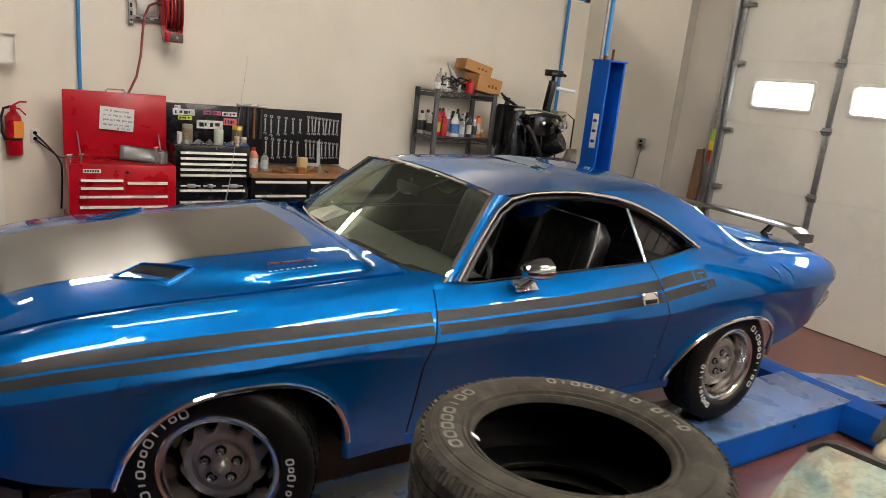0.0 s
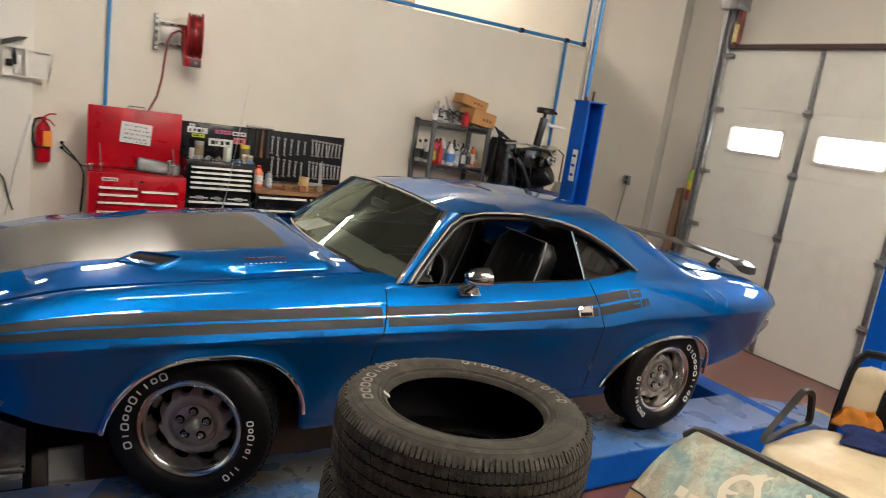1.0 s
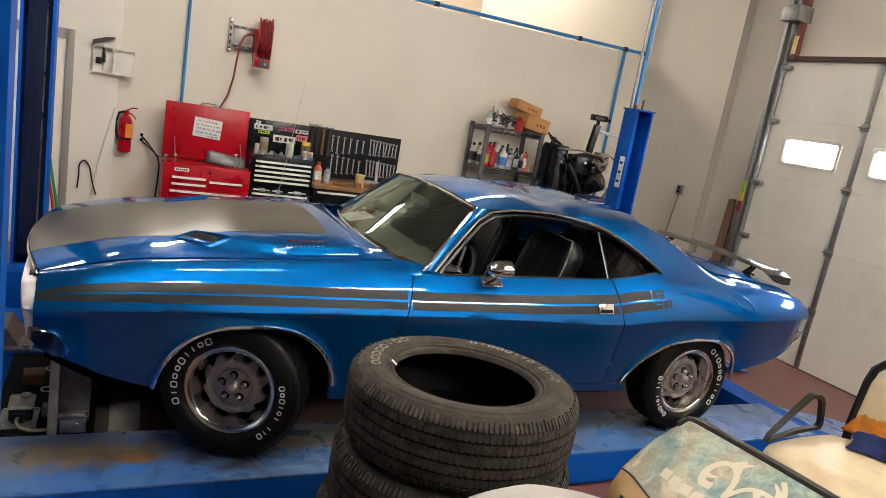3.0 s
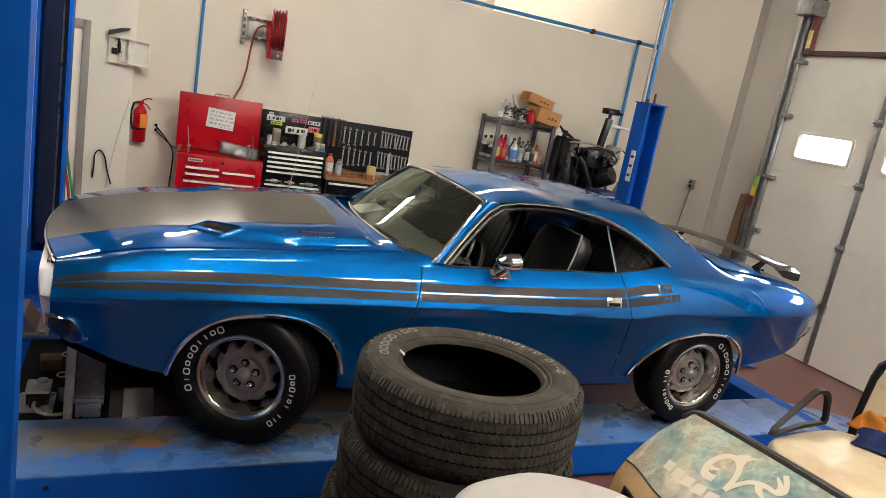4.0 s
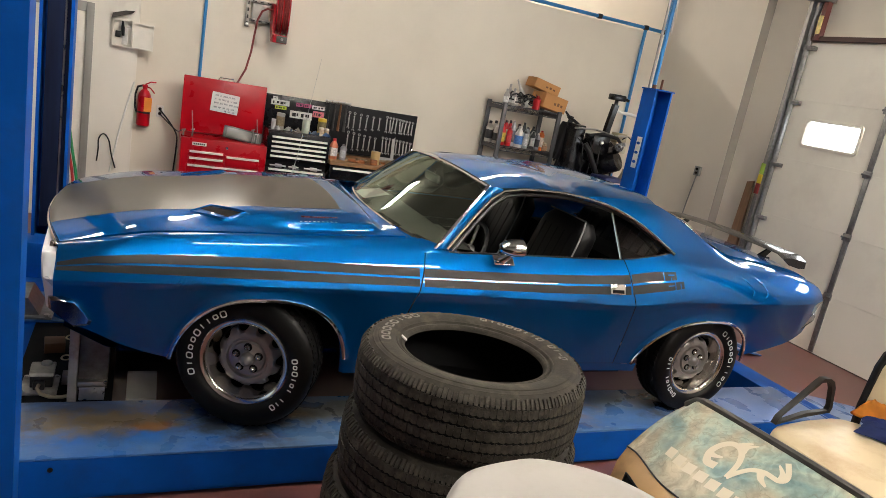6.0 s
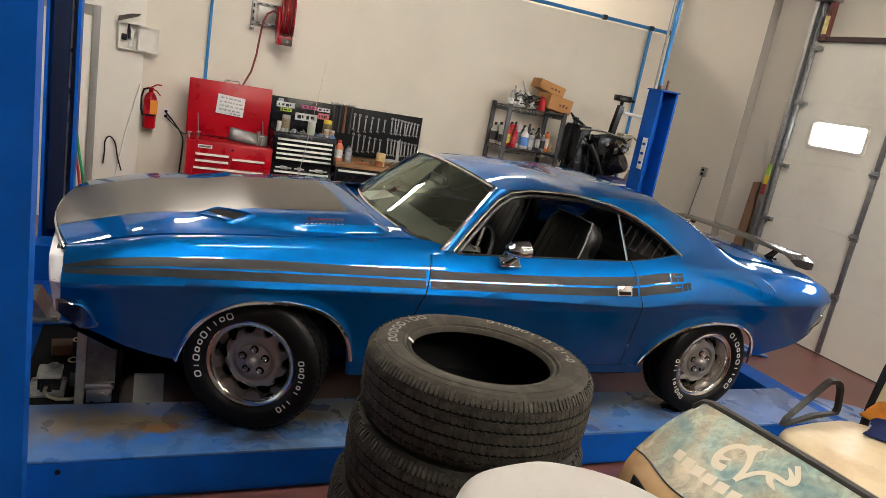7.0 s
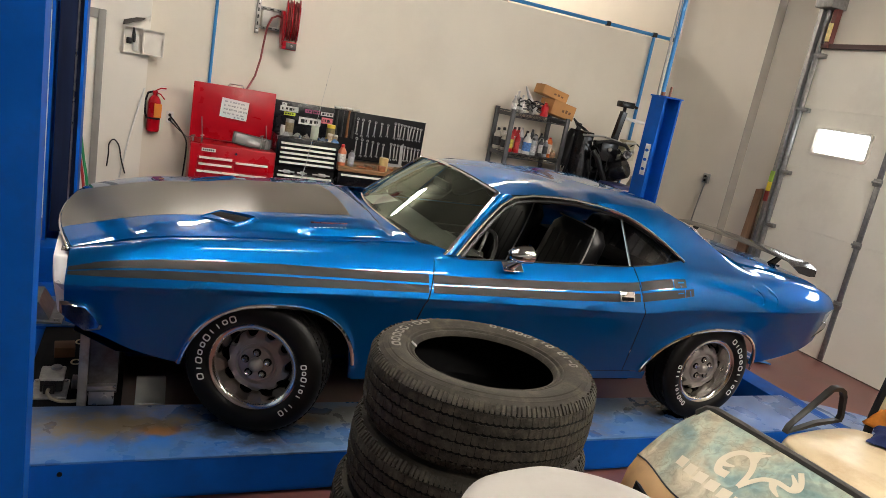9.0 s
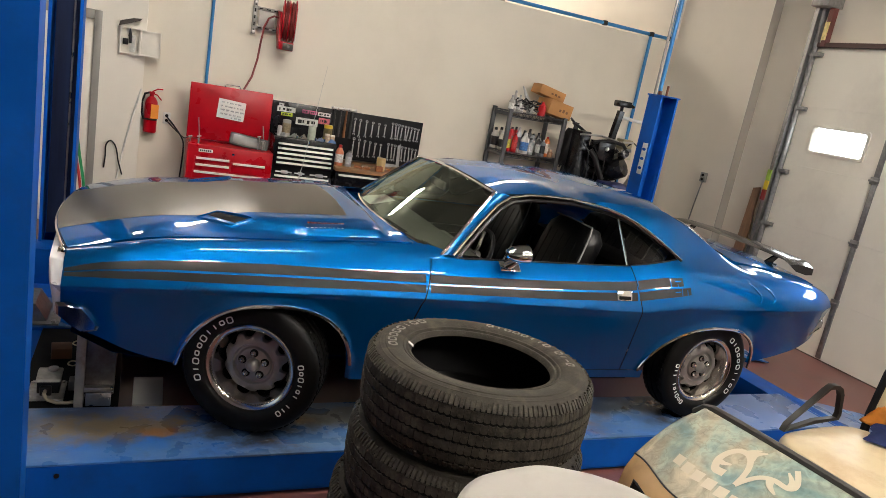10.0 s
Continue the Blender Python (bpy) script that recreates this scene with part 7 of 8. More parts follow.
part("cabinet", bm, M["black_enamel"], bench)
for x0, x1 in ((0.03, 0.54), (0.56, 1.07)):
    for z0, z1 in ((0.78, 0.90), (0.60, 0.77), (0.40, 0.59), (0.14, 0.39)):
        drawer(bench, x0, x1, z0, z1, 0.02, M["black_enamel"], M["alu_pull"])
peg = thing("pegboard", "black pegboard with rows of hanging wrenches", "pegboard")
bm = bmesh.new()
box(bm, 1.315, 2.415, 3.735, 3.755, 0.98, 1.515, 0.004)
part("board", bm, surface("black_board", (0.006, 0.006, 0.0075), 0.5, vary=0.2, scale=6, spec=0.2), peg)
for zz in (1.49, 1.34, 1.22, 1.08):
    bm = bmesh.new()
    for k in range(26):
        box(bm, 1.35 + 0.041 * k, 1.356 + 0.041 * k, 3.7335, 3.7345, zz, zz + 0.006)
    tagged(part("peg_hole", bm, M["dark"], peg, smooth=False), kind="stuff")
bm = bmesh.new()
for x in (1.5, 2.2):
    box(bm, x, x + 0.03, 3.755, 3.80, 1.1, 1.4)
part("standoff", bm, M["galv"], peg, smooth=False)


def wrench(x, z, ln, tilt=0.0):
    t = thing("wrench", "chrome combination wrench hanging on the pegboard", "wrench", pose(x, 3.724, z, 0, tilt, 0), "wrenches on the board")
    w = 0.0052 + ln * 0.011
    bm = bmesh.new()
    prism(bm, [(-w, -ln + 0.02), (w, -ln + 0.02), (w * 0.8, -0.02), (-w * 0.8, -0.02)], "y", -0.003, 0.003)
    r = w * 2.1
    n = 14
    for cz, a0, a1 in ((0.0, 0, 2 * math.pi), (-ln, -0.9 - math.pi / 2 + 1.5, 2 * math.pi - 2.2 + 0.3)):
        outer = [(r * math.cos(a), cz + r * math.sin(a)) for a in spaced(a0, a0 + (a1 if a1 < 6 else 2 * math.pi), n)]
        inner = [(r * 0.52 * math.cos(a), cz + r * 0.52 * math.sin(a)) for a in spaced(a0, a0 + (a1 if a1 < 6 else 2 * math.pi), n)]
        grid(bm, [[Vector((o[0], -0.005, o[1])), Vector((i[0], -0.005, i[1])), Vector((i[0], 0.005, i[1])), Vector((o[0], 0.005, o[1])), Vector((o[0], -0.005, o[1]))] for o, i in zip(outer, inner)])
    part("wrench_body", bm, M["satin"], t, angle=30)
    return t


proto = wrench(0, 0, 0.17)
rnd = random.Random(11)


def put_wrench(x, z, ln, tilt):
    c = copy_thing(proto, pose(x, 3.724, z, 0, tilt, 0) @ Matrix.Diagonal((0.8 + 1.2 * ln, 1, ln / 0.17, 1)))
    return c


for k in range(5):
    put_wrench(1.66 + 0.075 * k, 1.440 - 0.004 * k, 0.185 - 0.014 * k, rnd.uniform(-2, 2))
for k in range(6):
    put_wrench(1.615 + 0.065 * k, 1.225 - 0.006 * k, 0.20 - 0.012 * k, rnd.uniform(-2, 2))
for k in range(9):
    put_wrench(2.045 + 0.040 * k, 1.455 - 0.003 * k, 0.17 - 0.004 * k, rnd.uniform(-5, 5))
for k in range(9):
    put_wrench(2.03 + 0.043 * k, 1.215 - 0.003 * k, 0.18 - 0.005 * k, rnd.uniform(-4, 4))
proto.matrix_basis = pose(1.60, 3.724, 1.445, 0, 0, 0)
for k, (x, c) in enumerate(((1.355, (0.02, 0.02, 0.02)), (1.42, (0.02, 0.02, 0.02)), (1.485, (0.22, 0.09, 0.03)), (1.55, (0.03, 0.03, 0.03)))):
    t = thing("hammer", "hammer hanging handle down on the pegboard", "hammer", pose(x, 3.715, 1.52), "hammers on the board")
    bm = bmesh.new()
    tube(bm, [(0, 0, 0.0), (0, 0, -0.15), (0, 0, -0.30)], 0.013, 8, radii=[0.010, 0.012, 0.017])
    part("handle", bm, surface("hammer_handle_%d" % k, c, 0.45), t)
    bm = bmesh.new()
    tube(bm, [(-0.045, 0, 0.012), (-0.02, 0, 0.012), (0.02, 0, 0.012), (0.045, 0, 0.012)], 0.016, 10, radii=[0.020, 0.013, 0.015, 0.021])
    part("head", bm, M["steel"], t)
# things on the bench
bottle(1.36, 3.30, 0.966, 0.045, 0.22, (0.62, 0.20, 0.10), (0.5, 0.02, 0.02), "orange fluid bottle with a red cap on the bench", 0.3, W)
bottle(1.46, 3.28, 0.966, 0.035, 0.17, (0.25, 0.25, 0.27), (0.1, 0.1, 0.1), "grey spray can on the bench", 0.2, (0.4, 0.42, 0.45), "can", "can")
bottle(1.82, 3.26, 0.966, 0.05, 0.14, (0.55, 0.38, 0.16), K, "tan tape tub on the bench", 0, None, "tub", "tub")
rnd = random.Random(21)
for k in range(13):
    x, y = 1.52 + 0.055 * k + rnd.uniform(-0.02, 0.02), 3.22 + rnd.uniform(-0.05, 0.15)
    t = thing("bench_part", "rusty brown machine part lying on the bench", "machine part", pose(x, y, 0.966, 0, 0, rnd.uniform(0, 180)), "parts on the bench")
    bm = bmesh.new()
    if k % 3 == 0:
        lathe(bm, [(0.0, 0.03), (0.025, 0.03), (0.04, 0.02), (0.042, 0.0), (0.0, 0.0)], 14)
    elif k % 3 == 1:
        tube(bm, [(-0.05, 0, 0.014), (0.0, 0.02, 0.02), (0.06, 0, 0.016)], 0.013, 8)
    else:
        box(bm, -0.035, 0.04, -0.025, 0.025, 0, rnd.uniform(0.03, 0.07), 0.006)
    c = (0.30, 0.10, 0.03) if k % 2 else (0.22, 0.16, 0.10)
    key = "bench_part_%d" % (k % 2)
    if key not in M:
        M[key] = surface(key, c, 0.5, vary=0.3, scale=30, dirt=(0.1, 0.05, 0.03), dirt_scale=20, dirt_amount=0.6)
    part("casting", bm, M[key], t)
sq = thing("steel_square", "pale steel angle square leaning on the pegboard", "square", pose(2.03, 3.66, 0.966, -8, 0, 0))
bm = bmesh.new()
prism(bm, [(-0.14, 0.0), (0.14, 0.0), (0.14, 0.28), (0.105, 0.24), (0.105, 0.035), (-0.09, 0.035)], "y", -0.004, 0.004)
part("blade", bm, M["galv"], sq, smooth=False)

# ---- wire shelving ----
sh = thing("wire_shelf", "dark grey wire shelving unit crowded with cans and boxes", "shelving", pose(3.295, 3.31, 0))
M["shelf"] = surface("dark_epoxy_wire", (0.075, 0.075, 0.08), 0.5, metal=0.2, vary=0.2)
SW, SD = 0.745, 0.42
for x, y in ((0, 0), (SW, 0), (0, SD), (SW, SD)):
    bm = bmesh.new()
    box(bm, x - 0.026, x + 0.026, y - 0.018, y + 0.018, 0.0, 1.86, 0.006)
    part("upright", bm, M["shelf"], sh)
for z in (1.83, 1.36, 0.87, 0.30):
    bm = bmesh.new()
    for y in (0.0, SD):
        tube(bm, [(0, y, z), (SW, y, z)], 0.007, 6)
        tube(bm, [(0, y, z - 0.055), (SW, y, z - 0.055)], 0.006, 6)
        zig = [(SW * k / 16, y, z - (0.055 if k % 2 else 0.0)) for k in range(17)]
        tube(bm, zig, 0.004, 5)
    for x in (0, SW):
        tube(bm, [(x, 0, z), (x, SD, z)], 0.007, 6)
        box(bm, x - 0.006, x + 0.006, 0, SD, z - 0.055, z - 0.01)
    for k in range(1, 20):
        tube(bm, [(SW * k / 20, 0, z + 0.002), (SW * k / 20, SD, z + 0.002)], 0.003, 4)
    part("shelf_deck", bm, M["shelf"], sh)
kinds = [((0.30, 0.29, 0.22), K, (0.42, 0.40, 0.30)), (R_, K, W), (R_, W, (0.4, 0.05, 0.05)), (W, K, (0.15, 0.25, 0.5)), ((0.5, 0.5, 0.5), W, (0.5, 0.1, 0.08)), ((0.55, 0.16, 0.03), R_, W), ((0.2, 0.2, 0.2), K, (0.5, 0.5, 0.5)), ((0.45, 0.42, 0.3), K, W)]
PALE, INK, ORANGE = (0.52, 0.50, 0.44), (0.03, 0.03, 0.035), (0.66, 0.15, 0.02)
SHELF_ROW = ((3.300, 3.60, 0.044, 0.25, PALE, K, INK, 0.28), (3.385, 3.62, 0.044, 0.26, PALE, K, INK, 0.28), (3.345, 3.49, 0.040, 0.22, PALE, W, INK, 0.30),
             (3.375, 3.40, 0.040, 0.25, R_, R_, (0.55, 0.42, 0.06), 0.26), (3.445, 3.47, 0.038, 0.29, R_, K, W, 0.20), (3.460, 3.38, 0.033, 0.22, R_, R_, (0.5, 0.05, 0.05), 0.18),
             (3.520, 3.42, 0.033, 0.30, (0.45, 0.46, 0.48), G, (0.10, 0.10, 0.12), 0.22), (3.540, 3.53, 0.038, 0.21, INK, K, W, 0.24), (3.595, 3.38, 0.050, 0.25, W, W, (0.08, 0.22, 0.55), 0.30),
             (3.640, 3.50, 0.042, 0.27, INK, K, (0.30, 0.06, 0.05), 0.30), (3.690, 3.40, 0.044, 0.20, (0.34, 0.36, 0.37), K, (0.55, 0.56, 0.56), 0.28), (3.745, 3.47, 0.034, 0.25, (0.30, 0.30, 0.31), K, W, 0.16),
             (3.785, 3.38, 0.030, 0.21, INK, K, (0.45, 0.45, 0.44), 0.18), (3.830, 3.46, 0.032, 0.23, (0.42, 0.42, 0.40), K, INK, 0.18), (3.855, 3.38, 0.030, 0.20, (0.24, 0.25, 0.27), W, INK, 0.20),
             (3.905, 3.39, 0.036, 0.24, ORANGE, R_, (0.72, 0.60, 0.50), 0.17))
for x, y, r, h, c, cc, lc2, neck in SHELF_ROW:
    bottle(x, y, 1.365, r, h, c, cc, "bottle of shop fluid standing on the wire shelf", neck, lc2, "bottle", "bottle", "bottles on the shelf")
for k in range(8):
    c, cc, lc2 = kinds[(k * 5) % 8]
    bottle(3.46 + 0.066 * k, 3.64, 1.365, 0.036, 0.23 + 0.03 * (k % 3), INK if k % 2 else c, K, "bottle of shop fluid standing on the wire shelf", 0.26, lc2, "bottle", "bottle", "bottles on the shelf")
for k, (x, y, w, c) in enumerate(((3.955, 3.37, 0.05, (0.34, 0.20, 0.11)), (3.995, 3.42, 0.045, (0.48, 0.36, 0.24)), (3.965, 3.47, 0.05, (0.26, 0.15, 0.09)))):
    t = thing("parts_bag", "small brown bag of parts on the wire shelf", "bag", pose(x, y, 1.366, 0, 0, 50 * k), "bags on the shelf")
    bm = bmesh.new()
    cushion(bm, w * 1.5, w * 1.2, 0.07 + 0.02 * k, Matrix.Identity(4))
    part("bag", bm, surface("parts_bag_%d" % k, c, 0.5, vary=0.4, scale=40), t)
for k in range(8):
    c, cc, lc2 = kinds[(k * 3) % 8]
    bottle(3.33 + 0.085 * k, 3.45, 0.875, 0.04, 0.2 + 0.02 * (k % 3), c, cc, "bottle of shop fluid standing on the wire shelf", 0.28, lc2, "bottle", "bottle", "bottles on the shelf")
for k, (x, h) in enumerate(((3.32, 0.18), (3.37, 0.24), (3.42, 0.20), (3.47, 0.13))):
    bottle(x, 3.38 + 0.03 * (k % 2), 1.836, 0.032, h, (0.42, 0.40, 0.37), G, "pale grey spray bottle on the top shelf", 0.35, W, "bottle", "bottle", "bottles on the top shelf")
bottle(3.725, 3.36, 1.836, 0.046, 0.165, R_, (0.4, 0.02, 0.02), "red plastic funnel can on the top shelf", 0.25, None, "can", "can")
M["card"] = surface("brown_cardboard", (0.47, 0.23, 0.08), 0.75, vary=0.12, scale=4, grain=0.1, grain_scale=60)
for (x, y, z, rz, ry, w, d, h) in ((3.93, 3.45, 1.862, 4, 9, 0.34, 0.28, 0.17), (3.86, 3.54, 2.065, -3, 12, 0.35, 0.24, 0.11)):
    t = thing("cardboard_box", "brown cardboard box lying on the top shelf", "box", pose(x, y, z, 0, ry, rz), "boxes on the shelf")
    bm = bmesh.new()
    box(bm, -w / 2, w / 2, -d / 2, d / 2, 0.0, h, 0.004)
    cb = part("carton", bm, M["card"], t)
    bm = bmesh.new()
    box(bm, -w / 2 - 0.001, w / 2 + 0.001, -0.025, 0.025, h, h + 0.0015)
    part("tape", bm, surface("packing_tape_%d" % int(100 * h), (0.42, 0.26, 0.12), 0.3), cb, smooth=False)
    for q in range(3):
        bm = bmesh.new()
        box(bm, -0.02 + 0.05 * q, 0.01 + 0.05 * q, -d / 2 - 0.0015, -d / 2, h * 0.35, h * (0.52 + 0.06 * (q % 2)))
        part("print_bar", bm, surface("carton_print", (0.16, 0.075, 0.03), 0.7) if "carton_print" not in M else M["carton_print"], cb, smooth=False)
        M["carton_print"] = bpy.data.materials["carton_print"]
fn = thing("paper_funnel", "grey crumpled paper cone lying on the top shelf", "paper", pose(3.64, 3.45, 1.86, 0, -35, 10))
bm = bmesh.new()
lathe(bm, [(0.008, 0.34), (0.02, 0.22), (0.045, 0.08), (0.06, 0.0), (0.055, 0.0), (0.015, 0.22)], 14)
part("cone", bm, surface("grey_paper", (0.52, 0.52, 0.50), 0.7, vary=0.2, scale=20), fn)
tm = thing("tangled_hose", "tangle of black and grey hoses on the top shelf", "hose", pose(3.52, 3.36, 1.836))
rnd = random.Random(8)
for k in range(8):
    bm = bmesh.new()
    tube(bm, [(-0.16 + 0.045 * i + rnd.uniform(-0.02, 0.02), rnd.uniform(-0.04, 0.1), 0.02 + 0.05 * abs(math.sin(i * 1.3 + k)) + 0.014 * k) for i in range(9)], 0.009, 6)
    part("hose", bm, M["black_plastic"] if k % 2 else M["shelf"], tm)
bg = thing("tool_bag", "black canvas tool bag hanging at the end of the shelf", "bag", pose(4.095, 3.30, 1.30, 0, 8, 0))
bm = bmesh.new()
cushion(bm, 0.10, 0.16, 0.46, Matrix.Identity(4))
part("bag_body", bm, M["black_plastic"], bg)
bm = bmesh.new()
tube(bm, [(-0.03, -0.06, 0.44), (-0.02, -0.07, 0.54), (0.02, -0.07, 0.54), (0.03, -0.06, 0.44)], 0.008, 6)
part("bag_handle", bm, M["black_plastic"], bg)
dr = thing("air_hose_bundle", "black air hoses and a grease gun hanging from the shelf corner", "hose", pose(4.08, 3.28, 1.83))
for k in range(5):
    bm = bmesh.new()
    tube(bm, [(0.015 * k, -0.02, 0.05 - 0.02 * k), (0.06 + 0.01 * k, -0.05, 0.0), (0.05 + 0.012 * k, -0.05, -0.25), (-0.03 + 0.03 * k, -0.04, -0.55 - 0.06 * k)], 0.012, 7)
    part("hose", bm, M["black_plastic"], dr)
bm = bmesh.new()
tube(bm, [(0.03, -0.05, 0.0), (0.15, -0.06, -0.05), (0.28, -0.06, -0.12)], 0.018, 8)
part("grease_gun", bm, M["black_plastic"], dr)

# ---- tyre changer ----
tc = thing("tyre_changer", "black tyre changing machine with an upright column and arm", "tyre changer", pose(4.45, 3.0, 0))
for nm, b in (("cabinet", (-0.35, 0.35, -0.30, 0.30, 0.0, 0.78)), ("rear_panel", (-0.33, -0.19, 0.02, 0.30, 0.0, 1.76)), ("housing", (-0.19, 0.30, 0.10, 0.38, 0.75, 1.60)), ("arm_block", (-0.14, 0.10, -0.10, 0.10, 1.46, 1.68))):
    bm = bmesh.new()
    box(bm, *b, 0.012)
    part(nm, bm, M["black_enamel"], tc)
bm = bmesh.new()
lathe(bm, [(0.0, 0.16), (0.11, 0.16), (0.125, 0.14), (0.125, -0.14), (0.11, -0.16), (0.0, -0.16)], 20, pose(0.14, -0.06, 1.36, 62, 0, 28))
lathe(bm, [(0.0, 0.20), (0.05, 0.20), (0.055, 0.0)], 14, pose(0.20, -0.12, 1.56, 80, 0, -30))
part("motor", bm, M["black_enamel"], tc)
bm = bmesh.new()
tube(bm, [(0.07, 0.0, 1.55), (0.09, 0.0, 1.80), (0.13, 0.0, 2.06)], 0.045, 4)
part("column", bm, M["black_enamel"], tc)
bm = bmesh.new()
box(bm, 0.04, 0.22, -0.06, 0.06, 2.11, 2.18, 0.012)
tube(bm, [(0.13, 0, 2.05), (0.13, 0, 2.12)], 0.022, 8)
tube(bm, [(0.22, 0, 2.15), (0.30, 0, 2.13)], 0.018, 8)
part("head", bm, M["black_enamel"], tc)
bm = bmesh.new()
tube(bm, [(0.16, -0.02, 1.99), (0.42, -0.05, 1.97)], 0.020, 10)
part("spindle", bm, M["tag_white"], tc, "white enamelled spindle")
bm = bmesh.new()
tube(bm, [(-0.22, -0.06, 1.56), (-0.16, -0.10, 1.48), (-0.06, -0.12, 1.30), (-0.02, -0.12, 1.24)], 0.034, 10)
tube(bm, [(-0.2, -0.06, 1.66), (0.0, -0.08, 1.70), (0.22, -0.06, 1.68), (0.34, -0.02, 1.60)], 0.022, 10)
part("swing_arm", bm, M["black_plastic"], tc)
bm = bmesh.new()
lathe(bm, [(0.0, 0.06), (0.20, 0.06), (0.24, 0.03), (0.24, 0.0), (0.0, 0.0)], 28, pose(0.0, -0.05, 0.82))
part("turntable", bm, M["steel"], tc)
for k, (x, z) in enumerate(((-0.02, 1.60), (0.20, 1.56), (0.30, 1.62))):
    bm = bmesh.new()
    lathe(bm, [(0.0, 0.03), (0.02, 0.03), (0.024, 0.02), (0.024, -0.06), (0.034, -0.065), (0.034, -0.09), (0.0, -0.09)], 12, pose(x, -0.10, z, 70, 0, 25 * k - 20))
    part("clamp_knob", bm, M["steel"], tc)
for k in range(5):
    bm = bmesh.new()
    tube(bm, [(-0.30 + 0.12 * k, 0.0, 1.62 + 0.03 * (k % 2)), (-0.26 + 0.12 * k, -0.09, 1.55), (-0.24 + 0.11 * k, -0.11, 1.35 - 0.03 * k), (-0.20 + 0.1 * k, -0.06, 1.10)], 0.008, 6)
    part("air_tube", bm, M["black_plastic"], tc)
bm = bmesh.new()
tube(bm, [(-0.36, 0.0, 1.72), (-0.10, -0.04, 1.74), (0.20, -0.03, 1.70), (0.40, -0.02, 1.72)], 0.012, 8)
part("guard_rail", bm, M["steel"], tc)
for k, (x, z) in enumerate(((-0.05, 1.42), (0.12, 1.36), (0.24, 1.45), (0.30, 1.30))):
    bm = bmesh.new()
    lathe(bm, [(0.0, 0.05), (0.05, 0.045), (0.06, 0.0), (0.05, -0.05)], 12, pose(x, 0.05, z, 90, 0, 20 * k))
    part("knob", bm, M["black_plastic"], tc)
bm = bmesh.new()
tube(bm, [(0.35, 0.1, 1.62), (0.45, 0.05, 1.72), (0.52, 0.0, 1.66), (0.5, -0.02, 1.3), (0.42, -0.05, 1.1)], 0.010, 6)
part("hose", bm, M["black_plastic"], tc)
pb = thing("parts_box", "dark blue box with a pale label beside the tyre changer", "box", pose(4.36, 2.55, 0))
bm = bmesh.new()
box(bm, -0.02, 0.30, -0.02, 0.30, 0.02, 1.24, 0.01)
part("case", bm, surface("navy_box", (0.02, 0.03, 0.13), 0.5), pb)
bm = bmesh.new()
box(bm, 0.06, 0.19, -0.024, -0.021, 1.12, 1.20)
part("label", bm, surface("pink_label", (0.62, 0.48, 0.52), 0.6), pb, smooth=False)
rg = thing("rag", "pale rag hanging beside the tyre changer", "cloth", pose(4.80, 2.88, 1.02))
bm = bmesh.new()
grid(bm, [[Vector((0.13 * u + 0.015 * math.sin(v * 9), 0.04 * math.sin(u * 9 + v * 3), 0.32 * v - 0.03 * u * (1 - v))) for u in spaced(0, 1, 9)] for v in spaced(0, 1, 10)])
bmesh.ops.solidify(bm, geom=bm.faces[:], thickness=0.006)
part("fabric", bm, surface("pale_rag", (0.45, 0.42, 0.34), 0.9, vary=0.2, scale=10), rg)
for x, z, c in ((4.86, 1.50, (0.60, 0.56, 0.45)), (4.84, 1.62, (0.4, 0.36, 0.25))):
    t = thing("filter_carton", "pale carton on the tyre changer", "box", pose(x, 3.14, z))
    bm = bmesh.new()
    box(bm, -0.07, 0.07, -0.07, 0.07, 0, 0.12, 0.006)
    part("carton", bm, surface("carton_%d" % int(z * 100), c, 0.7), t)

# ---- air hose reel ----
rl = thing("hose_reel", "red air hose reel on a slotted steel wall bracket", "hose reel", pose(0.62, 3.60, 2.30))
M["hose_red"] = surface("dark_red_hose", (0.20, 0.028, 0.026), 0.5, vary=0.2, scale=20)
M["slotted"] = surface("slotted_zinc_channel", (0.30, 0.29, 0.27), 0.45, metal=0.6, vary=0.3, scale=30)
for x0, x1, z0, z1 in ((-0.245, -0.205, -0.155, 0.185), (0.165, 0.205, -0.155, 0.185), (-0.205, 0.165, 0.090, 0.125), (-0.205, 0.165, -0.100, -0.065)):
    bm = bmesh.new()
    box(bm, x0, x1, 0.145, 0.185, z0, z1, 0.004)
    ch2 = part("channel", bm, M["slotted"], rl, "slotted zinc channel")
    for k in range(5):
        t = (k + 0.5) / 5
        bm = bmesh.new()
        if x1 - x0 < 0.1:
            cz = z0 + (z1 - z0) * t
            box(bm, x0 + 0.013, x1 - 0.013, 0.1435, 0.1455, cz - 0.018, cz + 0.018)
        else:
            cx = x0 + (x1 - x0) * t
            box(bm, cx - 0.020, cx + 0.020, 0.1435, 0.1455, z0 + 0.012, z1 - 0.012)
        part("slot", bm, M["dark"], ch2, smooth=False)
for x, z in ((-0.225, 0.16), (-0.225, -0.13), (0.185, 0.11), (0.185, -0.08)):
    bm = bmesh.new()
    lathe(bm, [(0.016, 0.0), (0.016, 0.018), (0.007, 0.019), (0.007, 0.030), (0.0, 0.031)], 6, pose(x, 0.145, z, 90, 0, 0))
    part("bolt", bm, M["steel"], rl)
bm = bmesh.new()
box(bm, -0.185, -0.02, 0.135, 0.146, -0.062, 0.088, 0.004)
part("mount_plate", bm, surface("pale_mount_plate", (0.48, 0.47, 0.44), 0.5, metal=0.3, vary=0.15), rl)
# cast arm beside the drum, with the roller guide at its foot
bm = bmesh.new()
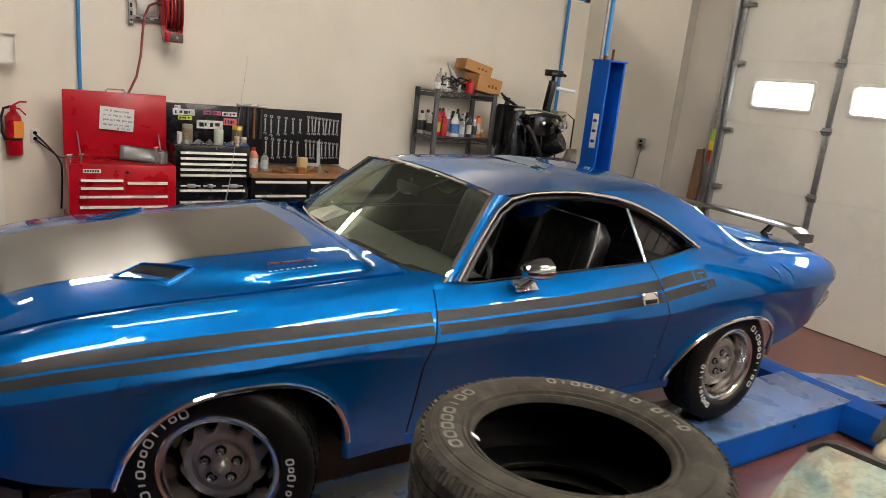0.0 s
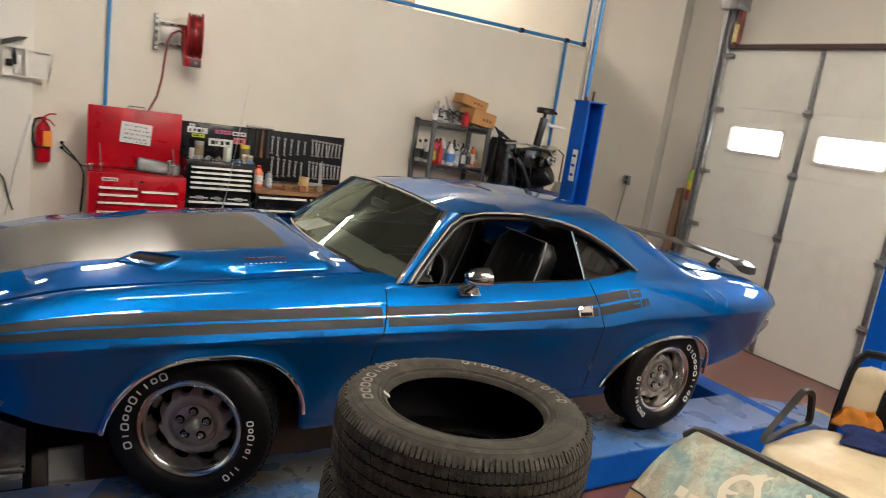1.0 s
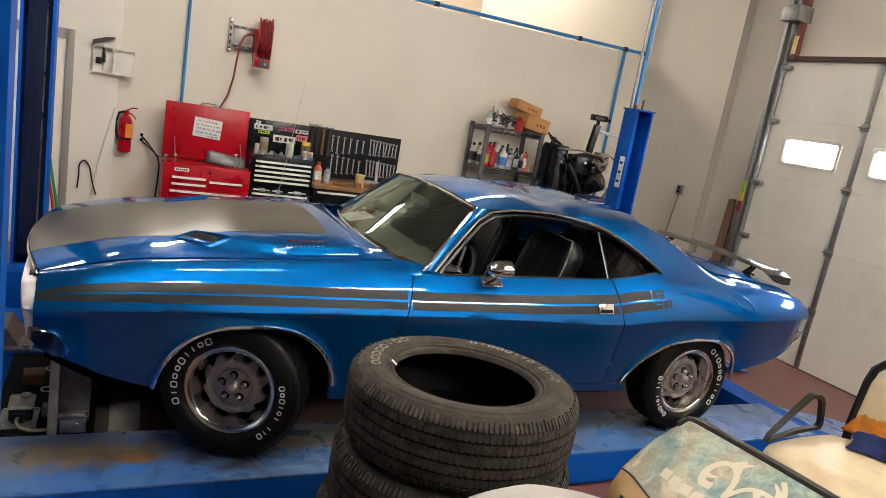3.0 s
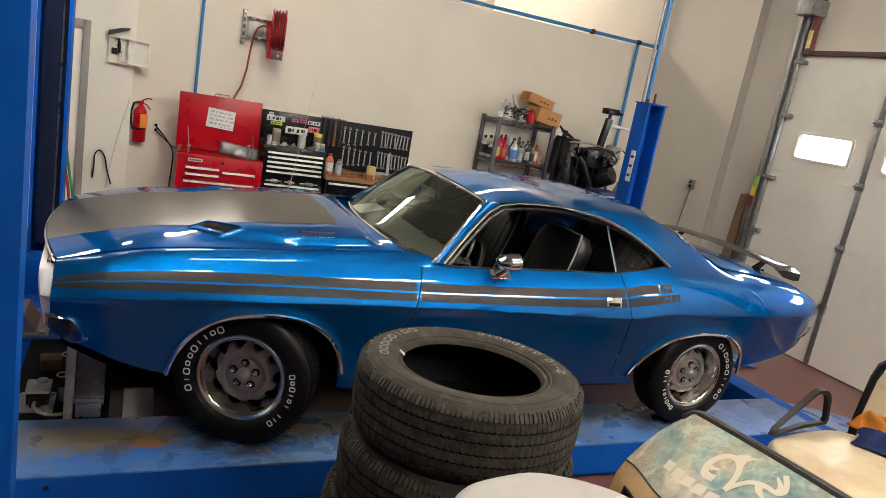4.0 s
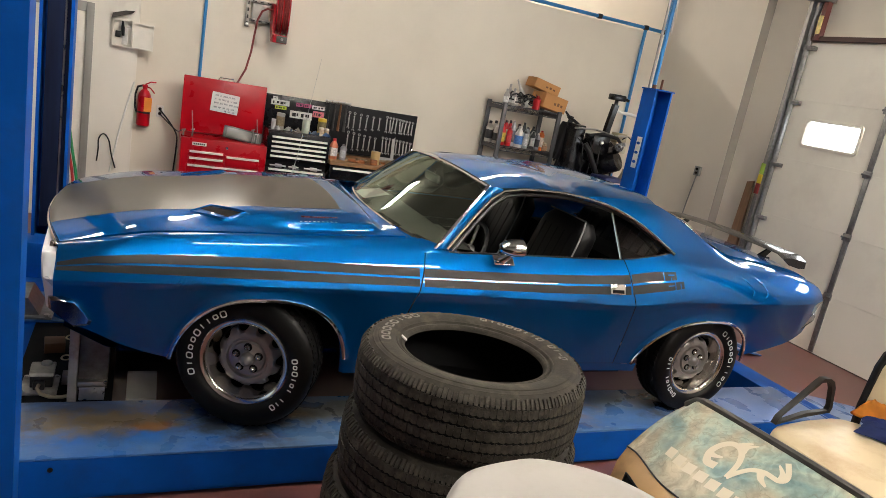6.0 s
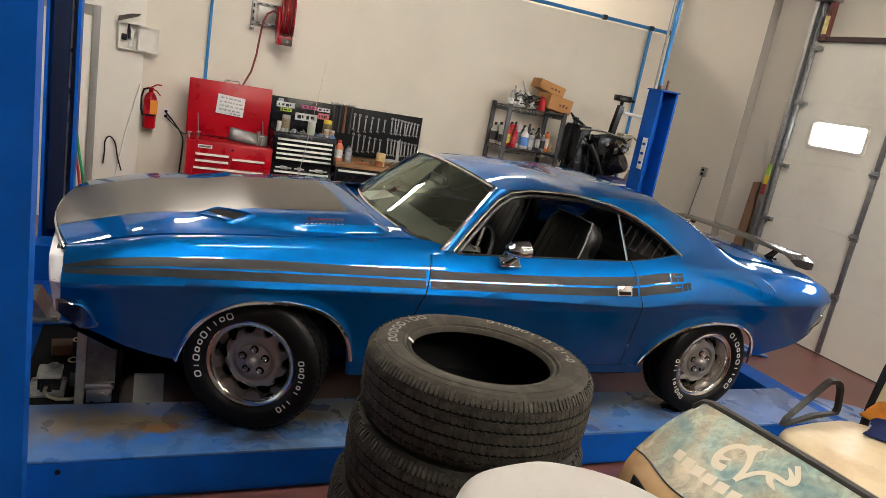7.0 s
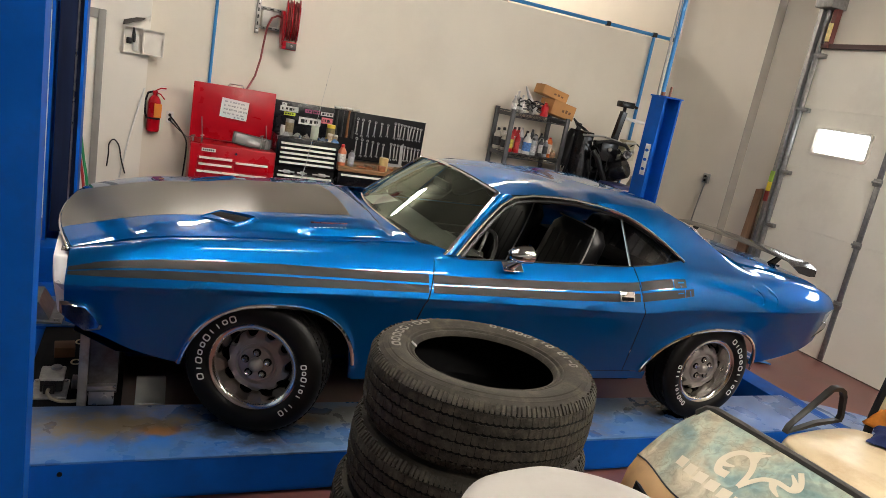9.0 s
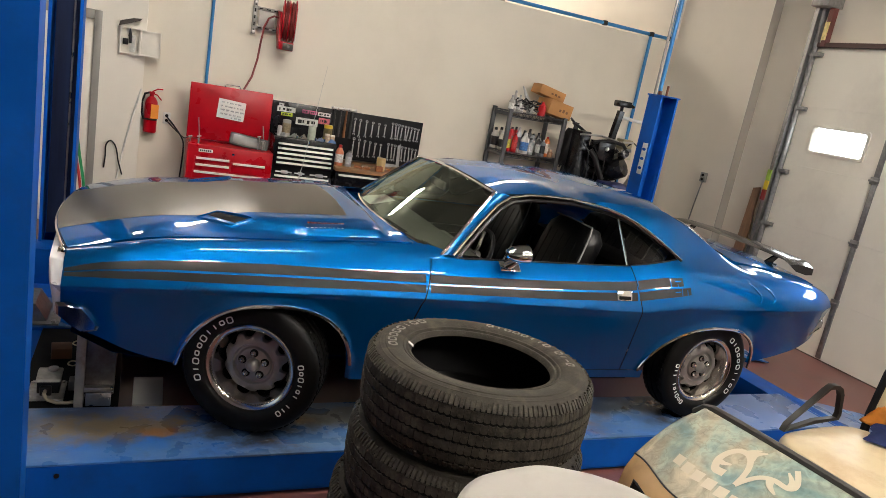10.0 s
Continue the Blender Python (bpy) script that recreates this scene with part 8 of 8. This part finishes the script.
prism(bm, [(0.14, 0.12), (0.02, 0.11), (-0.035, 0.05), (-0.055, -0.08), (-0.075, -0.20), (-0.10, -0.255), (-0.02, -0.265), (0.05, -0.19), (0.10, -0.10), (0.14, -0.06)], "x", 0.0, 0.030)
bmesh.ops.bevel(bm, geom=bm.edges[:], offset=0.006, segments=2, affect="EDGES")
part("arm", bm, M["red"], rl, "red cast reel arm")
RM = pose(0.085, 0.0, 0.03, 0, 90, -7)
for z in (-0.050, 0.006, 0.070):
    bm = bmesh.new()
    r = 0.205 if z < 0.06 else 0.215
    lathe(bm, [(0.0, z), (0.11, z), (r - 0.008, z + 0.003), (r, z + 0.006), (r, z - 0.004), (r - 0.010, z - 0.005), (0.11, z - 0.006), (0.0, z - 0.006)], 40, RM)
    part("flange", bm, M["red"], rl)
for k in range(6):
    bm = bmesh.new()
    z = -0.038 + 0.019 * k
    rr = 0.165 + 0.012 * ((k * 2) % 3)
    tube(bm, [RM @ Vector((rr * math.cos(a), rr * math.sin(a), z)) for a in spaced(0, 2 * math.pi * 31 / 32, 32)], 0.010, 6, closed=True)
    part("hose_wrap", bm, M["hose_red"], rl)
bm = bmesh.new()
box(bm, 0.006, 0.150, -0.135, -0.02, -0.262, -0.178, 0.010)
gb = part("guide_box", bm, M["red"], rl)
bm = bmesh.new()
box(bm, 0.040, 0.146, -0.140, -0.134, -0.256, -0.190, 0.003)
part("roller_plate", bm, surface("dark_roller_plate", (0.05, 0.045, 0.04), 0.5), gb)
bm = bmesh.new()
lathe(bm, [(0.0, 0.012), (0.010, 0.011), (0.014, 0.0)], 12, pose(0.095, -0.140, -0.222, 90, 0, 0))
part("roller", bm, M["galv"], gb)
bm = bmesh.new()
tube(bm, [(0.0, 0.02, 0.045), (-0.05, 0.02, 0.052), (-0.10, 0.03, 0.02), (-0.135, 0.04, -0.07), (-0.150, 0.05, -0.22), (-0.165, 0.05, -0.40), (-0.20, 0.05, -0.58), (-0.255, 0.04, -0.70), (-0.33, 0.0, -0.84)], 0.0105, 8)
part("hose", bm, M["hose_red"], rl)

# ---- pipes and conduits ----
M["pipe_blue"] = surface("blue_air_pipe", (0.03, 0.22, 0.52), 0.4, vary=0.1, scale=8)


def pipe(name, label, pts, r, mat, cat="pipe", clips=()):
    t = thing(name, label, cat)
    bm = bmesh.new()
    if cat in ("cable", "cord", "hose"):
        a, pts = [Vector(p) for p in pts], []
        for i in range(len(a) - 1):
            p0, p1, p2, p3 = a[max(0, i - 1)], a[i], a[i + 1], a[min(len(a) - 1, i + 2)]
            pts += [0.5 * (2 * p1 + (p2 - p0) * k + (2 * p0 - 5 * p1 + 4 * p2 - p3) * k * k + (3 * p1 - p0 - 3 * p2 + p3) * k ** 3) for k in (0.0, 0.25, 0.5, 0.75)]
        pts.append(a[-1])
    tube(bm, pts, r, 10)
    part("run", bm, mat, t)
    for c in clips:
        bm = bmesh.new()
        box(bm, c[0] - 0.03, c[0] + 0.03, c[1] - 0.03, c[1] + 0.03, c[2] - 0.03, c[2] + 0.03, 0.012)
        part("fitting", bm, M["black_plastic"], t)
    return t


pipe("air_pipe", "blue compressed air pipe running down the wall", [(-0.01, 3.77, 1.0), (-0.01, 3.77, 3.07)], 0.016, M["pipe_blue"])
pipe("air_pipe", "blue compressed air pipe along the top of the partition", [(-0.6, 3.77, 3.085), (5.33, 3.77, 3.085), (5.62, 3.77, 3.085)], 0.022, M["pipe_blue"], clips=[(5.33, 3.76, 3.085), (5.62, 3.76, 3.085), (2.6, 3.77, 3.085), (4.6, 3.77, 3.085)])
pipe("air_pipe", "blue compressed air drop pipe in the corner", [(5.33, 3.76, 3.06), (5.33, 3.76, 0.9)], 0.022, M["pipe_blue"])
pipe("air_pipe", "blue compressed air pipe rising to the ceiling", [(5.62, 3.76, 3.1), (5.62, 3.76, 5.0)], 0.02, M["pipe_blue"])
pipe("conduit", "white electrical conduit rising in the corner", [(5.69, 3.72, 3.1), (5.69, 3.72, 5.0)], 0.022, M["tag_white"])
pipe("lift_conduit", "pale conduit above the lift post", [(3.84, 1.56, 2.262), (3.84, 1.56, 5.0)], 0.013, M["galv"])
pipe("lift_hose", "blue hose rising above the lift post", [(3.91, 1.58, 2.262), (3.91, 1.58, 5.0)], 0.02, M["pipe_blue"])

# ---- small wall things ----
ex = thing("fire_extinguisher", "red fire extinguisher with an orange tag on the wall", "extinguisher", pose(-0.508, 3.71, 1.005) @ Matrix.Diagonal((0.82, 0.82, 0.92, 1)))
bm = bmesh.new()
lathe(bm, [(0.0, 0.0), (0.066, 0.0), (0.075, 0.015), (0.075, 0.30), (0.068, 0.34), (0.045, 0.375), (0.026, 0.39), (0.026, 0.42)], 28)
part("cylinder", bm, M["red"], ex)
bm = bmesh.new()
box(bm, -0.03, 0.03, -0.02, 0.02, 0.415, 0.44, 0.005)
tube(bm, [(0.0, 0, 0.44), (0.06, -0.01, 0.475), (0.12, -0.02, 0.478)], 0.008, 6)
tube(bm, [(0.0, 0, 0.425), (0.06, -0.01, 0.41), (0.11, -0.02, 0.36)], 0.008, 6)
part("lever", bm, M["red"], ex)
bm = bmesh.new()
tube(bm, [(-0.02, 0, 0.43), (-0.08, 0, 0.41), (-0.105, 0, 0.32), (-0.10, 0, 0.20), (-0.075, 0.0, 0.13)], 0.012, 8)
part("hose", bm, M["black_plastic"], ex)
bm = bmesh.new()
box(bm, 0.0, 0.085, -0.082, -0.079, 0.16, 0.31, 0.001)
part("tag", bm, surface("orange_tag", (0.85, 0.28, 0.03), 0.6, vary=0.05), ex, "bright orange inspection tag", smooth=False)
bm = bmesh.new()
lathe(bm, [(0.0765, 0.135), (0.0765, 0.155)], 28)
box(bm, -0.02, 0.02, 0.06, 0.10, 0.0, 0.40)
part("bracket", bm, M["black_plastic"], ex)


def outlet(m, label, mat):
    t = thing("wall_outlet", label, "outlet", m)
    bm = bmesh.new()
    box(bm, -0.035, 0.035, -0.012, 0.0, -0.058, 0.058, 0.004)
    p2 = part("cover", bm, mat, t)
    for z in (-0.024, 0.024):
        bm = bmesh.new()
        lathe(bm, [(0.0, 0.003), (0.015, 0.002), (0.016, 0.0)], 12, pose(0, -0.012, z, 90, 0, 0))
        part("socket", bm, M["dark"], p2)
    return t


outlet(pose(-0.355, 3.798, 1.16), "white double wall outlet with a plugged cable", M["tag_white"])
outlet(pose(5.718, 2.60, 1.47, 0, 0, -90) @ Matrix.Diagonal((1.3, 3, 1, 1)), "grey surface-mounted outlet box on the wall", M["galv"])
pipe("power_cord", "black power cord looping from the outlet to the tool chest", [(-0.35, 3.78, 1.17), (-0.28, 3.70, 1.10), (-0.20, 3.52, 1.00), (-0.19, 3.40, 0.90), (-0.20, 3.45, 0.6)], 0.008, M["black_plastic"], "cable")
pipe("power_cord", "black power cord from the lower socket to the tool chest", [(-0.35, 3.78, 1.13), (-0.25, 3.68, 1.05), (-0.185, 3.5, 1.02), (-0.15, 3.36, 1.06)], 0.006, M["black_plastic"], "cable")
pipe("outlet_cord", "grey cord hanging below the outlet box", [(5.70, 2.60, 1.42), (5.69, 2.62, 1.2), (5.69, 2.66, 0.8), (5.68, 2.68, 0.05)], 0.008, M["galv"], "cable")
lb = thing("lock_box", "pale plastic thermostat guard box hanging open on the wall", "guard box", pose(-0.745, 3.70, 1.86))
M["guard"] = surface("pale_guard_plastic", (0.76, 0.73, 0.66), 0.4, vary=0.08)
bm = bmesh.new()
for b in ((-0.085, 0.085, -0.006, 0.0, -0.125, 0.125), (-0.085, -0.077, -0.06, -0.006, -0.125, 0.125), (0.077, 0.085, -0.06, -0.006, -0.125, 0.125), (-0.077, 0.077, -0.06, -0.006, 0.117, 0.125), (-0.077, 0.077, -0.06, -0.006, -0.125, -0.117)):
    box(bm, *b)
part("back_box", bm, M["guard"], lb, smooth=False)
bm = bmesh.new()
mm = Matrix.Translation((0.088, -0.06, 0)) @ pose(0, 0, 0, 0, 0, -2)
for b in ((0.0, 0.19, -0.004, 0.0, -0.12, 0.12), (0.0, 0.012, -0.035, -0.004, -0.12, 0.12), (0.178, 0.19, -0.035, -0.004, -0.12, 0.12), (0.012, 0.178, -0.035, -0.004, 0.108, 0.12), (0.012, 0.178, -0.035, -0.004, -0.12, -0.108)):
    box(bm, *b, m=mm)
part("open_cover", bm, M["guard"], lb, smooth=False)
bm = bmesh.new()
box(bm, 0.0, 0.05, -0.04, -0.008, -0.10, 0.06, 0.005)
part("thermostat", bm, M["tag_white"], lb)
bm = bmesh.new()
box(bm, -0.06, -0.01, -0.045, -0.008, -0.04, 0.02, 0.008)
tube(bm, [(0.0, -0.05, 0.12), (0.005, -0.06, 0.05), (0.01, -0.055, -0.02)], 0.018, 8, radii=[0.006, 0.018, 0.012])
part("key_bunch", bm, M["black_plastic"], lb)
bm = bmesh.new()
prism(bm, [(-0.10, 0.125), (0.08, 0.20), (0.10, 0.225), (0.02, 0.215), (-0.09, 0.175)], "y", -0.07, -0.01)
part("hood_flap", bm, surface("dark_brown_flap", (0.05, 0.04, 0.035), 0.6), lb, smooth=False)
pipe("cord", "thin pale cord hanging from the guard box", [(-0.61, 3.69, 1.42), (-0.66, 3.69, 1.2), (-0.72, 3.68, 0.9), (-0.78, 3.68, 0.5)], 0.009, M["tag_white"], "cord")
pipe("test_lead", "black coiled lead on a wall hook", [(-0.90, 3.68, 0.60), (-0.89, 3.66, 0.73), (-0.89, 3.66, 0.83), (-0.85, 3.66, 0.88), (-0.80, 3.66, 0.82), (-0.77, 3.66, 0.68), (-0.73, 3.66, 0.55)], 0.007, M["black_plastic"], "cable")
wd = thing("wood_board", "brown wooden board leaning behind the door track", "board", pose(5.76, 1.83, 0.0, 0, 0, 0))
bm = bmesh.new()
prism(bm, [(-0.09, 0.0), (0.10, 0.0), (0.02, 1.50), (-0.06, 1.52)], "x", -0.03, 0.0)
part("plank", bm, surface("plywood_brown", (0.24, 0.14, 0.08), 0.6, vary=0.2, scale=5, stretch=(1, 6, 1)), wd, smooth=False)
# doorway in the pale wall section
dw = thing("door_2", "white door in a grey steel frame", "door", kind="structure")
M["grey_frame"] = surface("grey_frame_paint", (0.28, 0.27, 0.25), 0.45, vary=0.06)
for nm, b in (("jamb", (-1.057, -0.990, 3.685, 3.85, 0, 2.09)), ("jamb", (-1.96, -1.86, 3.685, 3.85, 0, 2.09)), ("head", (-1.86, -1.057, 3.685, 3.85, 2.0, 2.09))):
    bm = bmesh.new()
    box(bm, *b, 0.006)
    part(nm, bm, M["grey_frame"], dw)
bm = bmesh.new()
box(bm, -1.86, -1.060, 3.715, 3.76, 0.005, 2.0, 0.003)
part("leaf", bm, M["wall_pale"], dw)
for x, c in ((-0.97, (0.02, 0.24, 0.08)), (-0.994, (0.42, 0.03, 0.03))):
    pipe("air_line", "coloured hose hanging beside the lift post", [(x - 0.075, 1.72, 1.55), (x - 0.034, 1.74, 1.223), (x, 1.74, 1.0), (x + 0.032, 1.74, 0.81), (x + 0.07, 1.74, 0.4), (x + 0.08, 1.74, 0.01)], 0.010, surface("hose_%d" % int(-100 * x), c, 0.45), "hose")
sg = thing("bay_sign", "black sign with a pale number on the far wall", "sign", pose(-1.33, 3.69, 1.93))
bm = bmesh.new()
box(bm, -0.10, 0.10, -0.008, 0.0, -0.12, 0.12, 0.004)
sp2 = part("plate", bm, M["black_enamel"], sg)
bm = bmesh.new()
tube(bm, [(0.04 * math.cos(a), -0.012, 0.03 + 0.045 * math.sin(a)) for a in spaced(0, 2 * math.pi * 15 / 16, 16)], 0.010, 6, closed=True)
part("mark", bm, M["tag_white"], sp2)
# yellow line on the floor
bm = bmesh.new()
box(bm, 5.02, 5.10, -3.0, -0.55, 0.001, 0.004)
tagged(part("floor_stripe", bm, surface("yellow_floor_tape", (0.55, 0.38, 0.06), 0.6, vary=0.2), None, smooth=False), "worn yellow floor stripe", "", "", "structure")
